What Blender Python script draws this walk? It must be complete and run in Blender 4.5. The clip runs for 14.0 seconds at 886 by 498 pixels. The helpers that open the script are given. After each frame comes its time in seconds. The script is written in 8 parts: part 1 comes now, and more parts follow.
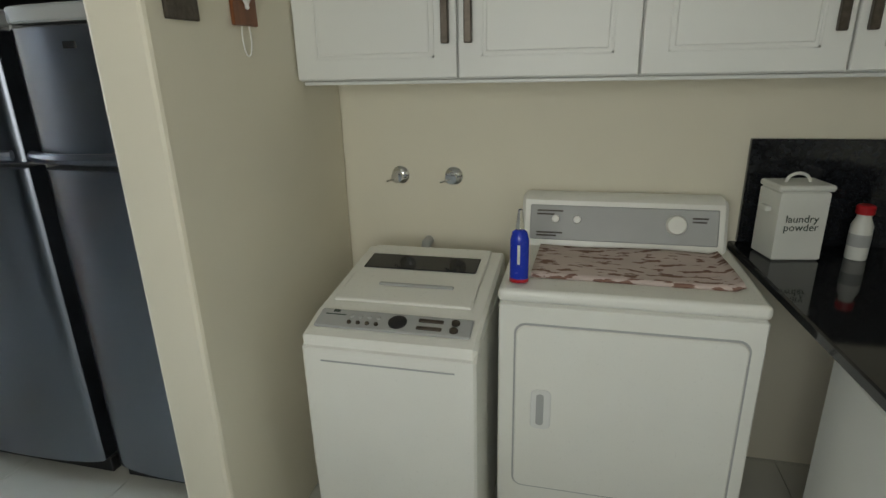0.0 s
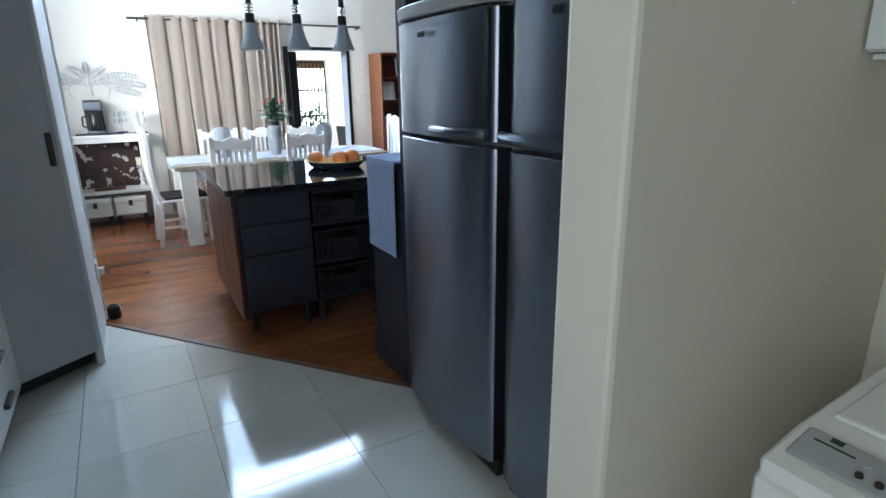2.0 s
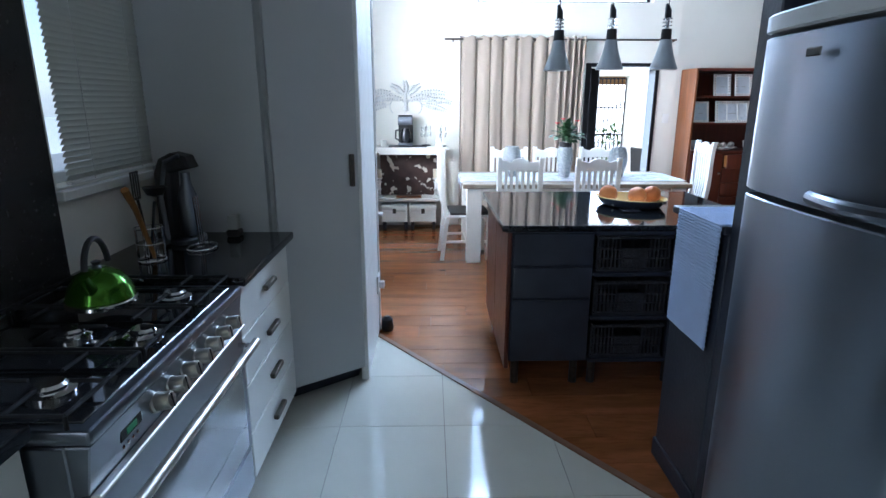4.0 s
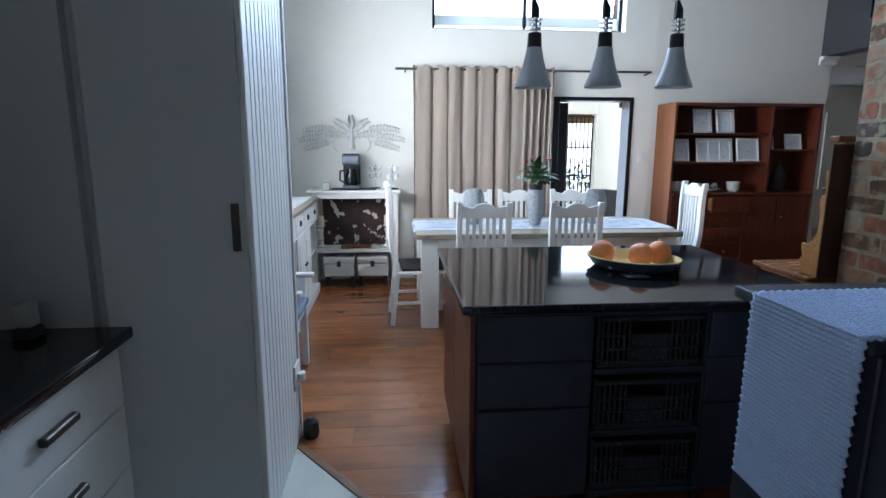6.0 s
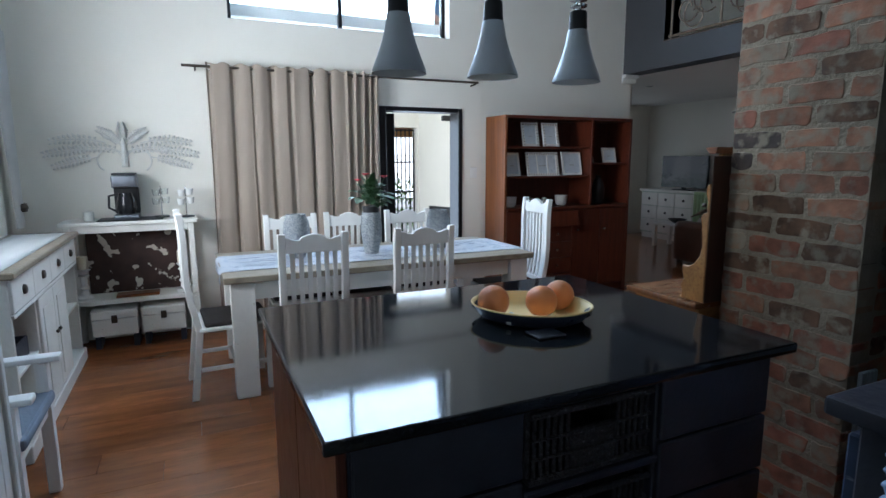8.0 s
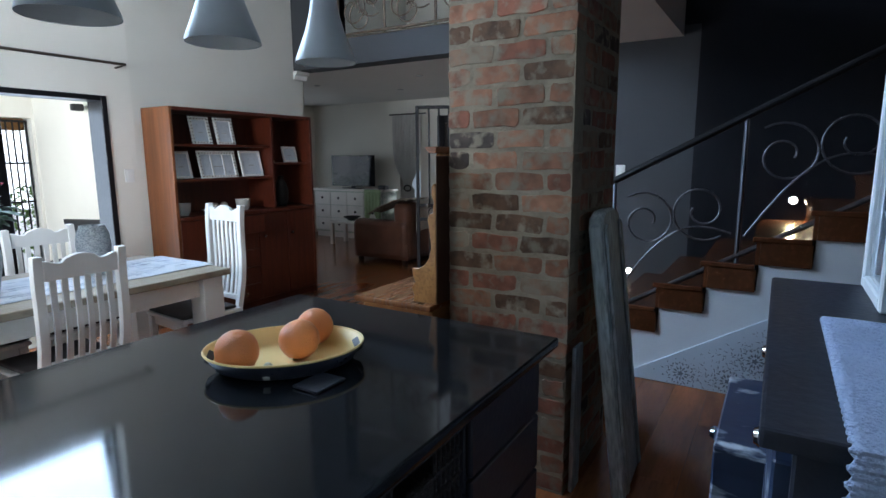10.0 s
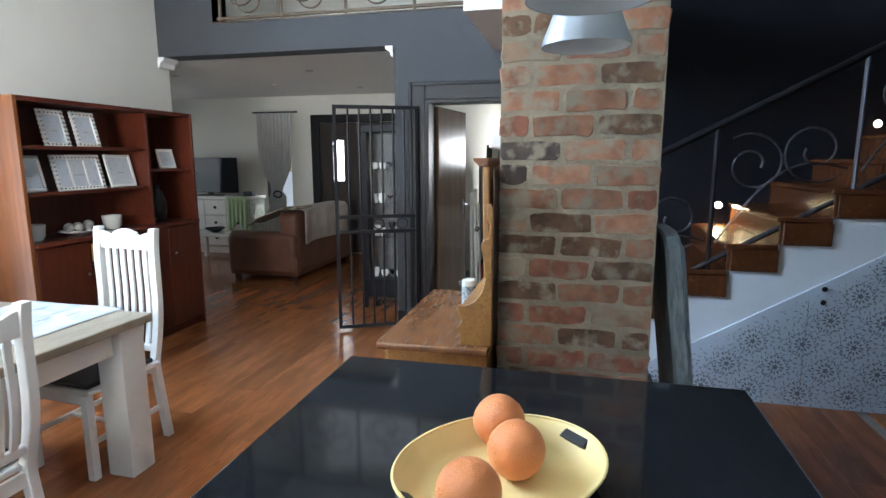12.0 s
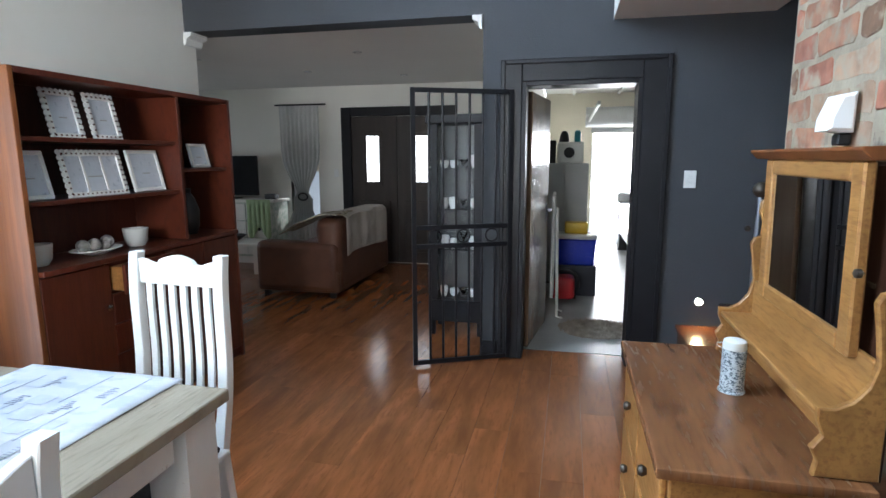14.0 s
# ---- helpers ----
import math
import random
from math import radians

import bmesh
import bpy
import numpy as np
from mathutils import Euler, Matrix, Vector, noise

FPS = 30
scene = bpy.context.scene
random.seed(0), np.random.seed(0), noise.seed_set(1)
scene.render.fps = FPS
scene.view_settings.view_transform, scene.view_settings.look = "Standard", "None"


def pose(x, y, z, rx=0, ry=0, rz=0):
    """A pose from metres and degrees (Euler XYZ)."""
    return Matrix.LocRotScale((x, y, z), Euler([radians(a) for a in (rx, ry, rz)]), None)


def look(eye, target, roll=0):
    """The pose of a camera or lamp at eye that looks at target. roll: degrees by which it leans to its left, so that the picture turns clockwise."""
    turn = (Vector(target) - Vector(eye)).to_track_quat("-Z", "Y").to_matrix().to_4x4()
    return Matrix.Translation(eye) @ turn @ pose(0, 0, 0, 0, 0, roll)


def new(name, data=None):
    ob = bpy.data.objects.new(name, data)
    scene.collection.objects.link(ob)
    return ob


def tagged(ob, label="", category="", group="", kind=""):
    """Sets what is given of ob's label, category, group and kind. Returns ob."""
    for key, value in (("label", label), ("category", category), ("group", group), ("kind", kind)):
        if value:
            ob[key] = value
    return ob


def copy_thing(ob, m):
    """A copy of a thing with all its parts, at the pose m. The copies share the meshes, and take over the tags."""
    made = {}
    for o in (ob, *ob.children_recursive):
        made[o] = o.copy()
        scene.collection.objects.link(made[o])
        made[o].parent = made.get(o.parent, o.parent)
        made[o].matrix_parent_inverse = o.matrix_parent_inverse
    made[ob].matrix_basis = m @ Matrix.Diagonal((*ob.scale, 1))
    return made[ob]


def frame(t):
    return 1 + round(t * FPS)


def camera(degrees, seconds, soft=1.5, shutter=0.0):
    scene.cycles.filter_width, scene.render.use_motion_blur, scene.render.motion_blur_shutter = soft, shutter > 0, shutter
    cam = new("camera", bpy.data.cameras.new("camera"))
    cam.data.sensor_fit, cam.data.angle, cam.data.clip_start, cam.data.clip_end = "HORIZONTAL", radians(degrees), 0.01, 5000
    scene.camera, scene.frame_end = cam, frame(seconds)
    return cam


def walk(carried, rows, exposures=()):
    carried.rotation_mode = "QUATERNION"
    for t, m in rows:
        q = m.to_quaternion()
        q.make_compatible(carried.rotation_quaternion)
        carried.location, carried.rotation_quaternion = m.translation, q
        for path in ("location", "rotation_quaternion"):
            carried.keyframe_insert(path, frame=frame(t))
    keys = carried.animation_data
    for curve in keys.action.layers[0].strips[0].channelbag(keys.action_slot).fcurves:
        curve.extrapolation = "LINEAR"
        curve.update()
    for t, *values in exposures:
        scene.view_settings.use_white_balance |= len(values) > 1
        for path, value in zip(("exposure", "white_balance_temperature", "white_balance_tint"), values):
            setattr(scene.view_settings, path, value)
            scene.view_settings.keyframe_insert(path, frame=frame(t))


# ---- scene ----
cam = camera(77.4, 14.0)
PATH = [
    (0, (0.285, 0.805, 1.553), (-0.169, 2.644, 0.913), -1.4),
    (0.4, (0.214, 0.936, 1.534), (-0.407, 2.732, 0.912), -1.1),
    (1, (0.131, 1.057, 1.474), (-0.893, 2.677, 0.901), -1.6),
    (1.5, (0.058, 1.156, 1.452), (-1.326, 2.484, 0.887), -1.2),
    (2, (-0.022, 1.218, 1.447), (-1.687, 2.171, 0.883), -0.8),
    (2.5, (-0.099, 1.247, 1.428), (-1.927, 1.838, 0.87), -0.4),
    (3, (-0.222, 1.286, 1.449), (-2.123, 1.558, 0.888), 0.4),
    (3.6, (-0.41, 1.311, 1.48), (-2.333, 1.378, 0.936), -0.1),
    (4, (-0.542, 1.315, 1.513), (-2.474, 1.358, 0.997), 0.1),
    (6.5, (-1.706, 1.494, 1.433), (-3.666, 1.736, 1.119), -0.1),
    (7, (-1.948, 1.526, 1.42), (-3.887, 1.901, 1.107), -0.2),
    (7.5, (-2.099, 1.488, 1.454), (-4.003, 2.016, 1.138), -0.3),
    (8, (-2.245, 1.476, 1.449), (-4.042, 2.294, 1.13), -0.2),
    (8.5, (-2.393, 1.495, 1.444), (-4.066, 2.542, 1.122), -0.5),
    (9, (-2.518, 1.501, 1.441), (-4.024, 2.777, 1.117), -0.6),
    (11.3, (-3.168, 1.573, 1.481), (-3.691, 3.475, 1.155), -0.3),
    (11.5, (-3.299, 1.581, 1.486), (-3.802, 3.49, 1.159), -0.4),
    (12, (-3.686, 1.591, 1.503), (-4.148, 3.51, 1.175), -0.1),
    (12.5, (-3.977, 1.66, 1.484), (-4.42, 3.582, 1.155), -0.0),
    (13, (-4.290, 1.800, 1.49), (-4.714, 3.726, 1.161), 0.1),
    (13.5, (-4.514, 2.003, 1.506), (-4.941, 3.928, 1.172), -0.0),
    (14, (-4.629, 2.318, 1.482), (-5.066, 4.241, 1.152), -0.2),
]
EXPOSURES = [(0.0, -0.32, 6600, 10), (1.5, -0.42, 6100, 9), (2.5, -0.48, 5250, 12), (4.0, -0.17, 5250, 12), (6.5, -1.08, 5500, 11), (7.5, -1.27, 5550, 10), (9.0, -1.25, 5400, 10), (11.5, -0.30, 5950, 10), (12.5, -0.12, 5950, 10), (13.3, -0.13, 5900, 10), (14.0, -0.46, 5800, 10)]
walk(cam, [(t, look(eye, target, roll)) for t, eye, target, roll in PATH], EXPOSURES)

# ---- world and light ----
world = bpy.data.worlds.new("sky")
scene.world = world
world.use_nodes = True
nt = world.node_tree
sky = nt.nodes.new("ShaderNodeTexSky")
sky.sky_type, sky.sun_disc = "NISHITA", False
sky.sun_elevation, sky.sun_rotation = radians(50), radians(25)
nt.links.new(sky.outputs[0], nt.nodes["Background"].inputs[0])
nt.nodes["Background"].inputs[1].default_value = 0.12
SUN = bpy.data.lights.new("sun", "SUN")
SUN.energy, SUN.angle, SUN.color = 5.0, radians(0.5), (1.0, 0.95, 0.87)
sun = new("sun", SUN)
sun.matrix_world = look((16, 34, 45), (0, 0, 0))


def window_light(name, at, towards, w, h, watts, color=(0.86, 0.93, 1.0)):
    """Sky light coming in through an opening."""
    d = bpy.data.lights.new(name, "AREA")
    d.shape, d.size, d.size_y, d.energy, d.color = "RECTANGLE", w, h, watts, color
    ob = new(name, d)
    ob.matrix_world = look(at, towards)
    return ob


window_light("light_clerestory", (-7.60, 2.87, 3.55), (-4.0, 2.87, 3.0), 2.0, 1.82, 420, (0.70, 0.85, 1.0))
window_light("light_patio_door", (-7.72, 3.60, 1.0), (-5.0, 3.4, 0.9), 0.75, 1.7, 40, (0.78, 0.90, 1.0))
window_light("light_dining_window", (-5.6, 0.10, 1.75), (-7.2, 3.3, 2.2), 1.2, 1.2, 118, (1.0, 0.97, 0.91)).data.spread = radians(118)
window_light("light_kitchen_window", (0.1, -0.10, 1.6), (0.1, 3.0, 1.2), 1.2, 1.1, 24, (0.98, 0.98, 0.91))
window_light("light_blind_window", (-2.77, -0.16, 1.75), (-2.77, 1.0, 1.6), 0.5, 0.9, 0.9, (0.9, 0.96, 1.0))
# added fill lamp that brightens the patio walls; the open south side is assumed
window_light("light_patio_fill", (-8.3, 1.75, 1.7), (-9.6, 4.6, 1.2), 2.0, 1.9, 200, (1.0, 0.98, 0.92))
window_light("light_living_window", (-10.7, 8.05, 1.4), (-7.0, 8.2, 1.0), 1.5, 1.2, 8.5)
window_light("light_garage", (-3.2, 12.1, 1.0), (-4.2, 8.0, 0.9), 2.0, 1.7, 240, (1.0, 0.97, 0.92))
# added fill lamp in front of the closed gallery wall, which has no window
window_light("light_upstairs_fill", (-6.2, 8.5, 4.0), (-5.6, 6.6, 3.4), 1.6, 1.2, 3)

# ---- mesh helpers ----


def bm_box(bm, a, b, bev=0.0, seg=1):
    x0, y0, z0 = (min(p, q) for p, q in zip(a, b))
    x1, y1, z1 = (max(p, q) for p, q in zip(a, b))
    v = [bm.verts.new(p) for p in ((x0, y0, z0), (x1, y0, z0), (x1, y1, z0), (x0, y1, z0), (x0, y0, z1), (x1, y0, z1), (x1, y1, z1), (x0, y1, z1))]
    f = [bm.faces.new([v[i] for i in q]) for q in ((3, 2, 1, 0), (4, 5, 6, 7), (0, 1, 5, 4), (1, 2, 6, 5), (2, 3, 7, 6), (3, 0, 4, 7))]
    if bev:
        e = {e for g in f for e in g.edges}
        bmesh.ops.bevel(bm, geom=list(e), offset=bev, segments=seg, affect="EDGES", profile=0.5)
    return bm


def bm_prism(bm, outline, axis, lo, hi, bev=0.0):
    """An outline of two coordinates (the other two axes in order) drawn out along axis."""
    def put(p, w):
        q = list(p)
        q.insert("xyz".index(axis), w)
        return q
    a = [bm.verts.new(put(p, lo)) for p in outline]
    b = [bm.verts.new(put(p, hi)) for p in outline]
    n = len(a)
    f = [bm.faces.new(a), bm.faces.new(list(reversed(b)))]
    for i in range(n):
        f.append(bm.faces.new((a[(i + 1) % n], a[i], b[i], b[(i + 1) % n])))
    bmesh.ops.recalc_face_normals(bm, faces=f)
    if bev:
        e = {e for g in f[:2] for e in g.edges}
        bmesh.ops.bevel(bm, geom=list(e), offset=bev, segments=1, affect="EDGES")
    return bm


def bm_tube(bm, pts, r, seg=8, r1=None):
    """A round bar along points; r may taper to r1."""
    pts = [Vector(p) for p in pts]
    rings, n = [], len(pts)
    up = None
    for i, p in enumerate(pts):
        d = (pts[min(i + 1, n - 1)] - pts[max(i - 1, 0)]).normalized()
        if up is None:
            up = Vector((0, 0, 1)) if abs(d.z) < 0.9 else Vector((1, 0, 0))
        s = d.cross(up).normalized()
        up = s.cross(d).normalized()
        rr = r if r1 is None else r + (r1 - r) * i / max(1, n - 1)
        rings.append([bm.verts.new(p + rr * (math.cos(2 * math.pi * k / seg) * s + math.sin(2 * math.pi * k / seg) * up)) for k in range(seg)])
    for a, b in zip(rings, rings[1:]):
        for k in range(seg):
            bm.faces.new((a[k], a[(k + 1) % seg], b[(k + 1) % seg], b[k]))
    bm.faces.new(list(reversed(rings[0])))
    bm.faces.new(rings[-1])
    return bm


def bm_lathe(bm, profile, seg=24, at=(0, 0, 0), sx=1.0, sy=1.0):
    """A turned shape from (radius, height) pairs round the z axis."""
    rings = []
    for r, z in profile:
        if r < 1e-5:
            rings.append([bm.verts.new((at[0], at[1], at[2] + z))])
        else:
            rings.append([bm.verts.new((at[0] + sx * r * math.cos(2 * math.pi * k / seg), at[1] + sy * r * math.sin(2 * math.pi * k / seg), at[2] + z)) for k in range(seg)])
    for a, b in zip(rings, rings[1:]):
        for k in range(seg):
            j = (k + 1) % seg
            if len(a) == 1 and len(b) > 1:
                bm.faces.new((a[0], b[j], b[k]))
            elif len(b) == 1 and len(a) > 1:
                bm.faces.new((a[k], a[j], b[0]))
            elif len(a) > 1:
                bm.faces.new((a[k], a[j], b[j], b[k]))
    bmesh.ops.recalc_face_normals(bm, faces=bm.faces)
    return bm


def bm_grid(bm, f, nu, nv):
    """A sheet from a function of u, v in 0..1."""
    g = [[bm.verts.new(f(i / nu, j / nv)) for j in range(nv + 1)] for i in range(nu + 1)]
    for i in range(nu):
        for j in range(nv):
            bm.faces.new((g[i][j], g[i + 1][j], g[i + 1][j + 1], g[i][j + 1]))
    return bm


def mesh_of(bm, name, material, angle=35):
    me = bpy.data.meshes.new(name)
    bm.normal_update()
    area = {f: f.calc_area() for f in bm.faces}
    for f in bm.faces:
        f.smooth = True
    lim = radians(angle)
    for e in bm.edges:
        if len(e.link_faces) == 2:
            a, b = e.link_faces
            turn = e.calc_face_angle(0.0)
            lo, hi = sorted((area[a], area[b]))
            e.smooth = not (turn > lim or (turn > 0.1 and hi > 10 * lo))
    bm.to_mesh(me)
    bm.free()
    if material:
        me.materials.append(material)
    return me


def part(name, bm, material, parent, label="", thick=0.0):
    """Links a bmesh as one mesh object under a thing or a part."""
    ob = new(name, mesh_of(bm, name, material))
    ob.parent = parent
    if label:
        ob["label"] = label
    if thick:
        m = ob.modifiers.new("thick", "SOLIDIFY")
        m.thickness, m.offset = thick, 0
    return ob


def thing(name, label, category, m=None, group="", kind=""):
    ob = new(name)
    ob.empty_display_size = 0.1
    ob.matrix_world = m or Matrix()
    return tagged(ob, label, category, group, kind)


def one(name, bm, material, label, category, m=None, group="", kind="", thick=0.0):
    """A thing that is a single mesh."""
    ob = new(name, mesh_of(bm, name, material))
    if m:
        ob.matrix_world = m
    if thick:
        s = ob.modifiers.new("thick", "SOLIDIFY")
        s.thickness, s.offset = thick, 0
    return tagged(ob, label, category, group, kind)


def B():
    return bmesh.new()


def box(a, b, bev=0.0, seg=1):
    return bm_box(B(), a, b, bev, seg)


# ---- materials ----


def mat(name, color, rough=0.6, metal=0.0, var=0.12, scale=6.0, fine=60.0, bump=0.02, stretch=(1, 1, 1), second=None, coat=0.0,
        trans=0.0, ior=1.45, spec=0.5, rand=0.0, mix_lo=0.4, mix_hi=0.62, emit=None, emit_strength=0.0, rough_var=0.08, sheen=0.0, aniso=0.0):
    """Base colour broken at two scales, with grain and fine relief. second: a colour that shows in patches."""
    m = bpy.data.materials.new(name)
    m.use_nodes = True
    t = m.node_tree
    n, l = t.nodes, t.links
    p = n["Principled BSDF"]
    tc = n.new("ShaderNodeTexCoord")
    mp = n.new("ShaderNodeMapping")
    mp.inputs["Scale"].default_value = stretch
    l.new(tc.outputs["Object"], mp.inputs[0])
    src = mp.outputs[0]
    if rand:
        oi = n.new("ShaderNodeObjectInfo")
        ad = n.new("ShaderNodeVectorMath")
        ad.operation = "MULTIPLY_ADD"
        cb = n.new("ShaderNodeCombineXYZ")
        l.new(oi.outputs["Random"], cb.inputs[0])
        l.new(oi.outputs["Random"], cb.inputs[1])
        l.new(oi.outputs["Random"], cb.inputs[2])
        ad.inputs[1].default_value = (37, 53, 71)
        l.new(cb.outputs[0], ad.inputs[0])
        l.new(mp.outputs[0], ad.inputs[2])
        src = ad.outputs[0]
    big = n.new("ShaderNodeTexNoise")
    big.inputs["Scale"].default_value, big.inputs["Detail"].default_value = scale, 5
    small = n.new("ShaderNodeTexNoise")
    small.inputs["Scale"].default_value, small.inputs["Detail"].default_value = fine, 4
    l.new(src, big.inputs["Vector"])
    l.new(src, small.inputs["Vector"])
    c = Vector(color)
    r1 = n.new("ShaderNodeValToRGB")
    r1.color_ramp.elements[0].position, r1.color_ramp.elements[1].position = 0.3, 0.7
    r1.color_ramp.elements[0].color = (*(c * (1 - var)), 1)
    r1.color_ramp.elements[1].color = (*(min(1.0, q * (1 + var)) for q in c), 1)
    l.new(big.outputs[0], r1.inputs[0])
    out = r1.outputs[0]
    if second:
        r2 = n.new("ShaderNodeValToRGB")
        r2.color_ramp.elements[0].position, r2.color_ramp.elements[1].position = mix_lo, mix_hi
        mx = n.new("ShaderNodeMixRGB")
        mx.inputs[2].default_value = (*second, 1)
        l.new(small.outputs[0], r2.inputs[0])
        l.new(r2.outputs[0], mx.inputs[0])
        l.new(out, mx.inputs[1])
        out = mx.outputs[0]
    if rand:
        hsv = n.new("ShaderNodeHueSaturation")
        mr = n.new("ShaderNodeMapRange")
        mr.inputs[3].default_value, mr.inputs[4].default_value = 1 - rand, 1 + rand
        l.new(oi.outputs["Random"], mr.inputs[0])
        l.new(mr.outputs[0], hsv.inputs["Value"])
        l.new(out, hsv.inputs["Color"])
        out = hsv.outputs[0]
    l.new(out, p.inputs["Base Color"])
    rr = n.new("ShaderNodeMapRange")
    rr.inputs[3].default_value, rr.inputs[4].default_value = max(0.02, rough - rough_var), min(1.0, rough + rough_var)
    l.new(small.outputs[0], rr.inputs[0])
    l.new(rr.outputs[0], p.inputs["Roughness"])
    p.inputs["Metallic"].default_value = metal
    p.inputs["Coat Weight"].default_value = coat
    p.inputs["Coat Roughness"].default_value = 0.06
    p.inputs["Transmission Weight"].default_value = trans
    p.inputs["IOR"].default_value = ior
    p.inputs["Specular IOR Level"].default_value = spec
    p.inputs["Sheen Weight"].default_value = sheen
    p.inputs["Anisotropic"].default_value, p.inputs["Anisotropic Rotation"].default_value = aniso, 0.25
    if emit:
        p.inputs["Emission Color"].default_value = (*emit, 1)
        p.inputs["Emission Strength"].default_value = emit_strength
    if bump:
        b = n.new("ShaderNodeBump")
        b.inputs["Strength"].default_value, b.inputs["Distance"].default_value = 0.6, bump * 0.1
        l.new(small.outputs[0], b.inputs["Height"])
        l.new(b.outputs[0], p.inputs["Normal"])
    return m


WHITE_WALL = mat("white_wall", (0.79, 0.77, 0.70), 0.85, var=0.03, scale=1.5, fine=60, bump=0.008)
CREAM_WALL = mat("cream_wall", (0.74, 0.70, 0.57), 0.8, var=0.04, scale=1.2, fine=60, bump=0.006)
# wall paint taken near black: the stairwell's shade is put into the colour
NAVY_IN_SHADE = mat("shaded_navy_wall", (0.008, 0.0085, 0.012), 0.75, var=0.08, scale=1.5, fine=90, bump=0.02, spec=0.25)
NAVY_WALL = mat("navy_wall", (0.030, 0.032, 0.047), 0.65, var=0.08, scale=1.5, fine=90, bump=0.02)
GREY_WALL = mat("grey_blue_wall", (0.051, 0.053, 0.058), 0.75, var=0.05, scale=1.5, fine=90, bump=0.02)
CEILING = mat("ceiling_white", (0.72, 0.71, 0.67), 0.9, var=0.03, scale=1.0, fine=120, bump=0.01)
WHITE_PAINT = mat("white_paint_wood", (0.80, 0.80, 0.77), 0.45, var=0.04, scale=8, fine=90, bump=0.015, stretch=(1, 1, 0.2))
WORN_WHITE = mat("worn_white_paint", (0.76, 0.75, 0.70), 0.55, var=0.06, scale=5, fine=38, bump=0.03, second=(0.40, 0.33, 0.25), mix_lo=0.68, mix_hi=0.82)
ENAMEL = mat("white_enamel", (0.80, 0.80, 0.74), 0.3, var=0.02, scale=3, fine=120, bump=0.004)
DOOR_WHITE = mat("cupboard_white", (0.72, 0.73, 0.70), 0.4, var=0.02, scale=2, fine=80, bump=0.006)
PANTRY_GREY = mat("pantry_grey_paint", (0.50, 0.51, 0.52), 0.45, var=0.03, scale=2, fine=80, bump=0.006)
GRANITE = mat("black_granite", (0.010, 0.011, 0.013), 0.07, var=0.3, scale=60, fine=420, bump=0.0, second=(0.10, 0.11, 0.13), mix_lo=0.63, mix_hi=0.75, rough_var=0.02)
BLACK_WOOD = mat("dark_navy_paint", (0.027, 0.030, 0.044), 0.45, var=0.2, scale=7, fine=60, bump=0.02)
BLACK_FRAME = mat("black_paint", (0.009, 0.009, 0.011), 0.42, var=0.15, scale=6, fine=70, bump=0.015, spec=0.35)
STEEL = mat("brushed_steel", (0.24, 0.26, 0.305), 0.30, 1.0, var=0.04, scale=2.0, fine=160, bump=0.0, stretch=(1, 1, 0.03), rough_var=0.015, aniso=0.75)
STEEL_BRIGHT = mat("stove_steel", (0.20, 0.215, 0.245), 0.33, 1.0, var=0.03, scale=3, fine=60, bump=0.0, stretch=(0.3, 1, 1), rough_var=0.02)
CHROME = mat("chrome", (0.75, 0.75, 0.76), 0.1, 1.0, var=0.03, bump=0.0, rough_var=0.03)
PEWTER = mat("antique_pewter", (0.10, 0.085, 0.07), 0.4, 0.9, var=0.2, scale=60, bump=0.03)
RUBBER = mat("black_plastic", (0.015, 0.015, 0.016), 0.45, var=0.1, bump=0.01)
GREY_PLASTIC = mat("grey_plastic", (0.40, 0.41, 0.40), 0.45, var=0.04, bump=0.005)
LAMP_GREY = mat("lamp_grey", (0.40, 0.43, 0.46), 0.35, 0.3, var=0.04, bump=0.004)
LAMP_WHITE = mat("lamp_inside_white", (0.85, 0.85, 0.83), 0.5, var=0.02, bump=0.0)
TILE = mat("glazed_floor_tile", (0.56, 0.56, 0.50), 0.07, var=0.05, scale=3, fine=30, bump=0.003, rand=0.03, rough_var=0.03)
GROUT = mat("grey_grout", (0.24, 0.22, 0.19), 0.9, var=0.1, scale=20, bump=0.03)
PLANK = mat("laminate_plank", (0.25, 0.088, 0.030), 0.16, var=0.30, scale=5, fine=28, bump=0.008, stretch=(2.6, 0.42, 1), second=(0.185, 0.062, 0.022), mix_lo=0.5, mix_hi=0.78, rand=0.16, rough_var=0.05)
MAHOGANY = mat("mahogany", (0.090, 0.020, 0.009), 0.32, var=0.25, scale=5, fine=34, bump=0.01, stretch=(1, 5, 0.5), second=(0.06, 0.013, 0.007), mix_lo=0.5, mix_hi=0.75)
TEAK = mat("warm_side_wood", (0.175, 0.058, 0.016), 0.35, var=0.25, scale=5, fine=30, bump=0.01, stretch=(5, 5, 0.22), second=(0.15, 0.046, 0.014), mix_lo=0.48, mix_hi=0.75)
PINE = mat("varnished_pine", (0.31, 0.15, 0.043), 0.35, var=0.18, scale=4, fine=26, bump=0.015, stretch=(4, 0.6, 4), second=(0.20, 0.085, 0.024), mix_lo=0.46, mix_hi=0.74)
DRESSER_TOP = mat("worn_brown_top", (0.185, 0.078, 0.031), 0.26, var=0.3, scale=3, fine=11, bump=0.010, stretch=(5, 0.7, 1), second=(0.105, 0.040, 0.016), mix_lo=0.42, mix_hi=0.72)
GREY_WOOD = mat("grey_brown_table_top", (0.27, 0.23, 0.17), 0.5, var=0.15, scale=4, fine=24, bump=0.03, stretch=(4, 0.6, 1), second=(0.17, 0.14, 0.10), mix_lo=0.5, mix_hi=0.8)
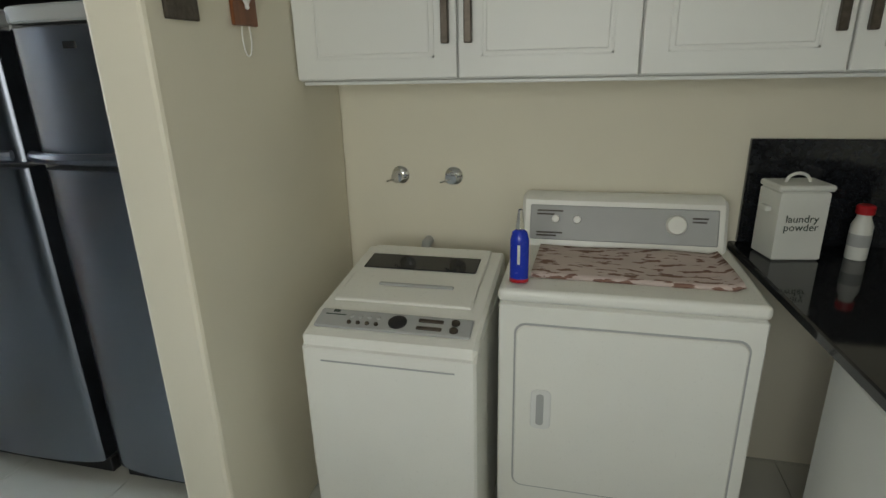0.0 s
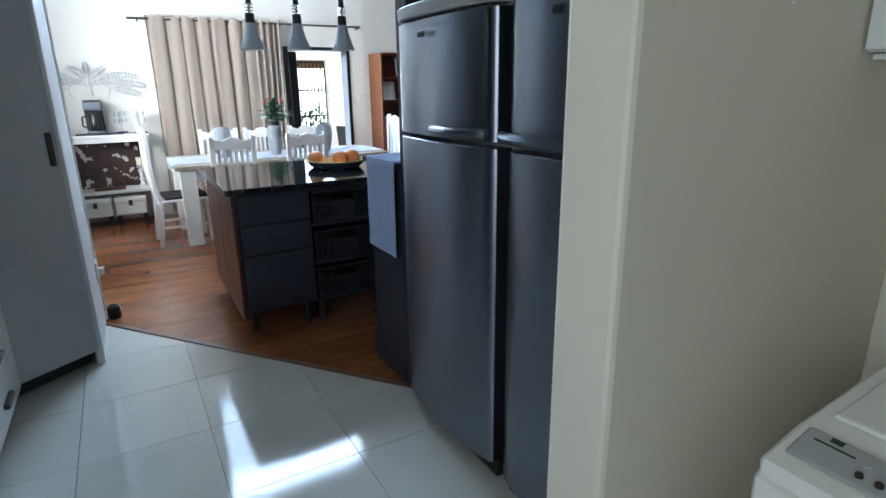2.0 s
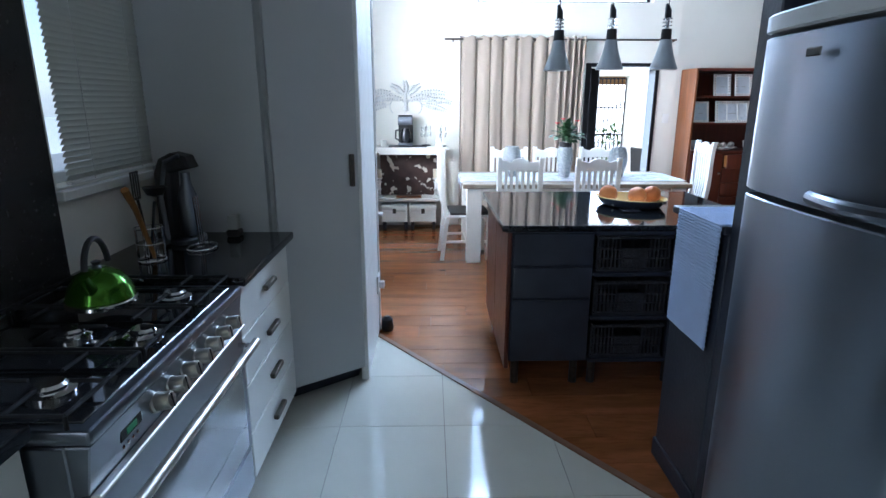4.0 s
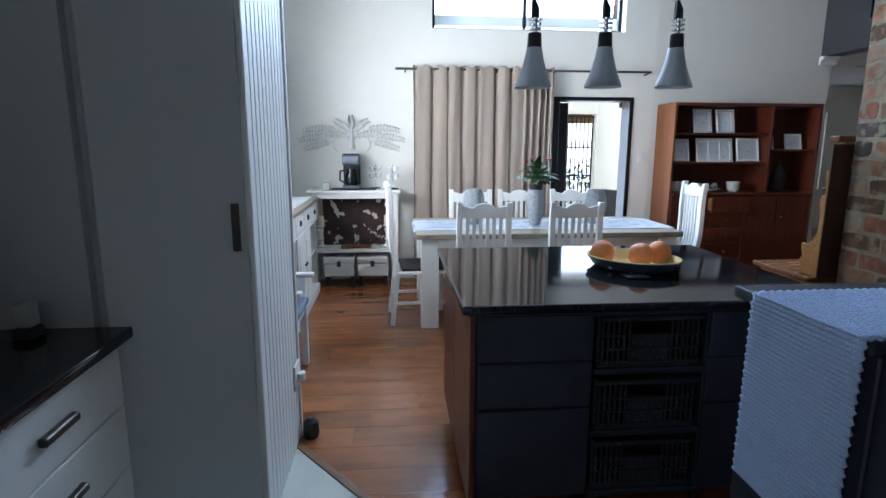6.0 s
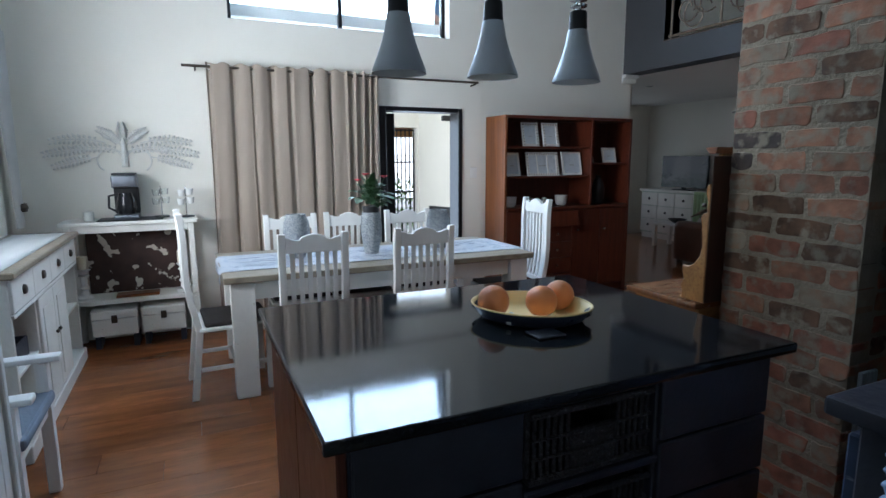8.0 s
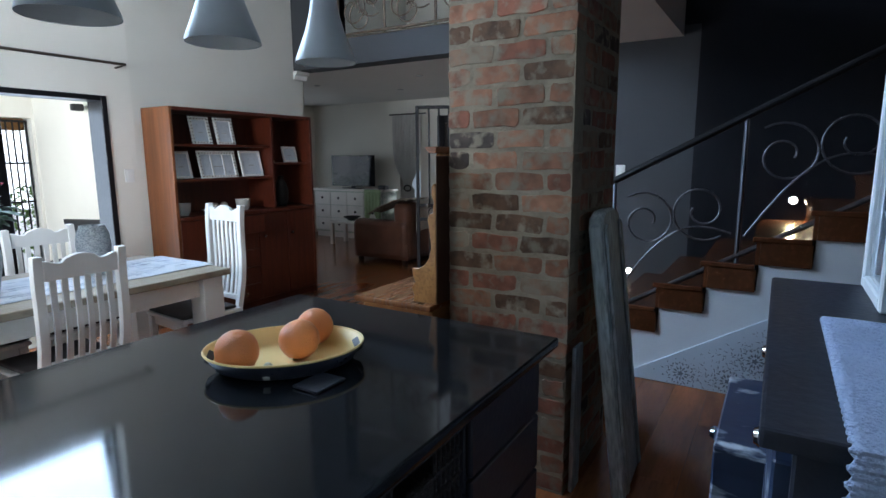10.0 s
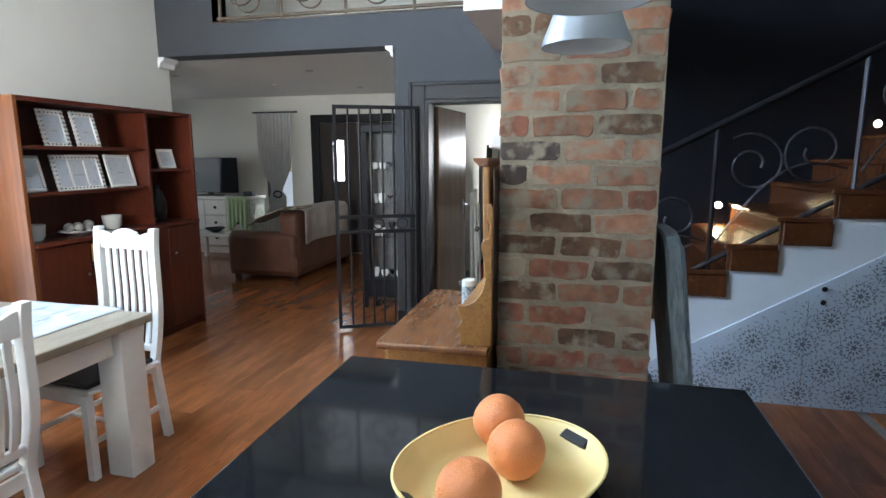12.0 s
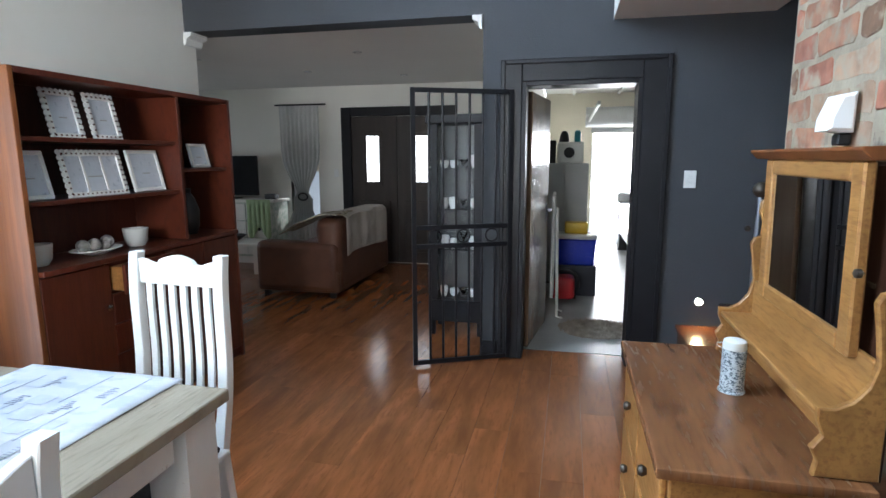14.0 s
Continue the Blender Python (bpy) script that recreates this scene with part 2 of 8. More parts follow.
STAIR_WOOD = mat("stair_wood", (0.085, 0.030, 0.012), 0.24, var=0.2, scale=5, fine=30, bump=0.01, stretch=(1, 5, 1), second=(0.13, 0.046, 0.018), mix_lo=0.5, mix_hi=0.75)
BLUE_BOARD = mat("weathered_blue_grey", (0.42, 0.49, 0.51), 0.6, var=0.2, scale=4, fine=30, bump=0.04, stretch=(3, 3, 0.5), second=(0.27, 0.32, 0.34))
MORTAR = mat("mortar", (0.275, 0.230, 0.165), 0.95, var=0.22, scale=11, fine=60, bump=0.12)
SMEAR = (0.271, 0.225, 0.162)
BRICK = mat("old_brick", (0.275, 0.128, 0.072), 0.9, var=0.40, scale=13, fine=17, bump=0.07, second=SMEAR, mix_lo=0.46, mix_hi=0.66, rand=0.25)
BRICK_RED = mat("red_brick", (0.250, 0.098, 0.058), 0.9, var=0.40, scale=13, fine=17, bump=0.07, second=SMEAR, mix_lo=0.50, mix_hi=0.70, rand=0.25)
BRICK_DARK = mat("burnt_brick", (0.073, 0.052, 0.043), 0.9, var=0.45, scale=15, fine=17, bump=0.07, second=SMEAR, mix_lo=0.52, mix_hi=0.64, rand=0.25)
BRICK_BROWN = mat("brown_brick", (0.125, 0.068, 0.038), 0.9, var=0.45, scale=15, fine=17, bump=0.07, second=SMEAR, mix_lo=0.50, mix_hi=0.66, rand=0.25)
BRICK_TAN = mat("pale_brick", (0.258, 0.159, 0.099), 0.9, var=0.30, scale=13, fine=17, bump=0.07, second=SMEAR, mix_lo=0.42, mix_hi=0.62, rand=0.15)
LINEN = mat("beige_curtain_cloth", (0.33, 0.275, 0.225), 0.9, var=0.10, scale=3, fine=240, bump=0.05, stretch=(1, 1, 0.3), sheen=0.05)
VOILE = mat("white_voile", (0.62, 0.62, 0.60), 0.9, var=0.04, fine=200, bump=0.03)
TOWEL = mat("blue_white_woven_cloth", (0.46, 0.57, 0.84), 0.95, var=0.06, scale=8, fine=200, bump=0.2, sheen=0.2)
RUNNER = mat("printed_table_runner", (0.56, 0.58, 0.62), 0.9, var=0.05, scale=5, fine=10, bump=0.02, stretch=(1, 1.6, 1), second=(0.46, 0.50, 0.57), mix_lo=0.5, mix_hi=0.62)
CAMO = mat("blotched_pink_cloth", (0.60, 0.50, 0.46), 0.9, var=0.06, scale=9, fine=30, bump=0.04, stretch=(0.55, 1.4, 1), second=(0.22, 0.125, 0.095), mix_lo=0.55, mix_hi=0.58)
LEATHER = mat("brown_leather", (0.105, 0.042, 0.023), 0.38, var=0.25, scale=5, fine=150, bump=0.06)
THROW = mat("grey_throw", (0.42, 0.38, 0.33), 0.95, var=0.1, scale=7, fine=160, bump=0.2)
GLASS = mat("clear_glass", (0.95, 0.97, 0.97), 0.02, var=0.0, bump=0.0, trans=1.0, rough_var=0.0)
MIRROR = mat("mirror_silver", (0.88, 0.89, 0.90), 0.015, 1.0, var=0.0, bump=0.0, rough_var=0.0)
BLACK_GLASS = mat("dark_glass", (0.012, 0.013, 0.015), 0.05, var=0.05, bump=0.0, rough_var=0.01)
SPLASH = mat("black_splashback", (0.013, 0.013, 0.014), 0.25, var=0.15, scale=4, bump=0.005)
CONCRETE = mat("grey_screed", (0.33, 0.34, 0.33), 0.35, var=0.12, scale=3, fine=30, bump=0.03)
VASE = mat("mosaic_vase", (0.40, 0.43, 0.44), 0.5, var=0.2, scale=30, fine=130, bump=0.3, second=(0.19, 0.21, 0.23), mix_lo=0.48, mix_hi=0.58)
LEAF = mat("leaf_green", (0.030, 0.075, 0.025), 0.45, var=0.35, scale=20, bump=0.03)
FLOWER = mat("red_flower", (0.62, 0.05, 0.07), 0.6, var=0.2, scale=40, bump=0.02)
ORANGE = mat("orange_peel", (0.72, 0.25, 0.085), 0.30, var=0.12, scale=9, fine=260, bump=0.06)
BOWL_IN = mat("cream_yellow_enamel", (0.80, 0.62, 0.27), 0.42, var=0.04, scale=4, bump=0.006)
BOWL_OUT = mat("navy_enamel", (0.05, 0.06, 0.09), 0.3, var=0.1, bump=0.006)
PAPER = mat("framed_print", (0.60, 0.64, 0.69), 0.6, var=0.05, scale=20, bump=0.0, second=(0.42, 0.47, 0.53), fine=30, mix_lo=0.6, mix_hi=0.7)
PATTERN = mat("grey_floral_panel", (0.60, 0.68, 0.78), 0.7, var=0.05, scale=3, bump=0.01)
PATTERN_INK = mat("floral_ink", (0.17, 0.195, 0.245), 0.7, var=0.1, bump=0.0)
STRINGER = mat("pale_stringer", (0.76, 0.81, 0.86), 0.6, var=0.04, scale=2, bump=0.01)
IRON = mat("wrought_iron", (0.11, 0.11, 0.12), 0.30, 0.9, var=0.2, scale=30, bump=0.05)
NAVY_CHEST = mat("distressed_navy", (0.025, 0.04, 0.085), 0.4, var=0.2, scale=6, fine=7, bump=0.03, stretch=(1, 1.5, 4), second=(0.50, 0.56, 0.64), mix_lo=0.58, mix_hi=0.66)
RUSTY_PANEL = mat("brown_flaking_panel", (0.055, 0.028, 0.022), 0.6, var=0.3, scale=8, fine=9, bump=0.05, second=(0.62, 0.58, 0.50), mix_lo=0.585, mix_hi=0.60)
GREEN_METAL = mat("green_kettle", (0.055, 0.16, 0.012), 0.16, 0.75, var=0.1, bump=0.0, rough_var=0.03)
BLUE_PLASTIC = mat("blue_bottle_plastic", (0.012, 0.035, 0.42), 0.25, var=0.1, bump=0.0)
RED_PLASTIC = mat("red_plastic", (0.45, 0.02, 0.025), 0.35, var=0.1, bump=0.0)
YELLOW_PLASTIC = mat("yellow_plastic", (0.72, 0.47, 0.02), 0.4, var=0.1, bump=0.0)
TIN = mat("white_tin", (0.68, 0.69, 0.64), 0.4, var=0.04, scale=8, bump=0.006)
INK = mat("dark_green_ink", (0.03, 0.05, 0.035), 0.6, var=0.05, bump=0.0)
RUG = mat("shaggy_rug", (0.40, 0.345, 0.28), 1.0, var=0.35, scale=14, fine=60, bump=0.5)
SILVER = mat("silver_ball", (0.42, 0.39, 0.36), 0.35, 0.7, var=0.3, scale=40, fine=70, bump=0.2)
STONE_POT = mat("grey_pot", (0.30, 0.29, 0.27), 0.7, var=0.15, scale=10, bump=0.05)
GREEN_CAB = mat("pale_green_paint", (0.42, 0.50, 0.42), 0.6, var=0.15, scale=6, fine=20, bump=0.03, second=(0.62, 0.64, 0.58))
WICKER = mat("dark_wicker", (0.030, 0.030, 0.036), 0.6, var=0.4, scale=50, fine=120, bump=0.5, second=(0.16, 0.165, 0.18), mix_lo=0.60, mix_hi=0.72)
FOLIAGE = mat("garden_leaves", (0.11, 0.20, 0.035), 0.55, var=0.4, scale=6, fine=40, bump=0.1)
ROOF = mat("terracotta", (0.60, 0.38, 0.29), 0.8, var=0.2, scale=6, bump=0.1)
BULB = mat("lit_spot", (1, 1, 1), 0.4, var=0.0, bump=0.0, emit=(1.0, 0.93, 0.72), emit_strength=30.0)
# emits by itself, in place of daylight on whatever lies outdoors
OUTSIDE_GLOW = mat("glowing_outside", (0.8, 0.8, 0.8), 0.9, var=0.02, bump=0.0, emit=(1.0, 0.99, 0.96), emit_strength=5.0)
LED = mat("green_led", (0.01, 0.05, 0.02), 0.4, var=0.0, bump=0.0, emit=(0.1, 0.9, 0.3), emit_strength=0.05)

# ---- structure ----
WX = -7.4      # inner face of the dining room's west wall
NY = 6.28      # south face of the wall with the garage door
TOP = 5.0      # dining room ceiling


def structure(name, bm, material, label, category="wall"):
    return one(name, bm, material, label, category, kind="structure")


def wall_with_holes(name, axis, at, thick, u0, u1, z0, z1, holes, material, label):
    """A wall square to axis, from at to at + thick; holes are (u0, u1, z0, z1) cut right through."""
    bm = B()
    us = sorted({u0, u1, *(h[0] for h in holes), *(h[1] for h in holes)})
    for a, b in zip(us, us[1:]):
        if b <= u0 or a >= u1:
            continue
        mid = (a + b) / 2
        zs = [z0]
        for h in sorted((h for h in holes if h[0] < mid < h[1]), key=lambda h: h[2]):
            zs += [h[2], h[3]]
        zs.append(z1)
        for lo, hi in zip(zs[::2], zs[1::2]):
            if hi - lo > 1e-4:
                p, q = ((at, a, lo), (at + thick, b, hi)) if axis == "x" else ((a, at, lo), (b, at + thick, hi))
                bm_box(bm, p, q)
    bmesh.ops.remove_doubles(bm, verts=bm.verts, dist=1e-5)
    return structure(name, bm, material, label)


# dining west wall with clerestory window and patio door
CL = (1.86, 3.90, 2.62, 4.48)
PD = (3.16, 4.04, 0.0, 1.955)
wall_with_holes("wall_west", "x", WX - 0.24, 0.24, 0.06, 4.25, 0, TOP, [CL, PD], WHITE_WALL, "tall white plastered dining room wall with high window")
structure("wall_west_end", bm_prism(B(), [(WX, 4.25), (-7.60, 6.42), (-7.84, 6.42), (WX - 0.24, 4.25)], "z", 0, TOP), WHITE_WALL, "white plastered wall behind the mahogany wall unit")
wall_with_holes("wall_south_dining", "y", 0.06, 0.24, WX, -4.06, 0, TOP, [(-6.25, -4.95, 1.1, 2.4)], WHITE_WALL, "white plastered wall behind the white sideboard")
wall_with_holes("wall_south_kitchen", "y", -0.21, 0.24, -4.06, 2.0, 0, 2.7, [(-3.08, -2.46, 1.22, 2.25), (-0.55, 0.75, 1.0, 2.2)], WHITE_WALL, "white plastered kitchen wall with window")
structure("wall_east", box((2.0, -0.21, 0), (2.2, 3.1, 2.7)), CREAM_WALL, "plain cream end wall of the kitchen")
structure("wall_laundry", box((-2.29, 2.90, 0), (2.0, 3.10, 2.7)), CREAM_WALL, "cream plastered wall behind the washing machine and dryer")
bm = box((-0.785, 1.90, 0), (-0.632, 2.898, 2.7), 0.012, 2)
structure("wall_pier", bm, CREAM_WALL, "cream plastered wing wall beside the fridges")
structure("ceiling_kitchen", box((-3.2, -0.21, 2.7), (2.2, 3.098, 2.85)), CEILING, "white kitchen ceiling", "ceiling")
structure("wall_above_kitchen", box((-3.2, -0.21, 2.85), (-3.0, 3.1, TOP)), WHITE_WALL, "white upper wall over the kitchen edge")
structure("ceiling_dining", box((-7.84, 0.06, TOP), (0.6, NY + 2.6, TOP + 0.15)), CEILING, "high white dining room ceiling", "ceiling")

# north wall: beam over the living room opening, navy wall with the garage doorway
OPX0, OPX1, BEAM = WX, -5.24, 2.44
wall_with_holes("beam_north", "y", NY, 0.22, -7.84, -4.36, BEAM, TOP, [(-6.98, -3.9, 2.71, 4.3)], GREY_WALL, "grey-blue upstand beam over the living room opening")
wall_with_holes("wall_north", "y", NY, 0.22, OPX1, -4.36, 0, BEAM, [(-4.965, -4.36, 0.0, 1.985)], GREY_WALL, "dark grey-navy wall with the garage doorway")
wall_with_holes("wall_north_hall", "y", NY, 0.22, -4.36, -3.3, 0, BEAM, [(-4.36, -4.175, 0.0, 1.985)], GREY_WALL, "dark grey-navy wall beside the garage doorway")
# same painted wall carried on, with the stairwell's shade in its colour
structure("wall_stair_low", box((-3.3, NY, 0), (0.5, NY + 0.22, BEAM)), NAVY_IN_SHADE, "navy wall along the stairs, colour darkened for shade")
structure("wall_stair", box((-4.36, NY, BEAM), (0.5, NY + 0.22, TOP)), NAVY_IN_SHADE, "navy wall above the stairs, colour darkened for shade")
structure("wall_stair_end", box((0.5, 3.1, 0), (0.7, NY + 0.22, TOP)), NAVY_IN_SHADE, "navy wall ending the stair hall, colour darkened for shade")
structure("landing_slab", box((-4.38, 5.0, 2.36), (-3.42, NY - 0.003, 2.72)), CEILING, "pale underside of the stair landing", "ceiling")
structure("wall_hall", box((-2.29, 3.10, 0), (0.5, 3.25, TOP)), NAVY_WALL, "dark wall of the stair hall behind the kitchen")

# living room
LY, LX, LC = 9.7, -10.6, 2.446
wall_with_holes("wall_living_north", "y", LY, 0.22, LX, -5.1, 0, LC, [(-8.56, -8.12, 0.45, 1.80)], WHITE_WALL, "white living room wall with the front door")
wall_with_holes("wall_living_west", "x", LX - 0.2, 0.2, NY, LY + 0.2, 0, LC, [(7.2, 8.9, 0.7, 2.0)], WHITE_WALL, "white living room side wall with window")
structure("wall_living_south", box((LX, NY, 0), (WX - 0.24, NY + 0.2, LC)), WHITE_WALL, "white living room wall backing the dining room")
structure("wall_living_east", box((-5.24, NY + 0.22, 0), (-5.05, 12.2, LC)), WHITE_WALL, "white wall between living room and garage")
structure("ceiling_living", box((LX - 0.2, NY + 0.22, LC), (-5.05, LY + 0.22, LC + 0.15)), CEILING, "pale living room ceiling", "ceiling")
# upstairs gallery behind the balcony
structure("wall_gallery", box((-7.62, 8.6, 2.6), (0.5, 8.8, TOP)), WHITE_WALL, "white wall of the upstairs gallery")
structure("wall_gallery_west", box((-7.84, NY + 0.225, 2.58), (-7.62, 8.8, TOP)), WHITE_WALL, "white side wall of the upstairs gallery")
structure("floor_gallery", box((-7.62, NY + 0.22, 2.575), (0.5, 8.6, 2.69)), CEILING, "upstairs gallery floor", "floor")

# garage
structure("floor_garage", box((-5.05, NY + 0.222, -0.08), (-1.6, 12.0, -0.004)), CONCRETE, "pale grey screeded garage floor", "floor")
structure("wall_garage_east", box((-1.6, NY + 0.22, 0), (-1.4, 12.2, 2.55)), WHITE_WALL, "white garage side wall")
wall_with_holes("wall_garage_north", "y", 12.0, 0.2, -5.05, -1.4, 0, 2.55, [(-4.27, -1.7, 0.0, 1.86)], CREAM_WALL, "garage wall with the open roller door")
structure("ceiling_garage", box((-5.05, NY + 0.22, 2.5), (-1.4, 12.2, 2.57)), CEILING, "white boarded garage ceiling", "ceiling")

# patio beyond the west door
structure("floor_patio", box((-11.0, 1.5, -0.10), (WX - 0.24, 4.90, -0.02)), CONCRETE, "pale patio floor", "floor")
wall_with_holes("wall_patio_west", "x", -10.4, 0.2, 1.5, 4.90, 0, 2.7, [(4.10, 4.67, 0.0, 1.93), (1.7, 3.2, 0.6, 2.1)], WHITE_WALL, "white patio wall with barred opening")
structure("wall_patio_north", box((-10.2, 4.70, 0), (WX - 0.24, 4.90, 2.7)), WHITE_WALL, "white patio side wall")
structure("ceiling_patio", box((-10.4, 1.5, 2.7), (WX - 0.24, 4.90, 2.8)), CEILING, "white patio ceiling", "ceiling")
structure("ground", box((-60, -40, -0.3), (40, 60, -0.12)), CONCRETE, "paved ground around the house", "ground")
# two self-lit sheets replace the overexposed distance
structure("backdrop", box((-24, -12, -0.1), (-23.8, 22, 3.4)), OUTSIDE_GLOW, "glowing sheet standing in for the daylit garden distance", "backdrop")
structure("backdrop", box((-9, 20, -0.1), (4, 20.2, 6)), OUTSIDE_GLOW, "glowing sheet standing in for the daylit driveway distance", "backdrop")

# sub-floor, trim strip
structure("floor", box((LX, 0.0, -0.1), (2.0, LY, -0.016)), GROUT, "floor screed and grout under tiles and boards", "floor")
D0, D1 = Vector((-3.98, 0.965)), Vector((-2.26, 2.30))
dd = (D1 - D0).normalized()
dn = Vector((-dd.y, dd.x))
bm = B()
q = [D0 - dd * 0.02 - dn * 0.018, D1 + dd * 0.1 - dn * 0.018, D1 + dd * 0.1 + dn * 0.018, D0 - dd * 0.02 + dn * 0.018]
bm_prism(bm, [tuple(p) for p in q], "z", -0.012, 0.007, 0.003)
one("trim", bm, mat("wood_threshold", (0.16, 0.075, 0.035), 0.4, var=0.15, bump=0.01), "brown wooden threshold strip between tiles and boards", "trim", kind="structure")

# ---- kitchen and laundry ----


def fridge(x0, x1, label, h0, h1):
    """A tall steel fridge with a bowed freezer door over a bowed fridge door."""
    t = thing("fridge", label, "fridge", pose((x0 + x1) / 2, 2.90, 0), group="fridges")
    w = (x1 - x0) / 2 - 0.004
    part("body", box((-w, -0.58, 0.03), (w, -0.02, 1.735), 0.006), GREY_PLASTIC, t)
    def door(z0, z1, name):
        out = [(-w, -0.58)] + [(w * math.sin(a), -0.655 - 0.045 * math.cos(a) + 0.045 * math.cos(1.25)) for a in np.linspace(-1.25, 1.25, 15) / 1.25 * 1.5708] + [(w, -0.58)]
        return part(name, bm_prism(B(), out, "z", z0, z1, 0.004), STEEL, t)
    lower = door(0.075, 1.255, "fridge_door")
    upper = door(1.27, 1.68, "freezer_door")
    out = [(-w, -0.58)] + [(w * math.sin(a), -0.645 - 0.045 * math.cos(a)) for a in np.linspace(-1.57, 1.57, 13)] + [(w, -0.58)]
    part("top_trim", bm_prism(B(), out, "z", 1.69, 1.74, 0.006), GREY_PLASTIC, t, "grey plastic top trim with control marks")
    part("kick_plate", box((-w, -0.62, 0.0), (w, -0.58, 0.07), 0.004), RUBBER, t)
    for z, d, nm in ((1.30, upper, "handle"),):
        bm = B()
        bm_tube(bm, [(w * (h0 + (h1 - h0) * s), -0.708 - 0.028 * math.sin(math.pi * s) + 0.03 * (h0 + (h1 - h0) * s) ** 4, z) for s in np.linspace(0, 1, 11)], 0.017, 10)
        part(nm, bm, STEEL, d, "curved grey bar handle")
    part("badge", box((-w * 0.2, -0.709, 1.615), (-w * 0.05, -0.704, 1.635), 0.002), RUBBER, upper, "small dark badge")
    return t


fridge(-2.165, -1.478, "tall brushed steel fridge beside the navy side panel", 0.10, 0.98)
fridge(-1.415, -0.79, "tall brushed steel fridge beside the cream wing wall", -0.98, 0.25)

t = thing("fridge_housing", "dark navy painted fridge surround with cupboards above", "cabinet", pose(0, 0, 0))
part("side_panel", box((-2.292, 2.30, 0), (-2.19, 2.895, 2.4), 0.004), BLACK_WOOD, t)
part("top_cupboard", box((-2.188, 2.36, 1.80), (-0.79, 2.895, 2.4), 0.004), BLACK_WOOD, t)
for i in range(3):
    part("door", box((-2.18 + i * 0.465, 2.338, 1.82), (-2.18 + i * 0.465 + 0.455, 2.358, 2.38), 0.004), BLACK_WOOD, t)

# chest with a runner cloth
t = thing("chest_of_drawers", "distressed navy and white chest of drawers with open drawers", "chest of drawers", pose(0, 0, 0))
part("body", box((-2.66, 2.30, 0.06), (-2.296, 3.28, 1.085), 0.004), BLACK_WOOD, t)
part("skirting", box((-2.672, 2.292, 0.0), (-2.296, 3.285, 0.085), 0.004), BLACK_WOOD, t)
part("top", box((-2.70, 2.280, 1.087), (-2.296, 3.31, 1.115), 0.006, 2), BLACK_WOOD, t)
for j, z in enumerate((0.86, 0.62, 0.38, 0.13)):
    for i in range(2):
        y0 = 2.315 + i * 0.482
        pull = 0.10 if (j, i) == (1, 1) else 0.0
        d = part("drawer", box((-2.682 - pull, y0, z), (-2.50 - pull, y0 + 0.47, z + 0.20), 0.004), NAVY_CHEST, t, "rubbed navy drawer with white wear")
        part("knob", bm_lathe(B(), [(0.0, 0.0), (0.016, 0.004), (0.019, 0.014), (0.013, 0.024), (0, 0.027)], 14), CHROME, d).matrix_basis = pose(-2.682 - pull, y0 + 0.235, z + 0.12, 0, -90, 0)
bm = B()
def runner_sheet(u, v):
    """Ribbed cloth: along the chest's top, then down over its south edge."""
    x = -2.606 + 0.306 * u
    L = 1.05 * v
    rib = 0.0016 * math.sin(2 * math.pi * L / 0.0105) + 0.0012 * math.sin(9 * u + 4 * v)
    edge = 0.0035 * math.sin(2 * math.pi * L / 0.021) * (abs(u - 0.5) > 0.49)
    if L < 0.60:
        return (x + edge, 2.272 + 0.60 - L, 1.1205 + rib)
    d = L - 0.60
    return (x + edge - 0.012 * d, 2.2715 - rib - 0.010 * math.sin(min(1.0, d / 0.03) * 1.57) * 0.3, 1.1195 - d)
bm_grid(bm, runner_sheet, 24, 400)
one("table_runner_cloth", bm, TOWEL, "blue-white ribbed woven cloth draped over the chest", "cloth", thick=0.006)
t = thing("glass_cabinet", "pale painted display cabinet with glass door on the chest", "cabinet", pose(-2.41, 3.0, 1.117))
part("carcass_back", box((0.095, -0.02, 0), (0.11, 0.30, 1.0), 0.003), STRINGER, t)
for y in (-0.02, 0.27):
    part("stile", box((-0.09, y, 0), (-0.06, y + 0.03, 1.0), 0.004), STRINGER, t)
for z in (0.0, 0.97):
    part("rail", box((-0.09, 0.012, z), (0.09, 0.268, z + 0.03), 0.004), STRINGER, t)
for y in (-0.02, 0.29):
    part("side", box((-0.058, y, 0.0), (0.093, y + 0.012, 1.0), 0.002), STRINGER, t)
part("pane", box((-0.078, 0.012, 0.032), (-0.074, 0.268, 0.968)), GLASS, t, "clear glass pane").visible_shadow = False
for z in (0.3, 0.62):
    part("shelf", box((-0.055, 0.0, z), (0.09, 0.285, z + 0.012), 0.002), STRINGER, t)

# laundry: washing machine
t = thing("washing_machine", "white top-loading washing machine with sloping lid", "washing machine", pose(-0.212, 2.43, 0))
W2 = 0.26
part("body", bm_prism(B(), [(-0.31, 0.03), (-0.325, 0.40), (-0.325, 0.775), (-0.285, 0.80), (0.285, 0.80), (0.285, 0.03)], "x", -W2, W2, 0.008), ENAMEL, t)
lid = part("lid_surround", bm_prism(B(), [(-0.32, 0.782), (-0.315, 0.812), (-0.20, 0.842), (0.26, 0.892), (0.285, 0.885), (0.285, 0.80), (-0.28, 0.80)], "x", -W2, W2, 0.010), ENAMEL, t)
slope = math.degrees(math.atan2(0.05, 0.46))
def on_lid(bm_, y, z, material, name, label, parent):
    ob = part(name, bm_, material, parent, label)
    ob.matrix_basis = pose(0, y, z, slope, 0, 0)
    return ob
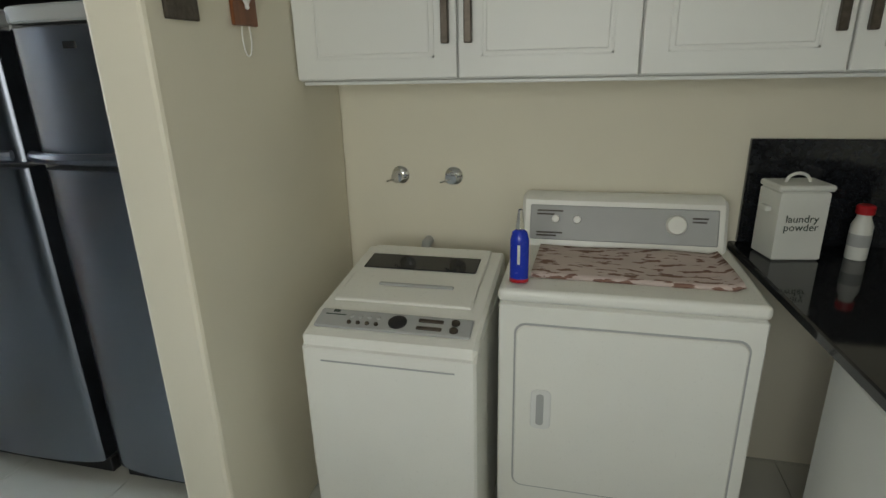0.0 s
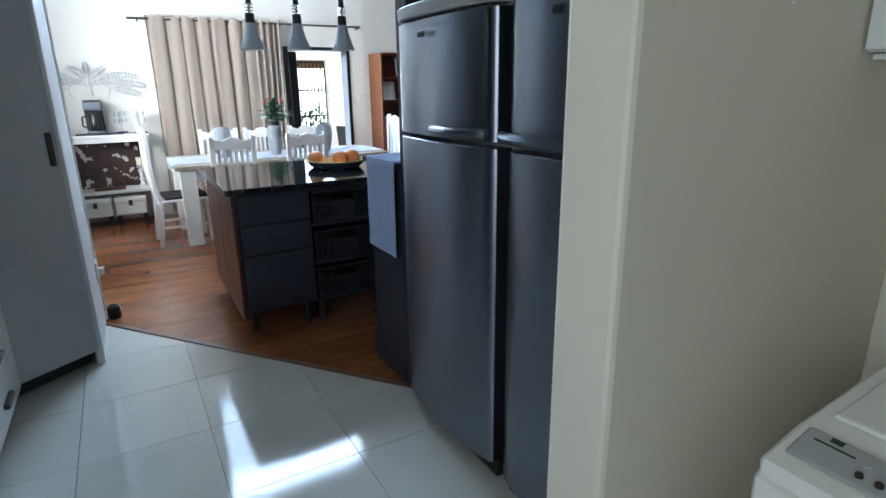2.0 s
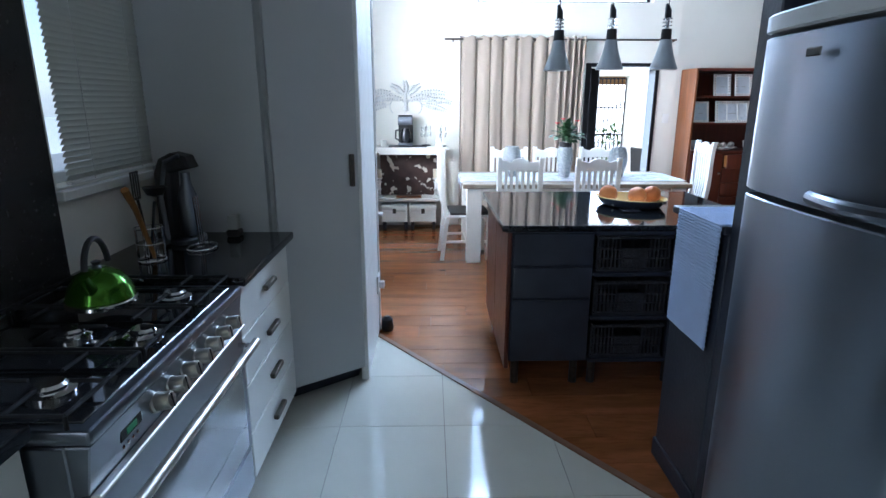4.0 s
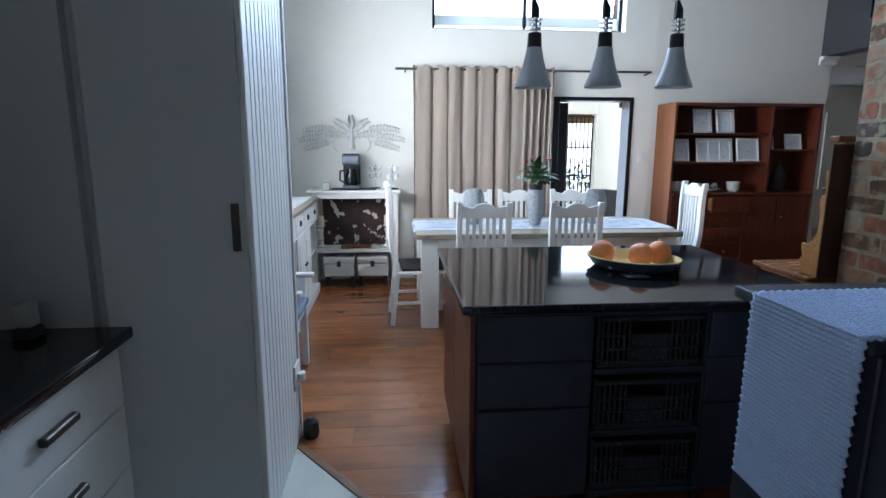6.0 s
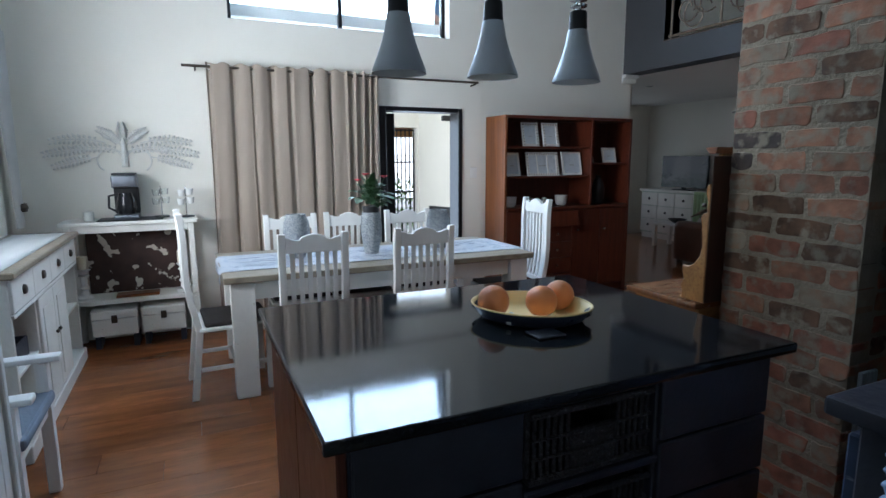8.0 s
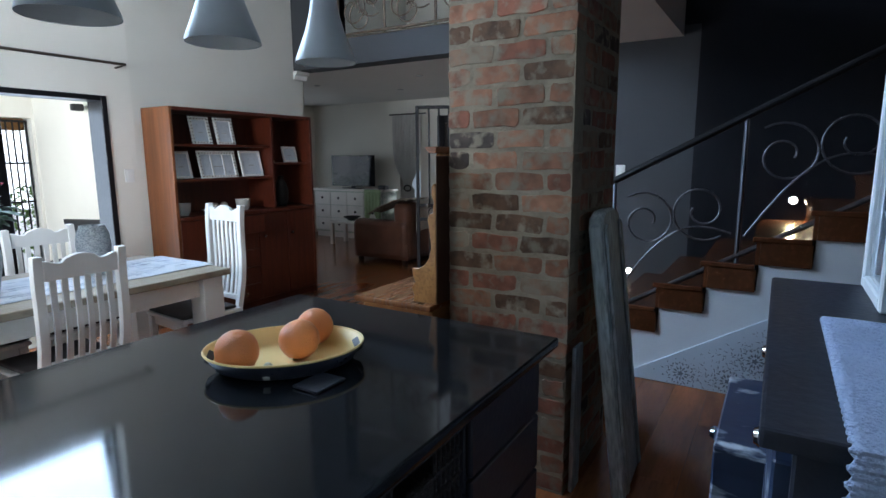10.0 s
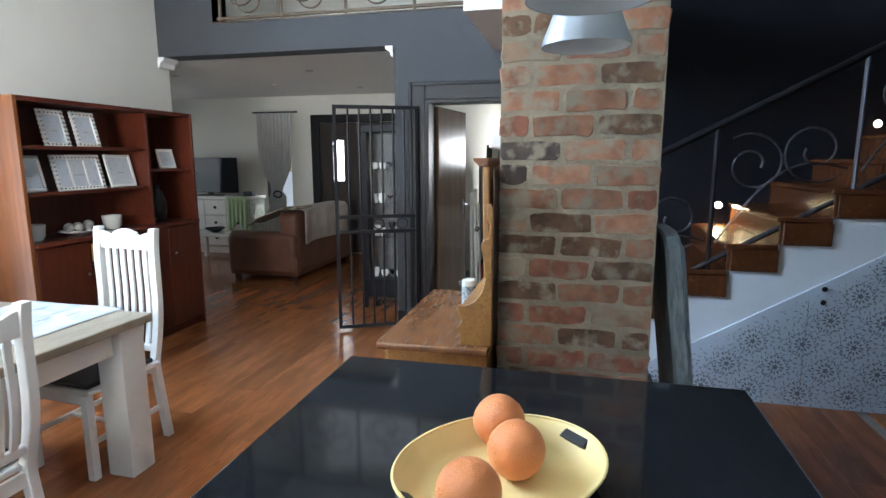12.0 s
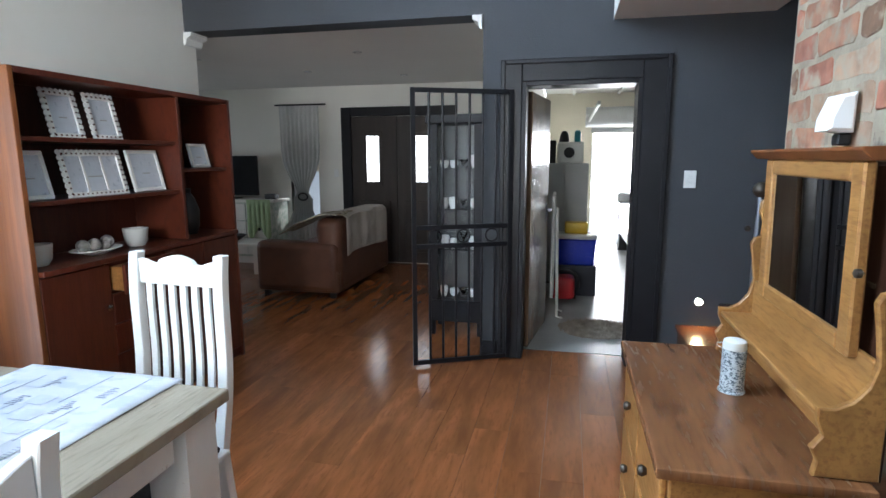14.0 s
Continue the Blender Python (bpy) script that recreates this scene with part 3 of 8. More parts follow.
on_lid(box((-0.225, -0.17, 0.001), (0.215, 0.24, 0.012), 0.006, 2), 0.02, 0.866, ENAMEL, "lid", "", t)
on_lid(box((-0.205, 0.045, 0.012), (0.190, 0.155, 0.016), 0.003), 0.02, 0.866, BLACK_GLASS, "window", "smoked window in the lid", t)
on_lid(box((-0.11, -0.075, 0.012), (0.14, -0.058, 0.020), 0.004), 0.02, 0.866, GREY_PLASTIC, "handle", "grey lid grip", t)
ang = math.degrees(math.atan2(0.03, 0.115))
panel = part("control_panel", box((-0.235, -0.040, 0.0), (0.235, 0.040, 0.008), 0.005, 2), GREY_PLASTIC, t, "silver grey control panel")
panel.matrix_basis = pose(0, -0.243, 0.8315, ang, 0, 0)
part("dial", bm_lathe(B(), [(0, 0.012), (0.023, 0.012), (0.028, 0.009), (0.028, 0.004)], 24, (0.015, 0.0, 0.002)), RUBBER, panel, "round dark dial window")
for i in range(4):
    for yy in (-0.017, 0.010):
        part("button", bm_lathe(B(), [(0, 0.012), (0.006, 0.011), (0.007, 0.006)], 12, (-0.130 + i * 0.028, yy, 0.002)), PEWTER if yy < 0 else GREY_PLASTIC, panel)
for yy in (-0.016, 0.016):
    part("display", box((0.075, yy - 0.007, 0.007), (0.150, yy + 0.007, 0.011), 0.003), PEWTER, panel)
    part("button", bm_lathe(B(), [(0, 0.012), (0.012, 0.011), (0.013, 0.006)], 14, (0.185, yy, 0.002)), PEWTER, panel)
part("printed_mark", box((-0.215, 0.012, 0.0075), (-0.150, 0.016, 0.009)), INK, panel)
part("printed_mark", box((-0.195, 0.024, 0.0075), (-0.175, 0.036, 0.009)), INK, panel)
part("seam", bm_prism(B(), [(-0.3275, 0.735), (-0.3275, 0.739), (-0.320, 0.739), (-0.320, 0.735)], "x", -W2 + 0.06, W2 - 0.06), GREY_PLASTIC, t)
for x in (-0.2, 0.2):
    for y in (-0.25, 0.22):
        part("foot", bm_lathe(B(), [(0, 0), (0.02, 0), (0.02, 0.035), (0, 0.035)], 12, (x, y, 0)), RUBBER, t)

# dryer
t = thing("tumble_dryer", "white front-loading tumble dryer with grey console", "dryer", pose(0.447, 2.30, 0))
DW = 0.365
part("body", box((-DW, 0.012, 0.02), (DW, 0.56, 0.875), 0.006), ENAMEL, t)
part("top", box((-DW - 0.004, 0.0, 0.878), (DW + 0.004, 0.565, 0.918), 0.014, 3), ENAMEL, t)
part("front_panel", box((-DW, 0.0, 0.10), (DW, 0.010, 0.872), 0.004), ENAMEL, t)
def rounded(x0, z0, x1, z1, r, n=6):
    pts = []
    for cx, cz, a0 in ((x1 - r, z0 + r, -90), (x1 - r, z1 - r, 0), (x0 + r, z1 - r, 90), (x0 + r, z0 + r, 180)):
        for k in range(n + 1):
            a = radians(a0 + 90 * k / n)
            pts.append((cx + r * math.cos(a), cz + r * math.sin(a)))
    return pts
part("door_gap", bm_prism(B(), rounded(-0.318, 0.225, 0.330, 0.815, 0.035), "y", -0.0025, 0.006), GREY_PLASTIC, t, "dark seam round the door")
door = part("door", bm_prism(B(), rounded(-0.312, 0.231, 0.324, 0.809, 0.031), "y", -0.010, 0.004, 0.004), ENAMEL, t)
part("handle", bm_prism(B(), rounded(-0.262, 0.46, -0.200, 0.60, 0.02), "y", -0.014, -0.009, 0.002), DOOR_WHITE, door, "moulded door pull")
part("grip", bm_prism(B(), rounded(-0.245, 0.475, -0.222, 0.585, 0.010), "y", -0.0155, -0.0138, 0.0005), GREY_PLASTIC, door)
console = part("console", bm_prism(B(), [(0.43, 0.915), (0.475, 1.075), (0.50, 1.09), (0.565, 1.09), (0.565, 0.915)], "x", -0.345, 0.345, 0.012), ENAMEL, t)
tilt = math.degrees(math.atan2(0.045, 0.16))
face = part("fascia", box((-0.315, -0.004, -0.062), (0.315, 0.004, 0.062), 0.004), GREY_PLASTIC, console, "grey printed fascia")
face.matrix_basis = pose(0, 0.451, 1.0, -tilt, 0, 0)
for x, r in ((-0.225, 0.014), (-0.15, 0.014), (0.178, 0.034)):
    k = part("knob", bm_lathe(B(), [(r, 0), (r, 0.012), (r * 0.85, 0.022), (0, 0.022)], 20), ENAMEL, console)
    k.matrix_basis = pose(x, 0.447, 1.008 if r > 0.02 else 1.015, 90 - tilt, 0, 0)
for x, z, w in ((-0.29, 1.04, 0.09), (-0.29, 1.028, 0.06), (-0.29, 0.965, 0.09), (-0.29, 0.955, 0.07), (0.23, 1.03, 0.05), (0.23, 1.018, 0.045)):
    part("printed_mark", box((x, 0.4415 + (z - 1) * 0.28, z), (x + w, 0.447 + (z - 1) * 0.28, z + 0.004)), PEWTER, console)
one("ironing_mat", bm_grid(B(), lambda u, v: (0.165 + 0.60 * u + 0.02 * v * (0.5 - u) , 2.405 + 0.30 * v - 0.012 * u, 0.926 + 0.004 * math.sin(7 * u) * math.sin(5 * v) + (0.012 if u > 0.97 else 0)), 24, 12), CAMO, "blotched pink and brown padded cloth on the dryer", "cloth", thick=0.012)
t = thing("detergent_bottle", "blue plastic bottle with white pump cap on the dryer", "bottle", pose(0.133, 2.37, 0.92))
part("body", bm_lathe(B(), [(0, 0), (0.026, 0), (0.028, 0.006), (0.028, 0.13), (0.022, 0.155), (0.012, 0.163), (0, 0.163)], 20, sx=1.0, sy=0.8), BLUE_PLASTIC, t)
part("base_band", bm_lathe(B(), [(0.0285, 0.001), (0.0292, 0.004), (0.0285, 0.012)], 20, sx=1.0, sy=0.8), RED_PLASTIC, t)
part("cap", bm_lathe(B(), [(0.011, 0.160), (0.013, 0.172), (0.009, 0.20), (0.007, 0.222), (0, 0.225)], 16), GLASS, t, "clear cap")
part("label", box((-0.004, -0.0245, 0.06), (0.004, -0.0225, 0.12), 0.001), TIN, t)

# taps over the washing machine
for x in (-0.398, -0.18):
    t = thing("wall_tap", "round chrome wall valve with lever", "tap", pose(x, 2.90, 1.13), group="laundry taps")
    fl = part("flange", bm_lathe(B(), [(0.036, 0), (0.036, 0.006), (0.028, 0.014), (0.016, 0.018), (0.016, 0.04), (0.022, 0.042), (0.022, 0.058), (0, 0.06)], 24), CHROME, t)
    fl.matrix_basis = pose(0, 0, 0, 90, 0, 0)
    part("lever", bm_tube(B(), [(0.02, -0.05, 0.004), (-0.01, -0.056, -0.006), (-0.044, -0.05, -0.018)], 0.006, 8, 0.004), CHROME, t)
t = thing("waste_pipe", "grey plastic drain outlet on the wall", "pipe", pose(-0.29, 2.9, 0.86))
part("elbow", bm_tube(B(), [(0, 0, 0), (0, -0.04, 0), (0.0, -0.06, -0.03), (0.0, -0.06, -0.2)], 0.02, 10), GREY_PLASTIC, t)
one("drain_hose", bm_tube(B(), [(0.06, 2.62, 0.72), (0.075, 2.60, 0.70), (0.07, 2.58, 0.62), (0.06, 2.6, 0.5), (0.07, 2.6, 0.40), (0.055, 2.55, 0.2), (0.06, 2.6, 0.0)], 0.014, 8), GREY_PLASTIC, "grey corrugated hose between washer and dryer", "hose")


def shaker_door(t, x0, x1, z0, z1, y, handle_side, material=DOOR_WHITE):
    """A framed cupboard door facing -y, with a raised panel and a pewter bar handle."""
    d = part("door", box((x0, y - 0.020, z0), (x1, y, z1), 0.003), material, t)
    part("panel", box((x0 + 0.085, y - 0.024, z0 + 0.075), (x1 - 0.085, y - 0.018, z1 - 0.075), 0.003), material, d)
    bm = B()
    for a, b in (((x0 + 0.07, z0 + 0.06), (x1 - 0.07, z0 + 0.068)), ((x0 + 0.07, z1 - 0.068), (x1 - 0.07, z1 - 0.06)), ((x0 + 0.07, z0 + 0.06), (x0 + 0.078, z1 - 0.06)), ((x1 - 0.078, z0 + 0.06), (x1 - 0.07, z1 - 0.06))):
        bm_box(bm, (a[0], y - 0.0235, a[1]), (b[0], y - 0.019, b[1]), 0.001)
    part("moulding", bm, material, d)
    hx = x1 - 0.045 if handle_side > 0 else x0 + 0.02
    if handle_side:
        part("handle", box((hx, y - 0.042, z0 + 0.10), (hx + 0.024, y - 0.022, z0 + 0.245), 0.003), PEWTER, d, "embossed pewter bar handle")
    return d


X = [-0.628, -0.086, 0.445, 0.97, 1.5, 2.0]
for i in range(5):
    t = thing("wall_cupboard", "cream white wall cupboard unit with framed door", "cupboard", pose(0, 0, 0), group="laundry wall cupboards")
    part("carcass", box((X[i], 2.575, 1.502), (X[i + 1] - 0.001, 2.897, 2.3), 0.002), DOOR_WHITE, t)
    shaker_door(t, X[i] + 0.003, X[i + 1] - 0.003, 1.506, 2.29, 2.573, (1, -1, 1, -1, 0)[i])
part("light_strip", box((-0.628, 2.60, 1.488), (2.0, 2.895, 1.500), 0.002), DOOR_WHITE, t)

t = thing("laundry_counter", "polished black granite worktop with upstand", "worktop", pose(0, 0, 0))
part("slab", bm_prism(B(), [(0.832, 2.897), (0.935, 1.2), (1.995, 1.2), (1.995, 2.897)], "z", 0.885, 0.918, 0.005), GRANITE, t)
part("upstand", box((0.855, 2.872, 0.92), (1.995, 2.897, 1.285), 0.003), GRANITE, t)
t = thing("base_cupboard", "white base cupboard under the laundry worktop", "cupboard", pose(0.055, 0, 0))
part("carcass", box((0.94, 1.25, 0.09), (1.93, 2.3, 0.883), 0.003), DOOR_WHITE, t)
part("plinth", box((0.98, 1.28, 0.0), (1.93, 2.3, 0.088), 0.003), BLACK_WOOD, t)
for i in range(2):
    d = part("door", box((0.918, 1.255 + i * 0.525, 0.10), (0.937, 1.775 + i * 0.525 - 0.004, 0.875), 0.003), DOOR_WHITE, t)
    part("panel", box((0.914, 1.33 + i * 0.525, 0.18), (0.919, 1.70 + i * 0.525, 0.80), 0.003), DOOR_WHITE, d)
    part("handle", box((0.890, 1.295 + i * 0.525, 0.66), (0.912, 1.32 + i * 0.525, 0.80), 0.003), PEWTER, d)
t = thing("laundry_powder_tin", "white enamel laundry powder tin with handled lid", "tin", pose(0.975, 2.76, 0.919, 0, 0, 10))
part("body", bm_prism(B(), [(-0.075, -0.06), (0.075, -0.06), (0.082, 0.06), (-0.082, 0.06)], "z", 0, 0.225, 0.006), TIN, t)
lidp = part("lid", box((-0.086, -0.066, 0.226), (0.086, 0.066, 0.246), 0.006), TIN, t)
part("lid_handle", bm_tube(B(), [(0.038 * math.cos(a), 0, 0.244 + 0.030 * math.sin(a)) for a in np.linspace(math.pi, 0, 9)], 0.005, 8), TIN, lidp)
part("side_grip", box((-0.10, -0.025, 0.155), (-0.078, 0.025, 0.172), 0.004), TIN, t)
def lettering(text, size, m, material, parent=None, label=""):
    c = bpy.data.curves.new("lettering", "FONT")
    c.body, c.size, c.extrude, c.align_x, c.resolution_u = text, size, 0.0006, "CENTER", 3
    c.materials.append(material)
    ob = new("lettering", c)
    ob.parent = parent
    ob.matrix_basis = m
    if label:
        ob["label"] = label
    return ob
lettering("laundry", 0.034, pose(0, -0.0612, 0.128, 90, 0, 0), INK, t, "dark green printed word")
lettering("powder", 0.034, pose(0, -0.0612, 0.100, 90, 0, 0), INK, t, "dark green printed word")
t = thing("cleaner_bottle", "white bottle with red cap on the granite worktop", "bottle", pose(1.180, 2.759, 0.919) @ Matrix.Scale(0.74, 4))
part("body", bm_lathe(B(), [(0, 0), (0.04, 0), (0.042, 0.01), (0.042, 0.15), (0.028, 0.185), (0.028, 0.2), (0, 0.2)], 20), TIN, t)
part("cap", bm_lathe(B(), [(0.034, 0.201), (0.036, 0.205), (0.036, 0.232), (0.03, 0.24), (0, 0.24)], 20), RED_PLASTIC, t)
part("label_band", bm_lathe(B(), [(0.0425, 0.06), (0.0432, 0.065), (0.0432, 0.11), (0.0425, 0.115)], 20), GREY_PLASTIC, t)
t = thing("kitchen_appliance", "small black appliance on the granite worktop", "appliance", pose(1.36, 2.30, 0.919))
part("body", box((-0.10, -0.12, 0.012), (0.10, 0.12, 0.19), 0.025, 3), RUBBER, t)
part("base", box((-0.11, -0.13, 0.0), (0.11, 0.13, 0.012), 0.004), RUBBER, t)

# plaques on the wing wall
for y, label in ((2.02, "brass switch plate on the wing wall"), (2.28, "wooden plaque with white heart on the wing wall")):
    t = thing("wall_plaque", label, "plaque", pose(-0.632, y, 1.66))
    part("plate", box((0, -0.058, 0), (0.012, 0.058, 0.17), 0.003), PEWTER if y < 2.1 else TEAK, t)
    if y < 2.1:
        for k in (-0.02, 0.02):
            part("toggle", box((0.012, k - 0.008, 0.05), (0.018, k + 0.008, 0.075), 0.002), PEWTER, t)
    else:
        hp = [(0.045 * math.sin(a) ** 3, 0.095 + 0.0032 * (13 * math.cos(a) - 5 * math.cos(2 * a) - 2 * math.cos(3 * a) - math.cos(4 * a))) for a in np.linspace(0, 2 * math.pi, 25)[:-1]]
        part("heart", bm_prism(B(), hp, "x", 0.0125, 0.024, 0.004), WHITE_PAINT, t, "white wooden heart")
        part("loop", bm_tube(B(), [(0.006, 0.022 * math.sin(a), -0.03 + 0.05 * math.cos(a) * 1.0) for a in np.linspace(0, 2 * math.pi, 15)], 0.002, 6), WHITE_PAINT, t, "white cord loop")

# ---- kitchen range wall ----
KNOB_STEEL = mat("satin_knob_steel", (0.46, 0.44, 0.40), 0.32, 1.0, var=0.05, bump=0.0)
t = thing("range_cooker", "stainless steel gas range cooker with oven door", "cooker", pose(-1.94, 0.62, 0))
SW = 0.445
part("body", box((-SW, -0.58, 0.08), (SW, -0.02, 0.86), 0.004), STEEL_BRIGHT, t)
part("hob", box((-SW, -0.585, 0.862), (SW, 0.035, 0.895), 0.008, 2), STEEL_BRIGHT, t)
part("hob_well", box((-SW + 0.03, -0.56, 0.894), (SW - 0.03, 0.005, 0.900), 0.002), BLACK_GLASS, t, "black enamel hob surface")
part("control_fascia", bm_prism(B(), [(-0.02, 0.745), (0.012, 0.75), (0.03, 0.86), (-0.02, 0.86)], "x", -SW, SW, 0.003), STEEL_BRIGHT, t)
for i in range(7):
    x = -0.31 + i * 0.0817
    k = part("knob", bm_lathe(B(), [(0.027, 0), (0.027, 0.006), (0.023, 0.010), (0.022, 0.042), (0.019, 0.046), (0, 0.047)], 20), KNOB_STEEL, t, "stubby steel control knob" if i == 0 else "")
    part("knob_mark", box((-0.002, -0.018, 0.0465), (0.002, 0.018, 0.0485)), RUBBER, k)
    k.matrix_basis = pose(x, 0.020, 0.805, -81, 0, 0)
part("clock_display", box((0.245, 0.019, 0.795), (0.335, 0.024, 0.825), 0.002), BLACK_GLASS, t)
part("clock_digits", box((0.27, 0.0235, 0.803), (0.31, 0.0255, 0.817)), LED, t)
for i in range(4):
    part("clock_button", bm_lathe(B(), [(0.005, 0), (0.005, 0.004), (0, 0.005)], 10), CHROME, t).matrix_basis = pose(0.262 + i * 0.020, 0.0155, 0.778, -81, 0, 0)
part("fascia_lip", box((-SW, 0.012, 0.738), (SW, 0.034, 0.750), 0.003), KNOB_STEEL, t, "bright steel lip under the controls")
od = part("oven_door", box((-SW + 0.006, -0.015, 0.265), (SW - 0.006, 0.022, 0.735), 0.006), STEEL_BRIGHT, t)
part("oven_window", box((-SW + 0.05, 0.021, 0.285), (SW - 0.05, 0.026, 0.625), 0.003), BLACK_GLASS, od, "dark oven window")
part("oven_handle", bm_tube(B(), [(-SW + 0.02, 0.075, 0.69), (SW - 0.02, 0.075, 0.69)], 0.015, 14), KNOB_STEEL, od, "long bar handle")
for x in (-SW + 0.05, SW - 0.05):
    part("handle_post", bm_tube(B(), [(x, 0.02, 0.69), (x, 0.07, 0.69)], 0.009, 8), CHROME, od)
part("drawer", box((-SW + 0.006, -0.015, 0.10), (SW - 0.006, 0.018, 0.258), 0.006), STEEL_BRIGHT, t, "steel storage drawer")
part("plinth", box((-SW + 0.02, -0.50, 0.0), (SW - 0.02, -0.03, 0.078), 0.003), RUBBER, t)
for i, (x, y) in enumerate(((-0.30, -0.13), (-0.30, -0.42), (0.0, -0.27), (0.30, -0.13), (0.30, -0.42), (0.0, -0.08))):
    part("burner", bm_lathe(B(), [(0.05, 0.899), (0.05, 0.908), (0.035, 0.913), (0.035, 0.920), (0.028, 0.926), (0, 0.926)], 20, (x, y, 0)), CHROME, t, "shiny burner cap")
CAST = mat("cast_iron", (0.012, 0.012, 0.013), 0.8, var=0.2, scale=20, bump=0.05, spec=0.2)
for cx in (-0.30, 0.0, 0.30):
    bm = B()
    for yy in (-0.54, -0.01):
        bm_tube(bm, [(cx - 0.14, yy, 0.928), (cx + 0.14, yy, 0.928)], 0.005, 6)
    for xx in (-0.14, 0.14):
        bm_tube(bm, [(cx + xx, -0.54, 0.928), (cx + xx, -0.01, 0.928)], 0.005, 6)
        for yy in (-0.54, -0.01):
            bm_tube(bm, [(cx + xx, yy, 0.898), (cx + xx, yy, 0.928)], 0.005, 6)
    for yy in (-0.42, -0.13):
        for dx, dy in ((1, 0), (-1, 0), (0, 1), (0, -1)):
            bm_tube(bm, [(cx + dx * 0.14, yy + dy * 0.12, 0.928), (cx + dx * 0.045, yy + dy * 0.045, 0.930)], 0.005, 6)
    part("pan_support", bm, CAST, t, "black cast pan support")

t = thing("kettle", "green whistling kettle with chrome base on the hob", "kettle", pose(-2.10, 0.345, 0.934) @ Matrix.Scale(0.79, 4))
part("body", bm_lathe(B(), [(0, 0.018), (0.112, 0.018), (0.117, 0.03), (0.105, 0.075), (0.075, 0.118), (0.035, 0.14), (0, 0.143)], 32), GREEN_METAL, t)
part("base_ring", bm_lathe(B(), [(0, 0), (0.105, 0), (0.121, 0.008), (0.121, 0.02), (0.113, 0.026)], 32), CHROME, t)
part("lid_knob", bm_lathe(B(), [(0.02, 0.142), (0.012, 0.152), (0.018, 0.165), (0, 0.172)], 16), RUBBER, t)
part("spout", bm_tube(B(), [(0.085, 0.02, 0.08), (0.115, 0.025, 0.115), (0.135, 0.03, 0.145)], 0.025, 12, 0.015), GREEN_METAL, t)
part("handle", bm_tube(B(), [(0.075 * math.cos(a), 0.0, 0.13 + 0.12 * math.sin(a)) for a in np.linspace(0.15, math.pi - 0.15, 13)], 0.011, 10), RUBBER, t)

one("splashback", box((-2.42, 0.032, 0.90), (-1.30, 0.052, 2.45), 0.002), SPLASH, "glossy black splashback panel behind the cooker", "splashback")
t = thing("kitchen_worktop", "polished black granite worktop beside the cooker", "worktop", pose(0, 0, 0))
part("slab", box((-3.098, 0.034, 0.885), (-2.388, 0.665, 0.918), 0.005, 2), GRANITE, t)
t = thing("kitchen_worktop", "polished black granite worktop on white cupboards", "worktop", pose(0, 0, 0))
part("slab", box((-1.492, 0.034, 0.885), (1.6, 0.55, 0.918), 0.005, 2), GRANITE, t)
t = thing("drawer_unit", "white four-drawer kitchen unit with pewter handles", "drawer unit", pose(0, 0, 0))
part("carcass", box((-3.095, 0.06, 0.10), (-2.39, 0.615, 0.883), 0.003), DOOR_WHITE, t)
part("plinth", box((-3.095, 0.06, 0.0), (-2.39, 0.56, 0.098), 0.003), BLACK_WOOD, t)
for i in range(4):
    z = 0.105 + i * 0.195
    d = part("drawer", box((-3.06, 0.617, z), (-2.395, 0.636, z + 0.19), 0.003), DOOR_WHITE, t)
    part("handle", box((-2.80, 0.638, z + 0.085), (-2.66, 0.660, z + 0.108), 0.004), PEWTER, d)
for i in range(4):
    x0 = -1.49 + i * 0.77
    t = thing("base_cupboard", "white kitchen base cupboard with panelled door", "cupboard", pose(0, 0, 0), group="kitchen base cupboards")
    part("carcass", box((x0 + 0.002, 0.06, 0.10), (x0 + 0.768, 0.505, 0.883), 0.003), DOOR_WHITE, t)
    part("plinth", box((x0 + 0.002, 0.06, 0.0), (x0 + 0.768, 0.45, 0.098), 0.003), BLACK_WOOD, t)
    d = part("door", box((x0 + 0.005, 0.507, 0.105), (x0 + 0.765, 0.525, 0.878), 0.003), DOOR_WHITE, t)
    part("panel", box((x0 + 0.09, 0.524, 0.18), (x0 + 0.68, 0.529, 0.80), 0.003), DOOR_WHITE, d)

# corner pantry with chamfered door and grooved end
CH0, CH1 = Vector((-3.105, 0.575)), Vector((-3.365, 0.940))
t = thing("pantry_cupboard", "tall pale grey corner pantry with angled door", "cupboard", pose(0, 0, 0))
part("carcass", bm_prism(B(), [(-4.06, 0.05), (-3.10, 0.05), (-3.10, 0.555), (-3.125, 0.562), (-3.385, 0.930), (-4.06, 0.955)], "z", 0.085, 2.69), PANTRY_GREY, t)
part("plinth", bm_prism(B(), [(-4.05, 0.07), (-3.15, 0.07), (-3.15, 0.54), (-3.42, 0.90), (-4.05, 0.93)], "z", 0.0, 0.083), BLACK_WOOD, t)
cd = (CH1 - CH0)
ca = math.degrees(math.atan2(cd.y, cd.x))
door = part("angled_door", box((0.012, -0.020, 0.09), (cd.length - 0.002, 0.0, 2.66), 0.003), PANTRY_GREY, t)
door.matrix_basis = pose(CH0.x, CH0.y, 0, 0, 0, ca)
part("handle", box((cd.length - 0.055, -0.042, 1.10), (cd.length - 0.032, -0.021, 1.26), 0.003), PEWTER, door)
for i in range(11):
    x = -3.392 - i * 0.061
    part("groove_board", box((x, 0.945, 0.0), (x - 0.0585, 0.962, 2.66), 0.004), WHITE_PAINT, t, "white tongue-and-groove board" if i == 0 else "")
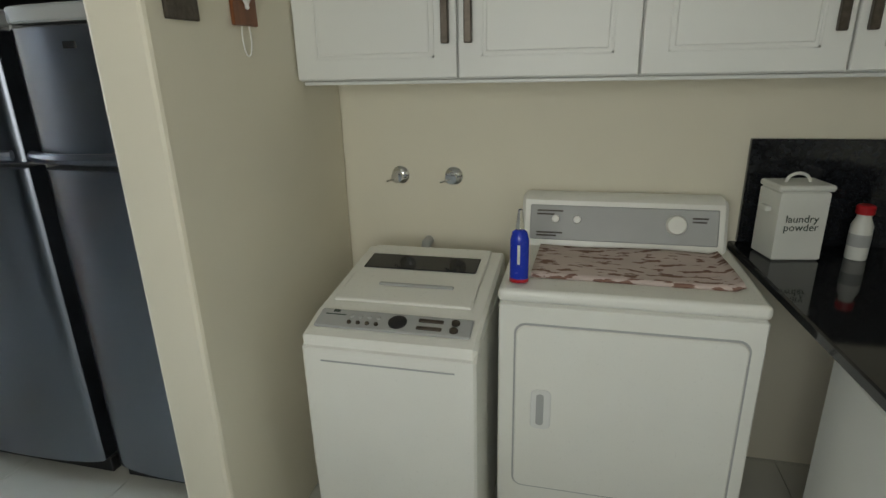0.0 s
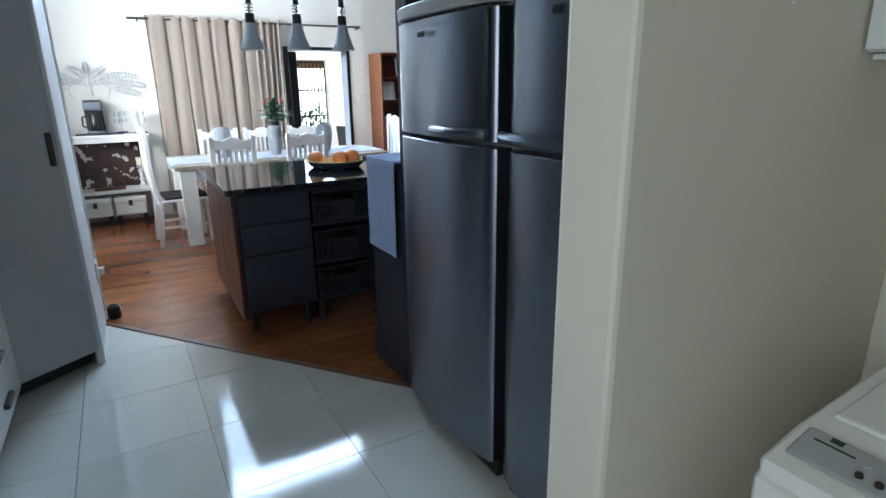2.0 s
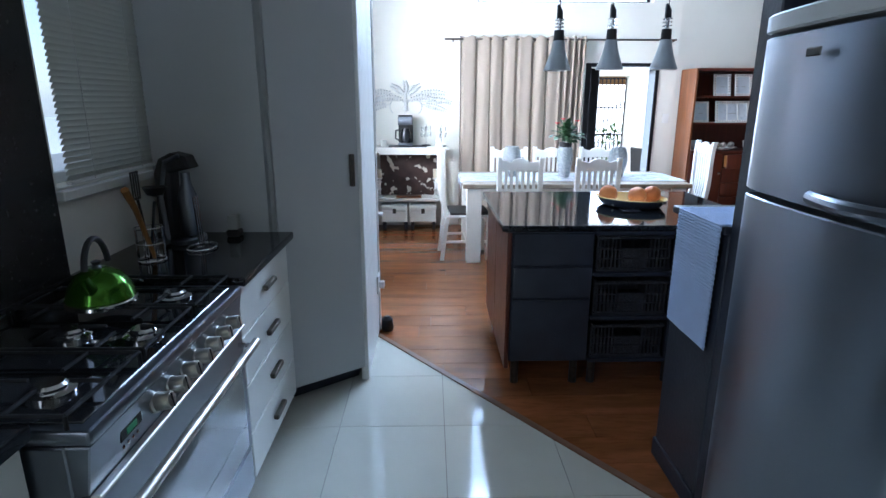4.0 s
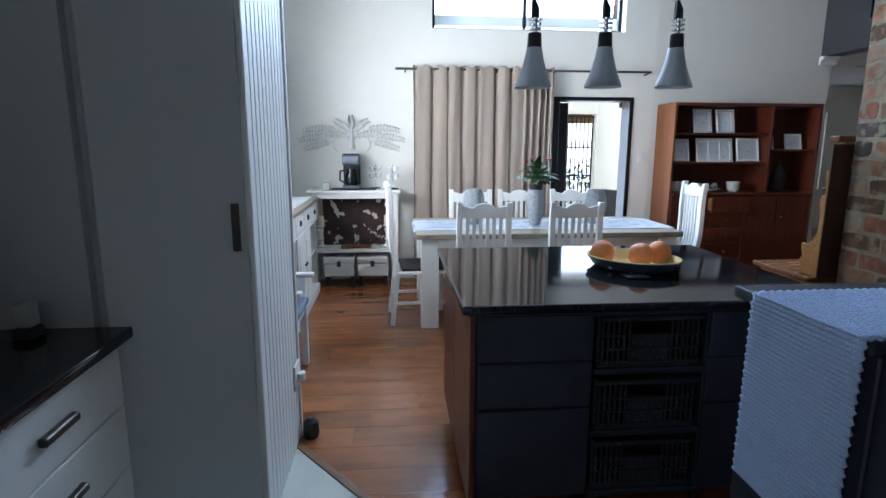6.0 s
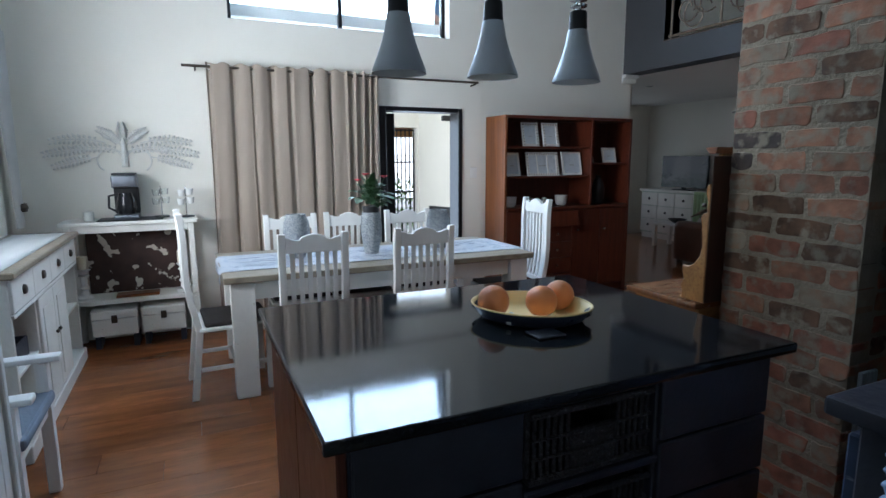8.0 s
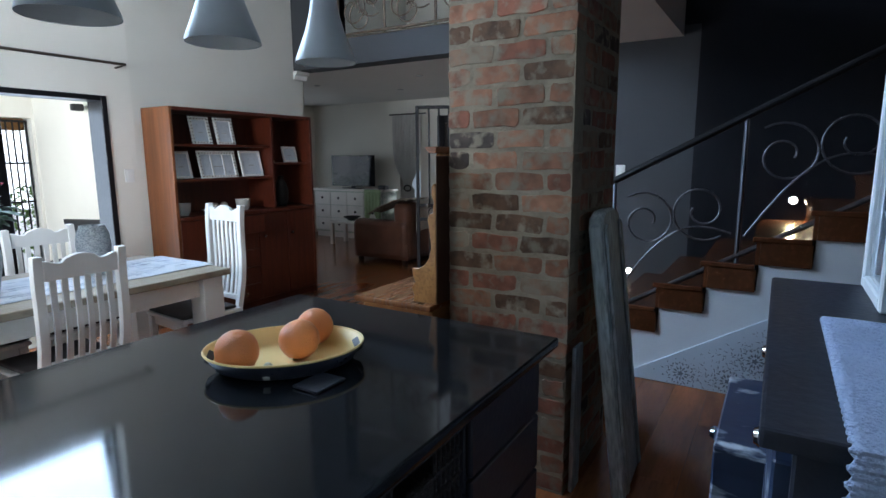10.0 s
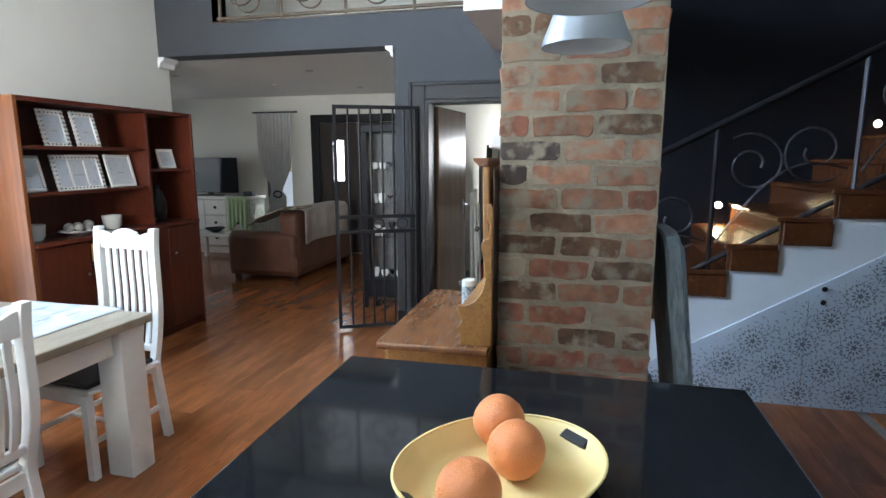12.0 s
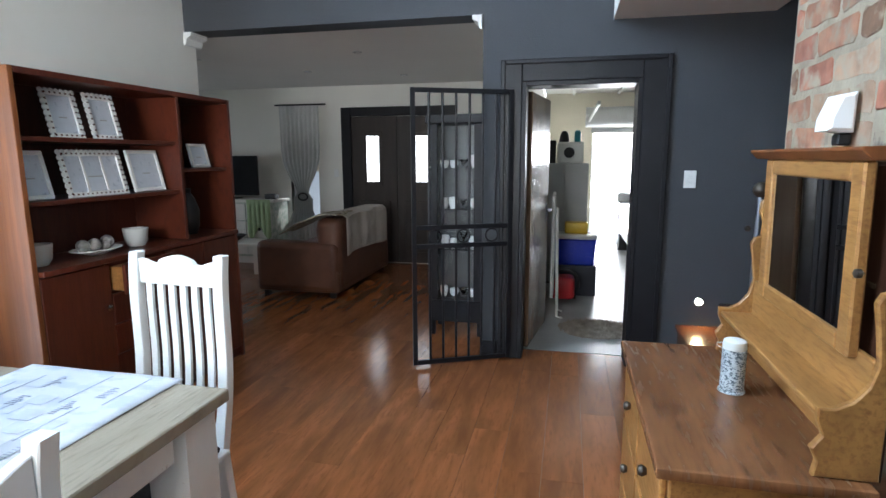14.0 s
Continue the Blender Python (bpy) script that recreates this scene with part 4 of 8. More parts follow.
part("corner_post", box((-3.392, 0.925, 0.0), (-3.365, 0.966, 2.66), 0.004), WHITE_PAINT, t)
part("end_post", box((-4.062, 0.935, 0.0), (-4.09, 0.972, 2.66), 0.004), WHITE_PAINT, t)
one("door_stop", bm_lathe(B(), [(0, 0), (0.036, 0), (0.042, 0.02), (0.036, 0.08), (0.016, 0.10), (0, 0.10)], 20, (-4.07, 1.015, 0)), RUBBER, "black rubber door stop on the floor", "door stop")
t = thing("socket_outlet", "white double wall socket on the grooved boards", "socket", pose(-4.0, 0.963, 0.30))
part("plate", box((-0.06, 0, 0), (0.06, 0.012, 0.12), 0.003), WHITE_PAINT, t)
part("plug", box((-0.02, 0.012, 0.03), (0.025, 0.045, 0.075), 0.005), WHITE_PAINT, t)

# kitchen window with blind
t = thing("window_1", "kitchen window with white frame and venetian blind", "window", pose(0, 0, 0), kind="structure")
for a, b in (((-3.08, -0.10, 1.22), (-3.04, -0.05, 2.25)), ((-2.50, -0.10, 1.22), (-2.46, -0.05, 2.25)), ((-3.038, -0.10, 1.22), (-2.502, -0.05, 1.26)), ((-3.038, -0.10, 2.21), (-2.502, -0.05, 2.25))):
    part("window_frame", box(a, b, 0.004), WHITE_PAINT, t)
part("pane", box((-3.04, -0.08, 1.26), (-2.50, -0.075, 2.21)), GLASS, t).visible_shadow = False
t = thing("venetian_blind", "white venetian blind with slats nearly closed", "blind", pose(0, 0, 0))
part("head_rail", box((-3.105, 0.032, 2.22), (-2.495, 0.068, 2.255), 0.004), WHITE_PAINT, t)
slat = mesh_of(bm_grid(B(), lambda u, v: (-0.303 + 0.606 * u, (v - 0.5) * 0.026, 0.003 * math.sin(math.pi * v)), 1, 4), "slat", mat("blind_slat", (0.62, 0.62, 0.56), 0.45, var=0.03, bump=0.0))
for i in range(46):
    s = new("slat", slat)
    s.parent = t
    s.matrix_basis = pose(-2.80, 0.050, 1.250 + i * 0.0208, 58, 0, 0)
part("bottom_rail", box((-3.102, 0.037, 1.228), (-2.498, 0.062, 1.242), 0.003), WHITE_PAINT, t)
for x in (-2.98, -2.63):
    part("cord", bm_tube(B(), [(x, 0.066, 1.235), (x, 0.066, 2.22)], 0.0012, 5), WHITE_PAINT, t)
one("window_sill", box((-3.09, -0.05, 1.175), (-2.45, 0.06, 1.212), 0.004), WHITE_PAINT, "white painted sill under the blind", "sill", kind="structure")

t = thing("utensil_rack", "wire utensil holder with ladle and spatulas", "utensil holder", pose(-2.62, 0.24, 0.919))
for k, z in enumerate((0.004, 0.07, 0.13)):
    part("ring", bm_tube(B(), [(0.05 * math.cos(a), 0.05 * math.sin(a), z) for a in np.linspace(0, 2 * math.pi, 17)], 0.003, 6), CHROME, t)
for k in range(8):
    a = k * math.pi / 4
    part("wire", bm_tube(B(), [(0.05 * math.cos(a), 0.05 * math.sin(a), 0.0), (0.05 * math.cos(a), 0.05 * math.sin(a), 0.13)], 0.0025, 5), CHROME, t)
part("spatula", bm_tube(B(), [(0.0, 0, 0.01), (0.03, -0.01, 0.24)], 0.006, 6), RUBBER, t)
bm = B()
for i in range(4):
    bm_box(bm, (0.0 + i * 0.016, -0.014, 0.25), (0.010 + i * 0.016, -0.010, 0.335), 0.002)
bm_box(bm, (0.0, -0.014, 0.335), (0.058, -0.010, 0.345), 0.002)
bm_box(bm, (0.0, -0.014, 0.24), (0.058, -0.010, 0.25), 0.002)
part("spatula_head", bm, RUBBER, t)
part("ladle", bm_tube(B(), [(0.01, 0, 0.01), (-0.05, 0.01, 0.22)], 0.006, 6), RUBBER, t)
part("ladle_bowl", bm_lathe(B(), [(0, -0.01), (0.03, 0.0), (0.045, 0.03), (0.042, 0.03), (0.027, 0.004), (0, -0.006)], 16, (-0.06, 0.012, 0.245)), RUBBER, t)
part("wooden_spoon", bm_tube(B(), [(0.0, 0.01, 0.01), (0.11, 0.02, 0.22), (0.18, 0.03, 0.30)], 0.008, 8, 0.014), PINE, t)
t = thing("soda_maker", "silver and black drink carbonating machine", "appliance", pose(-2.93, 0.25, 0.919))
part("base", bm_lathe(B(), [(0, 0), (0.09, 0), (0.09, 0.018), (0.08, 0.024), (0, 0.024)], 24, sy=0.8), STEEL_BRIGHT, t)
part("column", bm_prism(B(), [(-0.10, 0.02), (-0.095, 0.30), (-0.07, 0.36), (-0.02, 0.385), (0.04, 0.37), (0.06, 0.32), (-0.03, 0.30), (-0.045, 0.02)], "x", -0.055, 0.055, 0.012), RUBBER, t)
part("bottle", bm_lathe(B(), [(0, 0.03), (0.04, 0.03), (0.042, 0.05), (0.042, 0.19), (0.02, 0.26), (0.02, 0.30), (0, 0.30)], 20, (0, 0.015, 0)), STEEL_BRIGHT, t)
part("side_trim", bm_tube(B(), [(0.06, -0.06, 0.02), (0.06, -0.07, 0.2), (0.055, -0.04, 0.35), (0.05, 0.02, 0.375)], 0.01, 8), STEEL_BRIGHT, t)
t = thing("plate_stand", "chrome wire kitchen roll stand", "stand", pose(-2.80, 0.36, 0.919))
part("base_ring", bm_tube(B(), [(0.075 * math.cos(a), 0.055 * math.sin(a), 0.006) for a in np.linspace(0, 2 * math.pi, 21)], 0.004, 6), CHROME, t)
for dx in (-0.02, 0.0, 0.02):
    part("upright", bm_tube(B(), [(dx, 0, 0.006), (dx + 0.02, 0, 0.22)], 0.003, 6), CHROME, t)
t = thing("soap_dispenser", "small clear soap bottle on a black base", "dispenser", pose(-3.02, 0.42, 0.919))
part("base", box((-0.03, -0.03, 0), (0.03, 0.03, 0.03), 0.006), RUBBER, t)
part("bottle", box((-0.024, -0.024, 0.031), (0.024, 0.024, 0.10), 0.008, 2), GREY_PLASTIC, t)

# ---- island ----
IX0, IX1, IY0, IY1 = -4.335, -3.24, 1.674, 3.087
t = thing("kitchen_island", "dark navy kitchen island on short legs", "island", pose(0, 0, 0))
part("cabinet", box((IX0 + 0.06, IY0 + 0.06, 0.14), (IX1 - 0.055, 2.16, 0.868), 0.004), BLACK_WOOD, t)
part("end_panel", box((IX0 + 0.05, IY0 + 0.035, 0.10), (-3.79, IY0 + 0.058, 0.868), 0.004), MAHOGANY, t, "dark stained end panel")
part("end_panel", box((-3.785, IY0 + 0.035, 0.10), (IX1 - 0.05, IY0 + 0.058, 0.868), 0.004), MAHOGANY, t, "dark stained end panel")
part("cabinet", box((IX0 + 0.06, 2.59, 0.14), (IX1 - 0.055, IY1 - 0.06, 0.868), 0.004), BLACK_WOOD, t)
part("back_panel", box((IX0 + 0.06, 2.162, 0.14), (IX0 + 0.08, 2.588, 0.868), 0.003), BLACK_WOOD, t)
part("inner_board", box((-3.75, 2.162, 0.14), (-3.73, 2.588, 0.868), 0.003), BLACK_WOOD, t)
for z in (0.14, 0.385, 0.63):
    part("shelf", box((-3.728, 2.162, z), (IX1 - 0.035, 2.588, z + 0.022), 0.004), BLACK_WOOD, t, "open shelf edge")
for z in (0.845,):
    part("shelf", box((-3.728, 2.162, z), (IX1 - 0.055, 2.588, z + 0.022), 0.004), BLACK_WOOD, t)
for y0, y1 in ((IY0 + 0.065, 2.155), (2.595, IY1 - 0.065)):
    for z0, z1 in ((0.15, 0.50), (0.51, 0.68), (0.69, 0.862)):
        part("drawer_front", box((IX1 - 0.053, y0, z0), (IX1 - 0.036, y1, z1), 0.004), BLACK_WOOD, t)
for x in (IX0 + 0.10, IX1 - 0.09):
    for y in (IY0 + 0.10, 2.10, 2.20, 2.62, IY1 - 0.10):
        part("leg", bm_lathe(B(), [(0.022, 0.0), (0.022, 0.14)], 12, (x, y, 0)), PEWTER, t)
t = thing("island_worktop", "polished black granite island worktop", "worktop", pose(0, 0, 0))
part("slab", box((IX0, IY0, 0.878), (IX1, IY1, 0.910), 0.007, 3), GRANITE, t)
part("underlay", box((IX0 + 0.02, IY0 + 0.02, 0.870), (IX1 - 0.02, IY1 - 0.02, 0.8775)), BLACK_WOOD, t)
for z in (0.163, 0.408, 0.653):
    t = thing("storage_basket", "dark wicker drawer basket in the island", "basket", pose(-3.49, 2.375, z + 0.001), group="island baskets")
    bm = B()
    bm_box(bm, (-0.20, -0.195, 0), (0.20, 0.195, 0.012))
    bm_box(bm, (-0.20, -0.195, 0.012), (-0.185, 0.195, 0.19), 0.003)
    bm_box(bm, (-0.185, -0.195, 0.012), (0.185, -0.182, 0.19), 0.003)
    bm_box(bm, (-0.185, 0.182, 0.012), (0.185, 0.195, 0.19), 0.003)
    part("shell", bm, WICKER, t)
    rod = mesh_of(bm_tube(B(), [(0, 0, 0.0), (0, 0, 0.175)], 0.0055, 6), "wicker_stake", WICKER)
    for k in range(19):
        if 6 <= k <= 12:
            continue
        s = new("wicker_stake", rod)
        s.parent = t
        s.matrix_basis = pose(0.196, -0.18 + k * 0.02, 0.01)
    part("front_low", box((0.188, -0.07, 0.012), (0.202, 0.07, 0.125), 0.003), WICKER, t)
    for zz in (0.02, 0.07, 0.12, 0.182):
        if zz == 0.182:
            part("rim", bm_tube(B(), [(0.198, -0.195, zz), (0.198, 0.195, zz)], 0.009, 8), WICKER, t)
        else:
            part("weft", bm_tube(B(), [(0.199, -0.19, zz), (0.203, -0.06, zz), (0.203, 0.06, zz), (0.199, 0.19, zz)], 0.005, 6), WICKER, t)

# fruit tray
t = thing("fruit_tray", "oval cream and navy enamel tray on the island", "tray", pose(-3.80, 2.515, 0.912, 0, 0, 47) @ Matrix.Scale(0.94, 4))
TS2 = 0.80
part("inside", bm_lathe(B(), [(0, 0.005), (0.165, 0.005), (0.188, 0.014), (0.213, 0.050), (0.218, 0.053)], 48, sy=TS2), BOWL_IN, t)
part("outside", bm_lathe(B(), [(0, 0.0), (0.168, 0.0), (0.192, 0.010), (0.219, 0.050)], 48, sy=TS2), BOWL_OUT, t)
part("rim", bm_tube(B(), [(0.219 * math.cos(a), 0.219 * TS2 * math.sin(a), 0.053) for a in np.linspace(0, 2 * math.pi, 57)], 0.0035, 6), BOWL_IN, t, "cream rolled rim")
for s in (-1, 1):
    h = part("handle_slot", bm_prism(B(), rounded(-0.036, -0.009, 0.036, 0.009, 0.008), "y", -0.010, 0.010), RUBBER, t, "dark handle slot")
    h.matrix_basis = pose(s * 0.203, 0, 0.034, 0, 0, 90) @ pose(0, 0, 0, -s * 32, 0, 0)
def orange(x, y, z, r, a):
    bm = B()
    prof = [(0, -r)] + [(r * math.sin(b) * (1 + 0.02 * math.sin(3 * b)), -r * math.cos(b)) for b in np.linspace(0.15, math.pi - 0.2, 13)] + [(0.012, r * 0.965), (0, r * 0.955)]
    bm_lathe(bm, prof, 26)
    return one("orange", bm, ORANGE, "ripe orange in the enamel tray", "orange", pose(x, y, z, a, a * 0.5, a * 2), group="oranges in the tray")
orange(-3.837, 2.388, 0.973, 0.055, 20)
orange(-3.777, 2.542, 0.971, 0.054, 70)
orange(-3.823, 2.648, 0.971, 0.053, -40)
one("garlic_bulb", bm_lathe(B(), [(0, 0), (0.018, 0.002), (0.024, 0.012), (0.017, 0.028), (0.005, 0.04), (0, 0.042)], 14, (-3.74, 2.40, 0.918)), TIN, "white garlic bulb in the tray", "garlic")
one("notepad", box((-3.66, 2.40, 0.912), (-3.58, 2.50, 0.918), 0.001), BLACK_WOOD, "dark card beside the tray on the island", "card")

# pendant lamps
for i, (y, zz) in enumerate(((2.003, 1.675), (2.287, 1.681), (2.582, 1.683))):
    t = thing("pendant_lamp", "grey bell-shaped pendant lamp over the island", "lamp", pose(-3.680, y, zz), group="pendant lamps")
    t.scale = (0.76, 0.76, 0.80)
    part("shade", bm_lathe(B(), [(0.096, 0.0), (0.0945, 0.010), (0.080, 0.045), (0.061, 0.095), (0.047, 0.145), (0.040, 0.185), (0.037, 0.19)], 36), LAMP_GREY, t)
    part("lining", bm_lathe(B(), [(0.0945, 0.001), (0.092, 0.010), (0.077, 0.045), (0.058, 0.095), (0.044, 0.145), (0.0, 0.16)], 36), LAMP_WHITE, t, "white inside of the shade")
    part("bulb", bm_lathe(B(), [(0, 0.035), (0.018, 0.045), (0.024, 0.065), (0.016, 0.09), (0.0, 0.12)], 16), LAMP_WHITE, t)
    part("neck", bm_lathe(B(), [(0.037, 0.19), (0.034, 0.255), (0.030, 0.258), (0.0, 0.258)], 24), RUBBER, t, "dark tapered neck")
    for k, z in enumerate((0.272, 0.294, 0.316)):
        part("glass_ring", bm_lathe(B(), [(0.012, z), (0.033, z + 0.002), (0.034, z + 0.008), (0.012, z + 0.010)], 24), CHROME, t, "clear ring")
    part("stem", bm_tube(B(), [(0, 0, 0.25), (0, 0, 0.345)], 0.012, 12), CHROME, t)
    part("cap", bm_prism(B(), [(-0.019, 0.325), (0.019, 0.325), (0.017, 0.375), (-0.008, 0.415), (-0.019, 0.415)], "x", -0.016, 0.016, 0.003), RUBBER, t, "slanted dark cap")
    part("cord", bm_tube(B(), [(0, 0, 0.40), (0, 0, (TOP - zz) / 0.80)], 0.003, 6), RUBBER, t)

# ---- dining ----
t = thing("dining_table", "white dining table with grey-brown plank top", "table", pose(-6.13, 2.69, 0))
TL, TW = 1.075, 0.485
for i in range(5):
    w = 2 * TW / 5
    part("top_board", box((-TW + i * w, -TL, 0.728), (-TW + (i + 1) * w - 0.0015, TL, 0.768), 0.004), GREY_WOOD, t)
for x in (-1, 1):
    part("apron", box((x * (TW - 0.08) - 0.012, -TL + 0.18, 0.61), (x * (TW - 0.08) + 0.012, TL - 0.18, 0.726), 0.003), WORN_WHITE, t)
    part("apron", box((-TW + 0.17, x * (TL - 0.09) - 0.012, 0.61), (TW - 0.17, x * (TL - 0.09) + 0.012, 0.726), 0.003), WORN_WHITE, t)
    for y in (-1, 1):
        cx, cy, lw = x * (TW - 0.098), y * (TL - 0.108), 0.068
        part("leg", bm_prism(B(), [(cx - lw, cy - lw), (cx + lw, cy - lw), (cx + lw, cy + lw), (cx - lw, cy + lw)], "z", 0.0, 0.7265, 0.006), WORN_WHITE, t)
def runner(u, v):
    x = -0.30 + 0.60 * u
    y = -1.16 + 2.26 * v
    z = 0.0 + 0.0012 * math.sin(40 * v) * math.sin(11 * u)
    if y < -1.08:
        z -= (-1.08 - y) * 1.0
        y = -1.083 - 0.004 * math.sin(9 * u)
    return (x, y, z)
runner_cloth = one("table_runner", bm_grid(B(), runner, 14, 70), RUNNER, "printed white and grey cloth runner along the table", "table runner", pose(-6.13, 2.69, 0.7725), thick=0.003)
rng = random.Random(31)
PRINT_INK = mat("runner_print", (0.30, 0.34, 0.42), 0.9, var=0.2, scale=12, bump=0.0)
PRINT_PALE = mat("runner_print_pale", (0.48, 0.51, 0.57), 0.9, var=0.15, scale=12, bump=0.0)
ink, pale = B(), B()
for k in range(150):
    px, py, z = rng.uniform(-0.22, 0.22), rng.uniform(-0.98, 0.98), 0.0030 + 0.000012 * k
    if k % 3 == 0:
        bm_box(pale, (px - 0.035, py - 0.03, z), (px + 0.035, py + 0.03, z + 0.0004))
    elif k % 3 == 1:
        bm_box(ink, (px - 0.0012, py - 0.10, z), (px + 0.0012, py + 0.10, z + 0.001))
    else:
        for q in range(rng.randint(4, 9)):
            bm_box(ink, (px - 0.014, py + q * 0.011, z), (px + rng.uniform(0.0, 0.026), py + q * 0.011 + 0.0035, z + 0.001))
part("pale_print", pale, PRINT_PALE, runner_cloth, "pale grey printed blocks")["kind"] = "stuff"
part("dark_print", ink, PRINT_INK, runner_cloth, "blue-grey lines of printed text")["kind"] = "stuff"


def chair(high, label):
    """White slat-back chair that faces +y; its back stands at -y."""
    t = thing("dining_chair", label, "chair", group="dining chairs")
    def lean(z):
        s = max(0.0, (z - 0.44) / (high - 0.44))
        return -0.20 - 0.085 * s - 0.018 * math.sin(s * math.pi * 1.6)
    part("seat", box((-0.225, -0.20, 0.425), (0.225, 0.225, 0.450), 0.010, 2), WHITE_PAINT, t)
    part("cushion", box((-0.21, -0.17, 0.4505), (0.21, 0.215, 0.475), 0.012, 2), mat("dark_seat_pad", (0.035, 0.028, 0.026), 0.8, var=0.15, bump=0.05) if "dark_seat_pad" not in bpy.data.materials else bpy.data.materials["dark_seat_pad"], t, "dark seat pad")
    for x in (-0.185, 0.185):
        part("front_leg", bm_prism(B(), [(x - 0.019, 0.185), (x + 0.019, 0.185), (x + 0.019, 0.222), (x - 0.019, 0.222)], "z", 0, 0.424, 0.003), WHITE_PAINT, t)
        zs = np.linspace(0, high, 22)
        pr = [(lean(z) - 0.018 - (0.05 * (1 - z / 0.42) if z < 0.42 else 0), z) for z in zs] + [(lean(z) + 0.020 - (0.05 * (1 - z / 0.42) if z < 0.42 else 0), z) for z in zs[::-1]]
        part("back_post", bm_prism(B(), pr, "x", x - 0.021, x + 0.021, 0.003), WHITE_PAINT, t)
        part("stretcher", box((x - 0.010, -0.205, 0.17), (x + 0.010, 0.184, 0.195), 0.003), WHITE_PAINT, t)
    part("cross_stretcher", box((-0.174, -0.01, 0.175), (0.174, 0.012, 0.193), 0.003), WHITE_PAINT, t)
    for y in (0.195, -0.205):
        part("seat_rail", box((-0.163, y - 0.008, 0.365), (0.163, y + 0.008, 0.424), 0.003), WHITE_PAINT, t)
    y = lean(high - 0.06)
    xs = np.linspace(-0.163, 0.163, 25)
    wav = [(x, high - 0.035 + 0.030 * math.exp(-(x / 0.075) ** 2) + 0.012 * math.cos(x / 0.163 * math.pi * 2.0) * (abs(x) > 0.07)) for x in xs]
    part("top_rail", bm_prism(B(), [(-0.163, high - 0.115)] + [(0.163, high - 0.115)] + wav[::-1], "y", y - 0.013, y + 0.013, 0.003), WHITE_PAINT, t)
    part("lower_rail", box((-0.163, lean(0.50) - 0.012, 0.49), (0.163, lean(0.50) + 0.012, 0.525), 0.003), WHITE_PAINT, t)
    for i in range(6):
        x = -0.125 + i * 0.05
        zs = np.linspace(0.52, high - 0.11, 14)
        pr = [(lean(z) - 0.006, z) for z in zs] + [(lean(z) + 0.006, z) for z in zs[::-1]]
        part("slat", bm_prism(B(), pr, "x", x - 0.013, x + 0.013), WHITE_PAINT, t)
    return t


side = chair(1.03, "white painted slat-back dining chair with dark seat pad")
side.matrix_world = pose(-5.74, 2.115, 0, 0, 0, 90)
for x, y, a in ((-5.73, 2.81, 91), (-6.44, 2.18, -90), (-6.45, 2.65, -91), (-6.44, 3.17, -89)):
    copy_thing(side, pose(x, y, 0, 0, 0, a))
head = chair(1.14, "tall white painted slat-back chair at the table's end")
head.matrix_world = pose(-6.02, 3.76, 0, 0, 0, 176)
copy_thing(head, pose(-5.98, 1.66, 0, 0, 0, 3))

# vases and plant
def vase(x, y, r, h, neck, label):
    t = thing("vase", label, "vase", pose(x, y, 0.777), group="table vases")
    part("pot", bm_lathe(B(), [(0, 0), (r * 0.62, 0), (r * 0.66, 0.01), (r * 0.95, h * 0.45), (r, h * 0.62), (r * 0.93, h * 0.82), (neck, h * 0.97), (neck, h), (neck - 0.008, h), (neck - 0.012, h * 0.9), (0, h * 0.86)], 32), VASE, t)
    return t
vase(-6.09, 2.655, 0.078, 0.30, 0.066, "tall mosaic vase holding a red-flowered plant")
vase(-6.17, 2.135, 0.092, 0.30, 0.068, "round grey mosaic vase on the table runner")
vase(-6.12, 3.20, 0.092, 0.295, 0.068, "round grey mosaic vase on the table runner")
t = thing("flowering_plant", "leafy red-flowered houseplant in the tall vase", "plant", pose(-6.09, 2.655, 1.03))
part("pot", bm_lathe(B(), [(0, -0.02), (0.05, -0.02), (0.062, 0.09), (0.058, 0.09), (0, 0.075)], 20), RUBBER, t, "black plastic pot")
rng = random.Random(4)
bm = B()
bs = B()
for k in range(84):
    a, e, ln = rng.uniform(0, 6.283), rng.uniform(0.2, 1.5), rng.uniform(0.06, 0.16)
    base = Vector((0, 0, 0.10))
    tip = base + ln * Vector((math.cos(a) * math.cos(e), math.sin(a) * math.cos(e), math.sin(e)))
    bm_tube(bs, [base, (base + tip) / 2 + Vector((0, 0, 0.02)), tip], 0.003, 5)
    d = (tip - base).normalized()
    d.z -= 0.6
    d.normalize()
    s = d.cross(Vector((0, 0, 1))).normalized()
    L, w = rng.uniform(0.05, 0.085), rng.uniform(0.022, 0.036)
    up = s.cross(d)
    pts = [tip, tip + d * L * 0.35 + s * w + up * 0.006, tip + d * L * 0.75 + s * w * 0.7, tip + d * L - up * 0.008, tip + d * L * 0.75 - s * w * 0.7, tip + d * L * 0.35 - s * w + up * 0.006]
    c = bm.verts.new(tip + d * L * 0.5 - up * 0.006)
    vs = [bm.verts.new(p) for p in pts]
    for i in range(6):
        bm.faces.new((c, vs[i], vs[(i + 1) % 6]))
part("leaves", bm, LEAF, t)
part("stems", bs, LEAF, t)
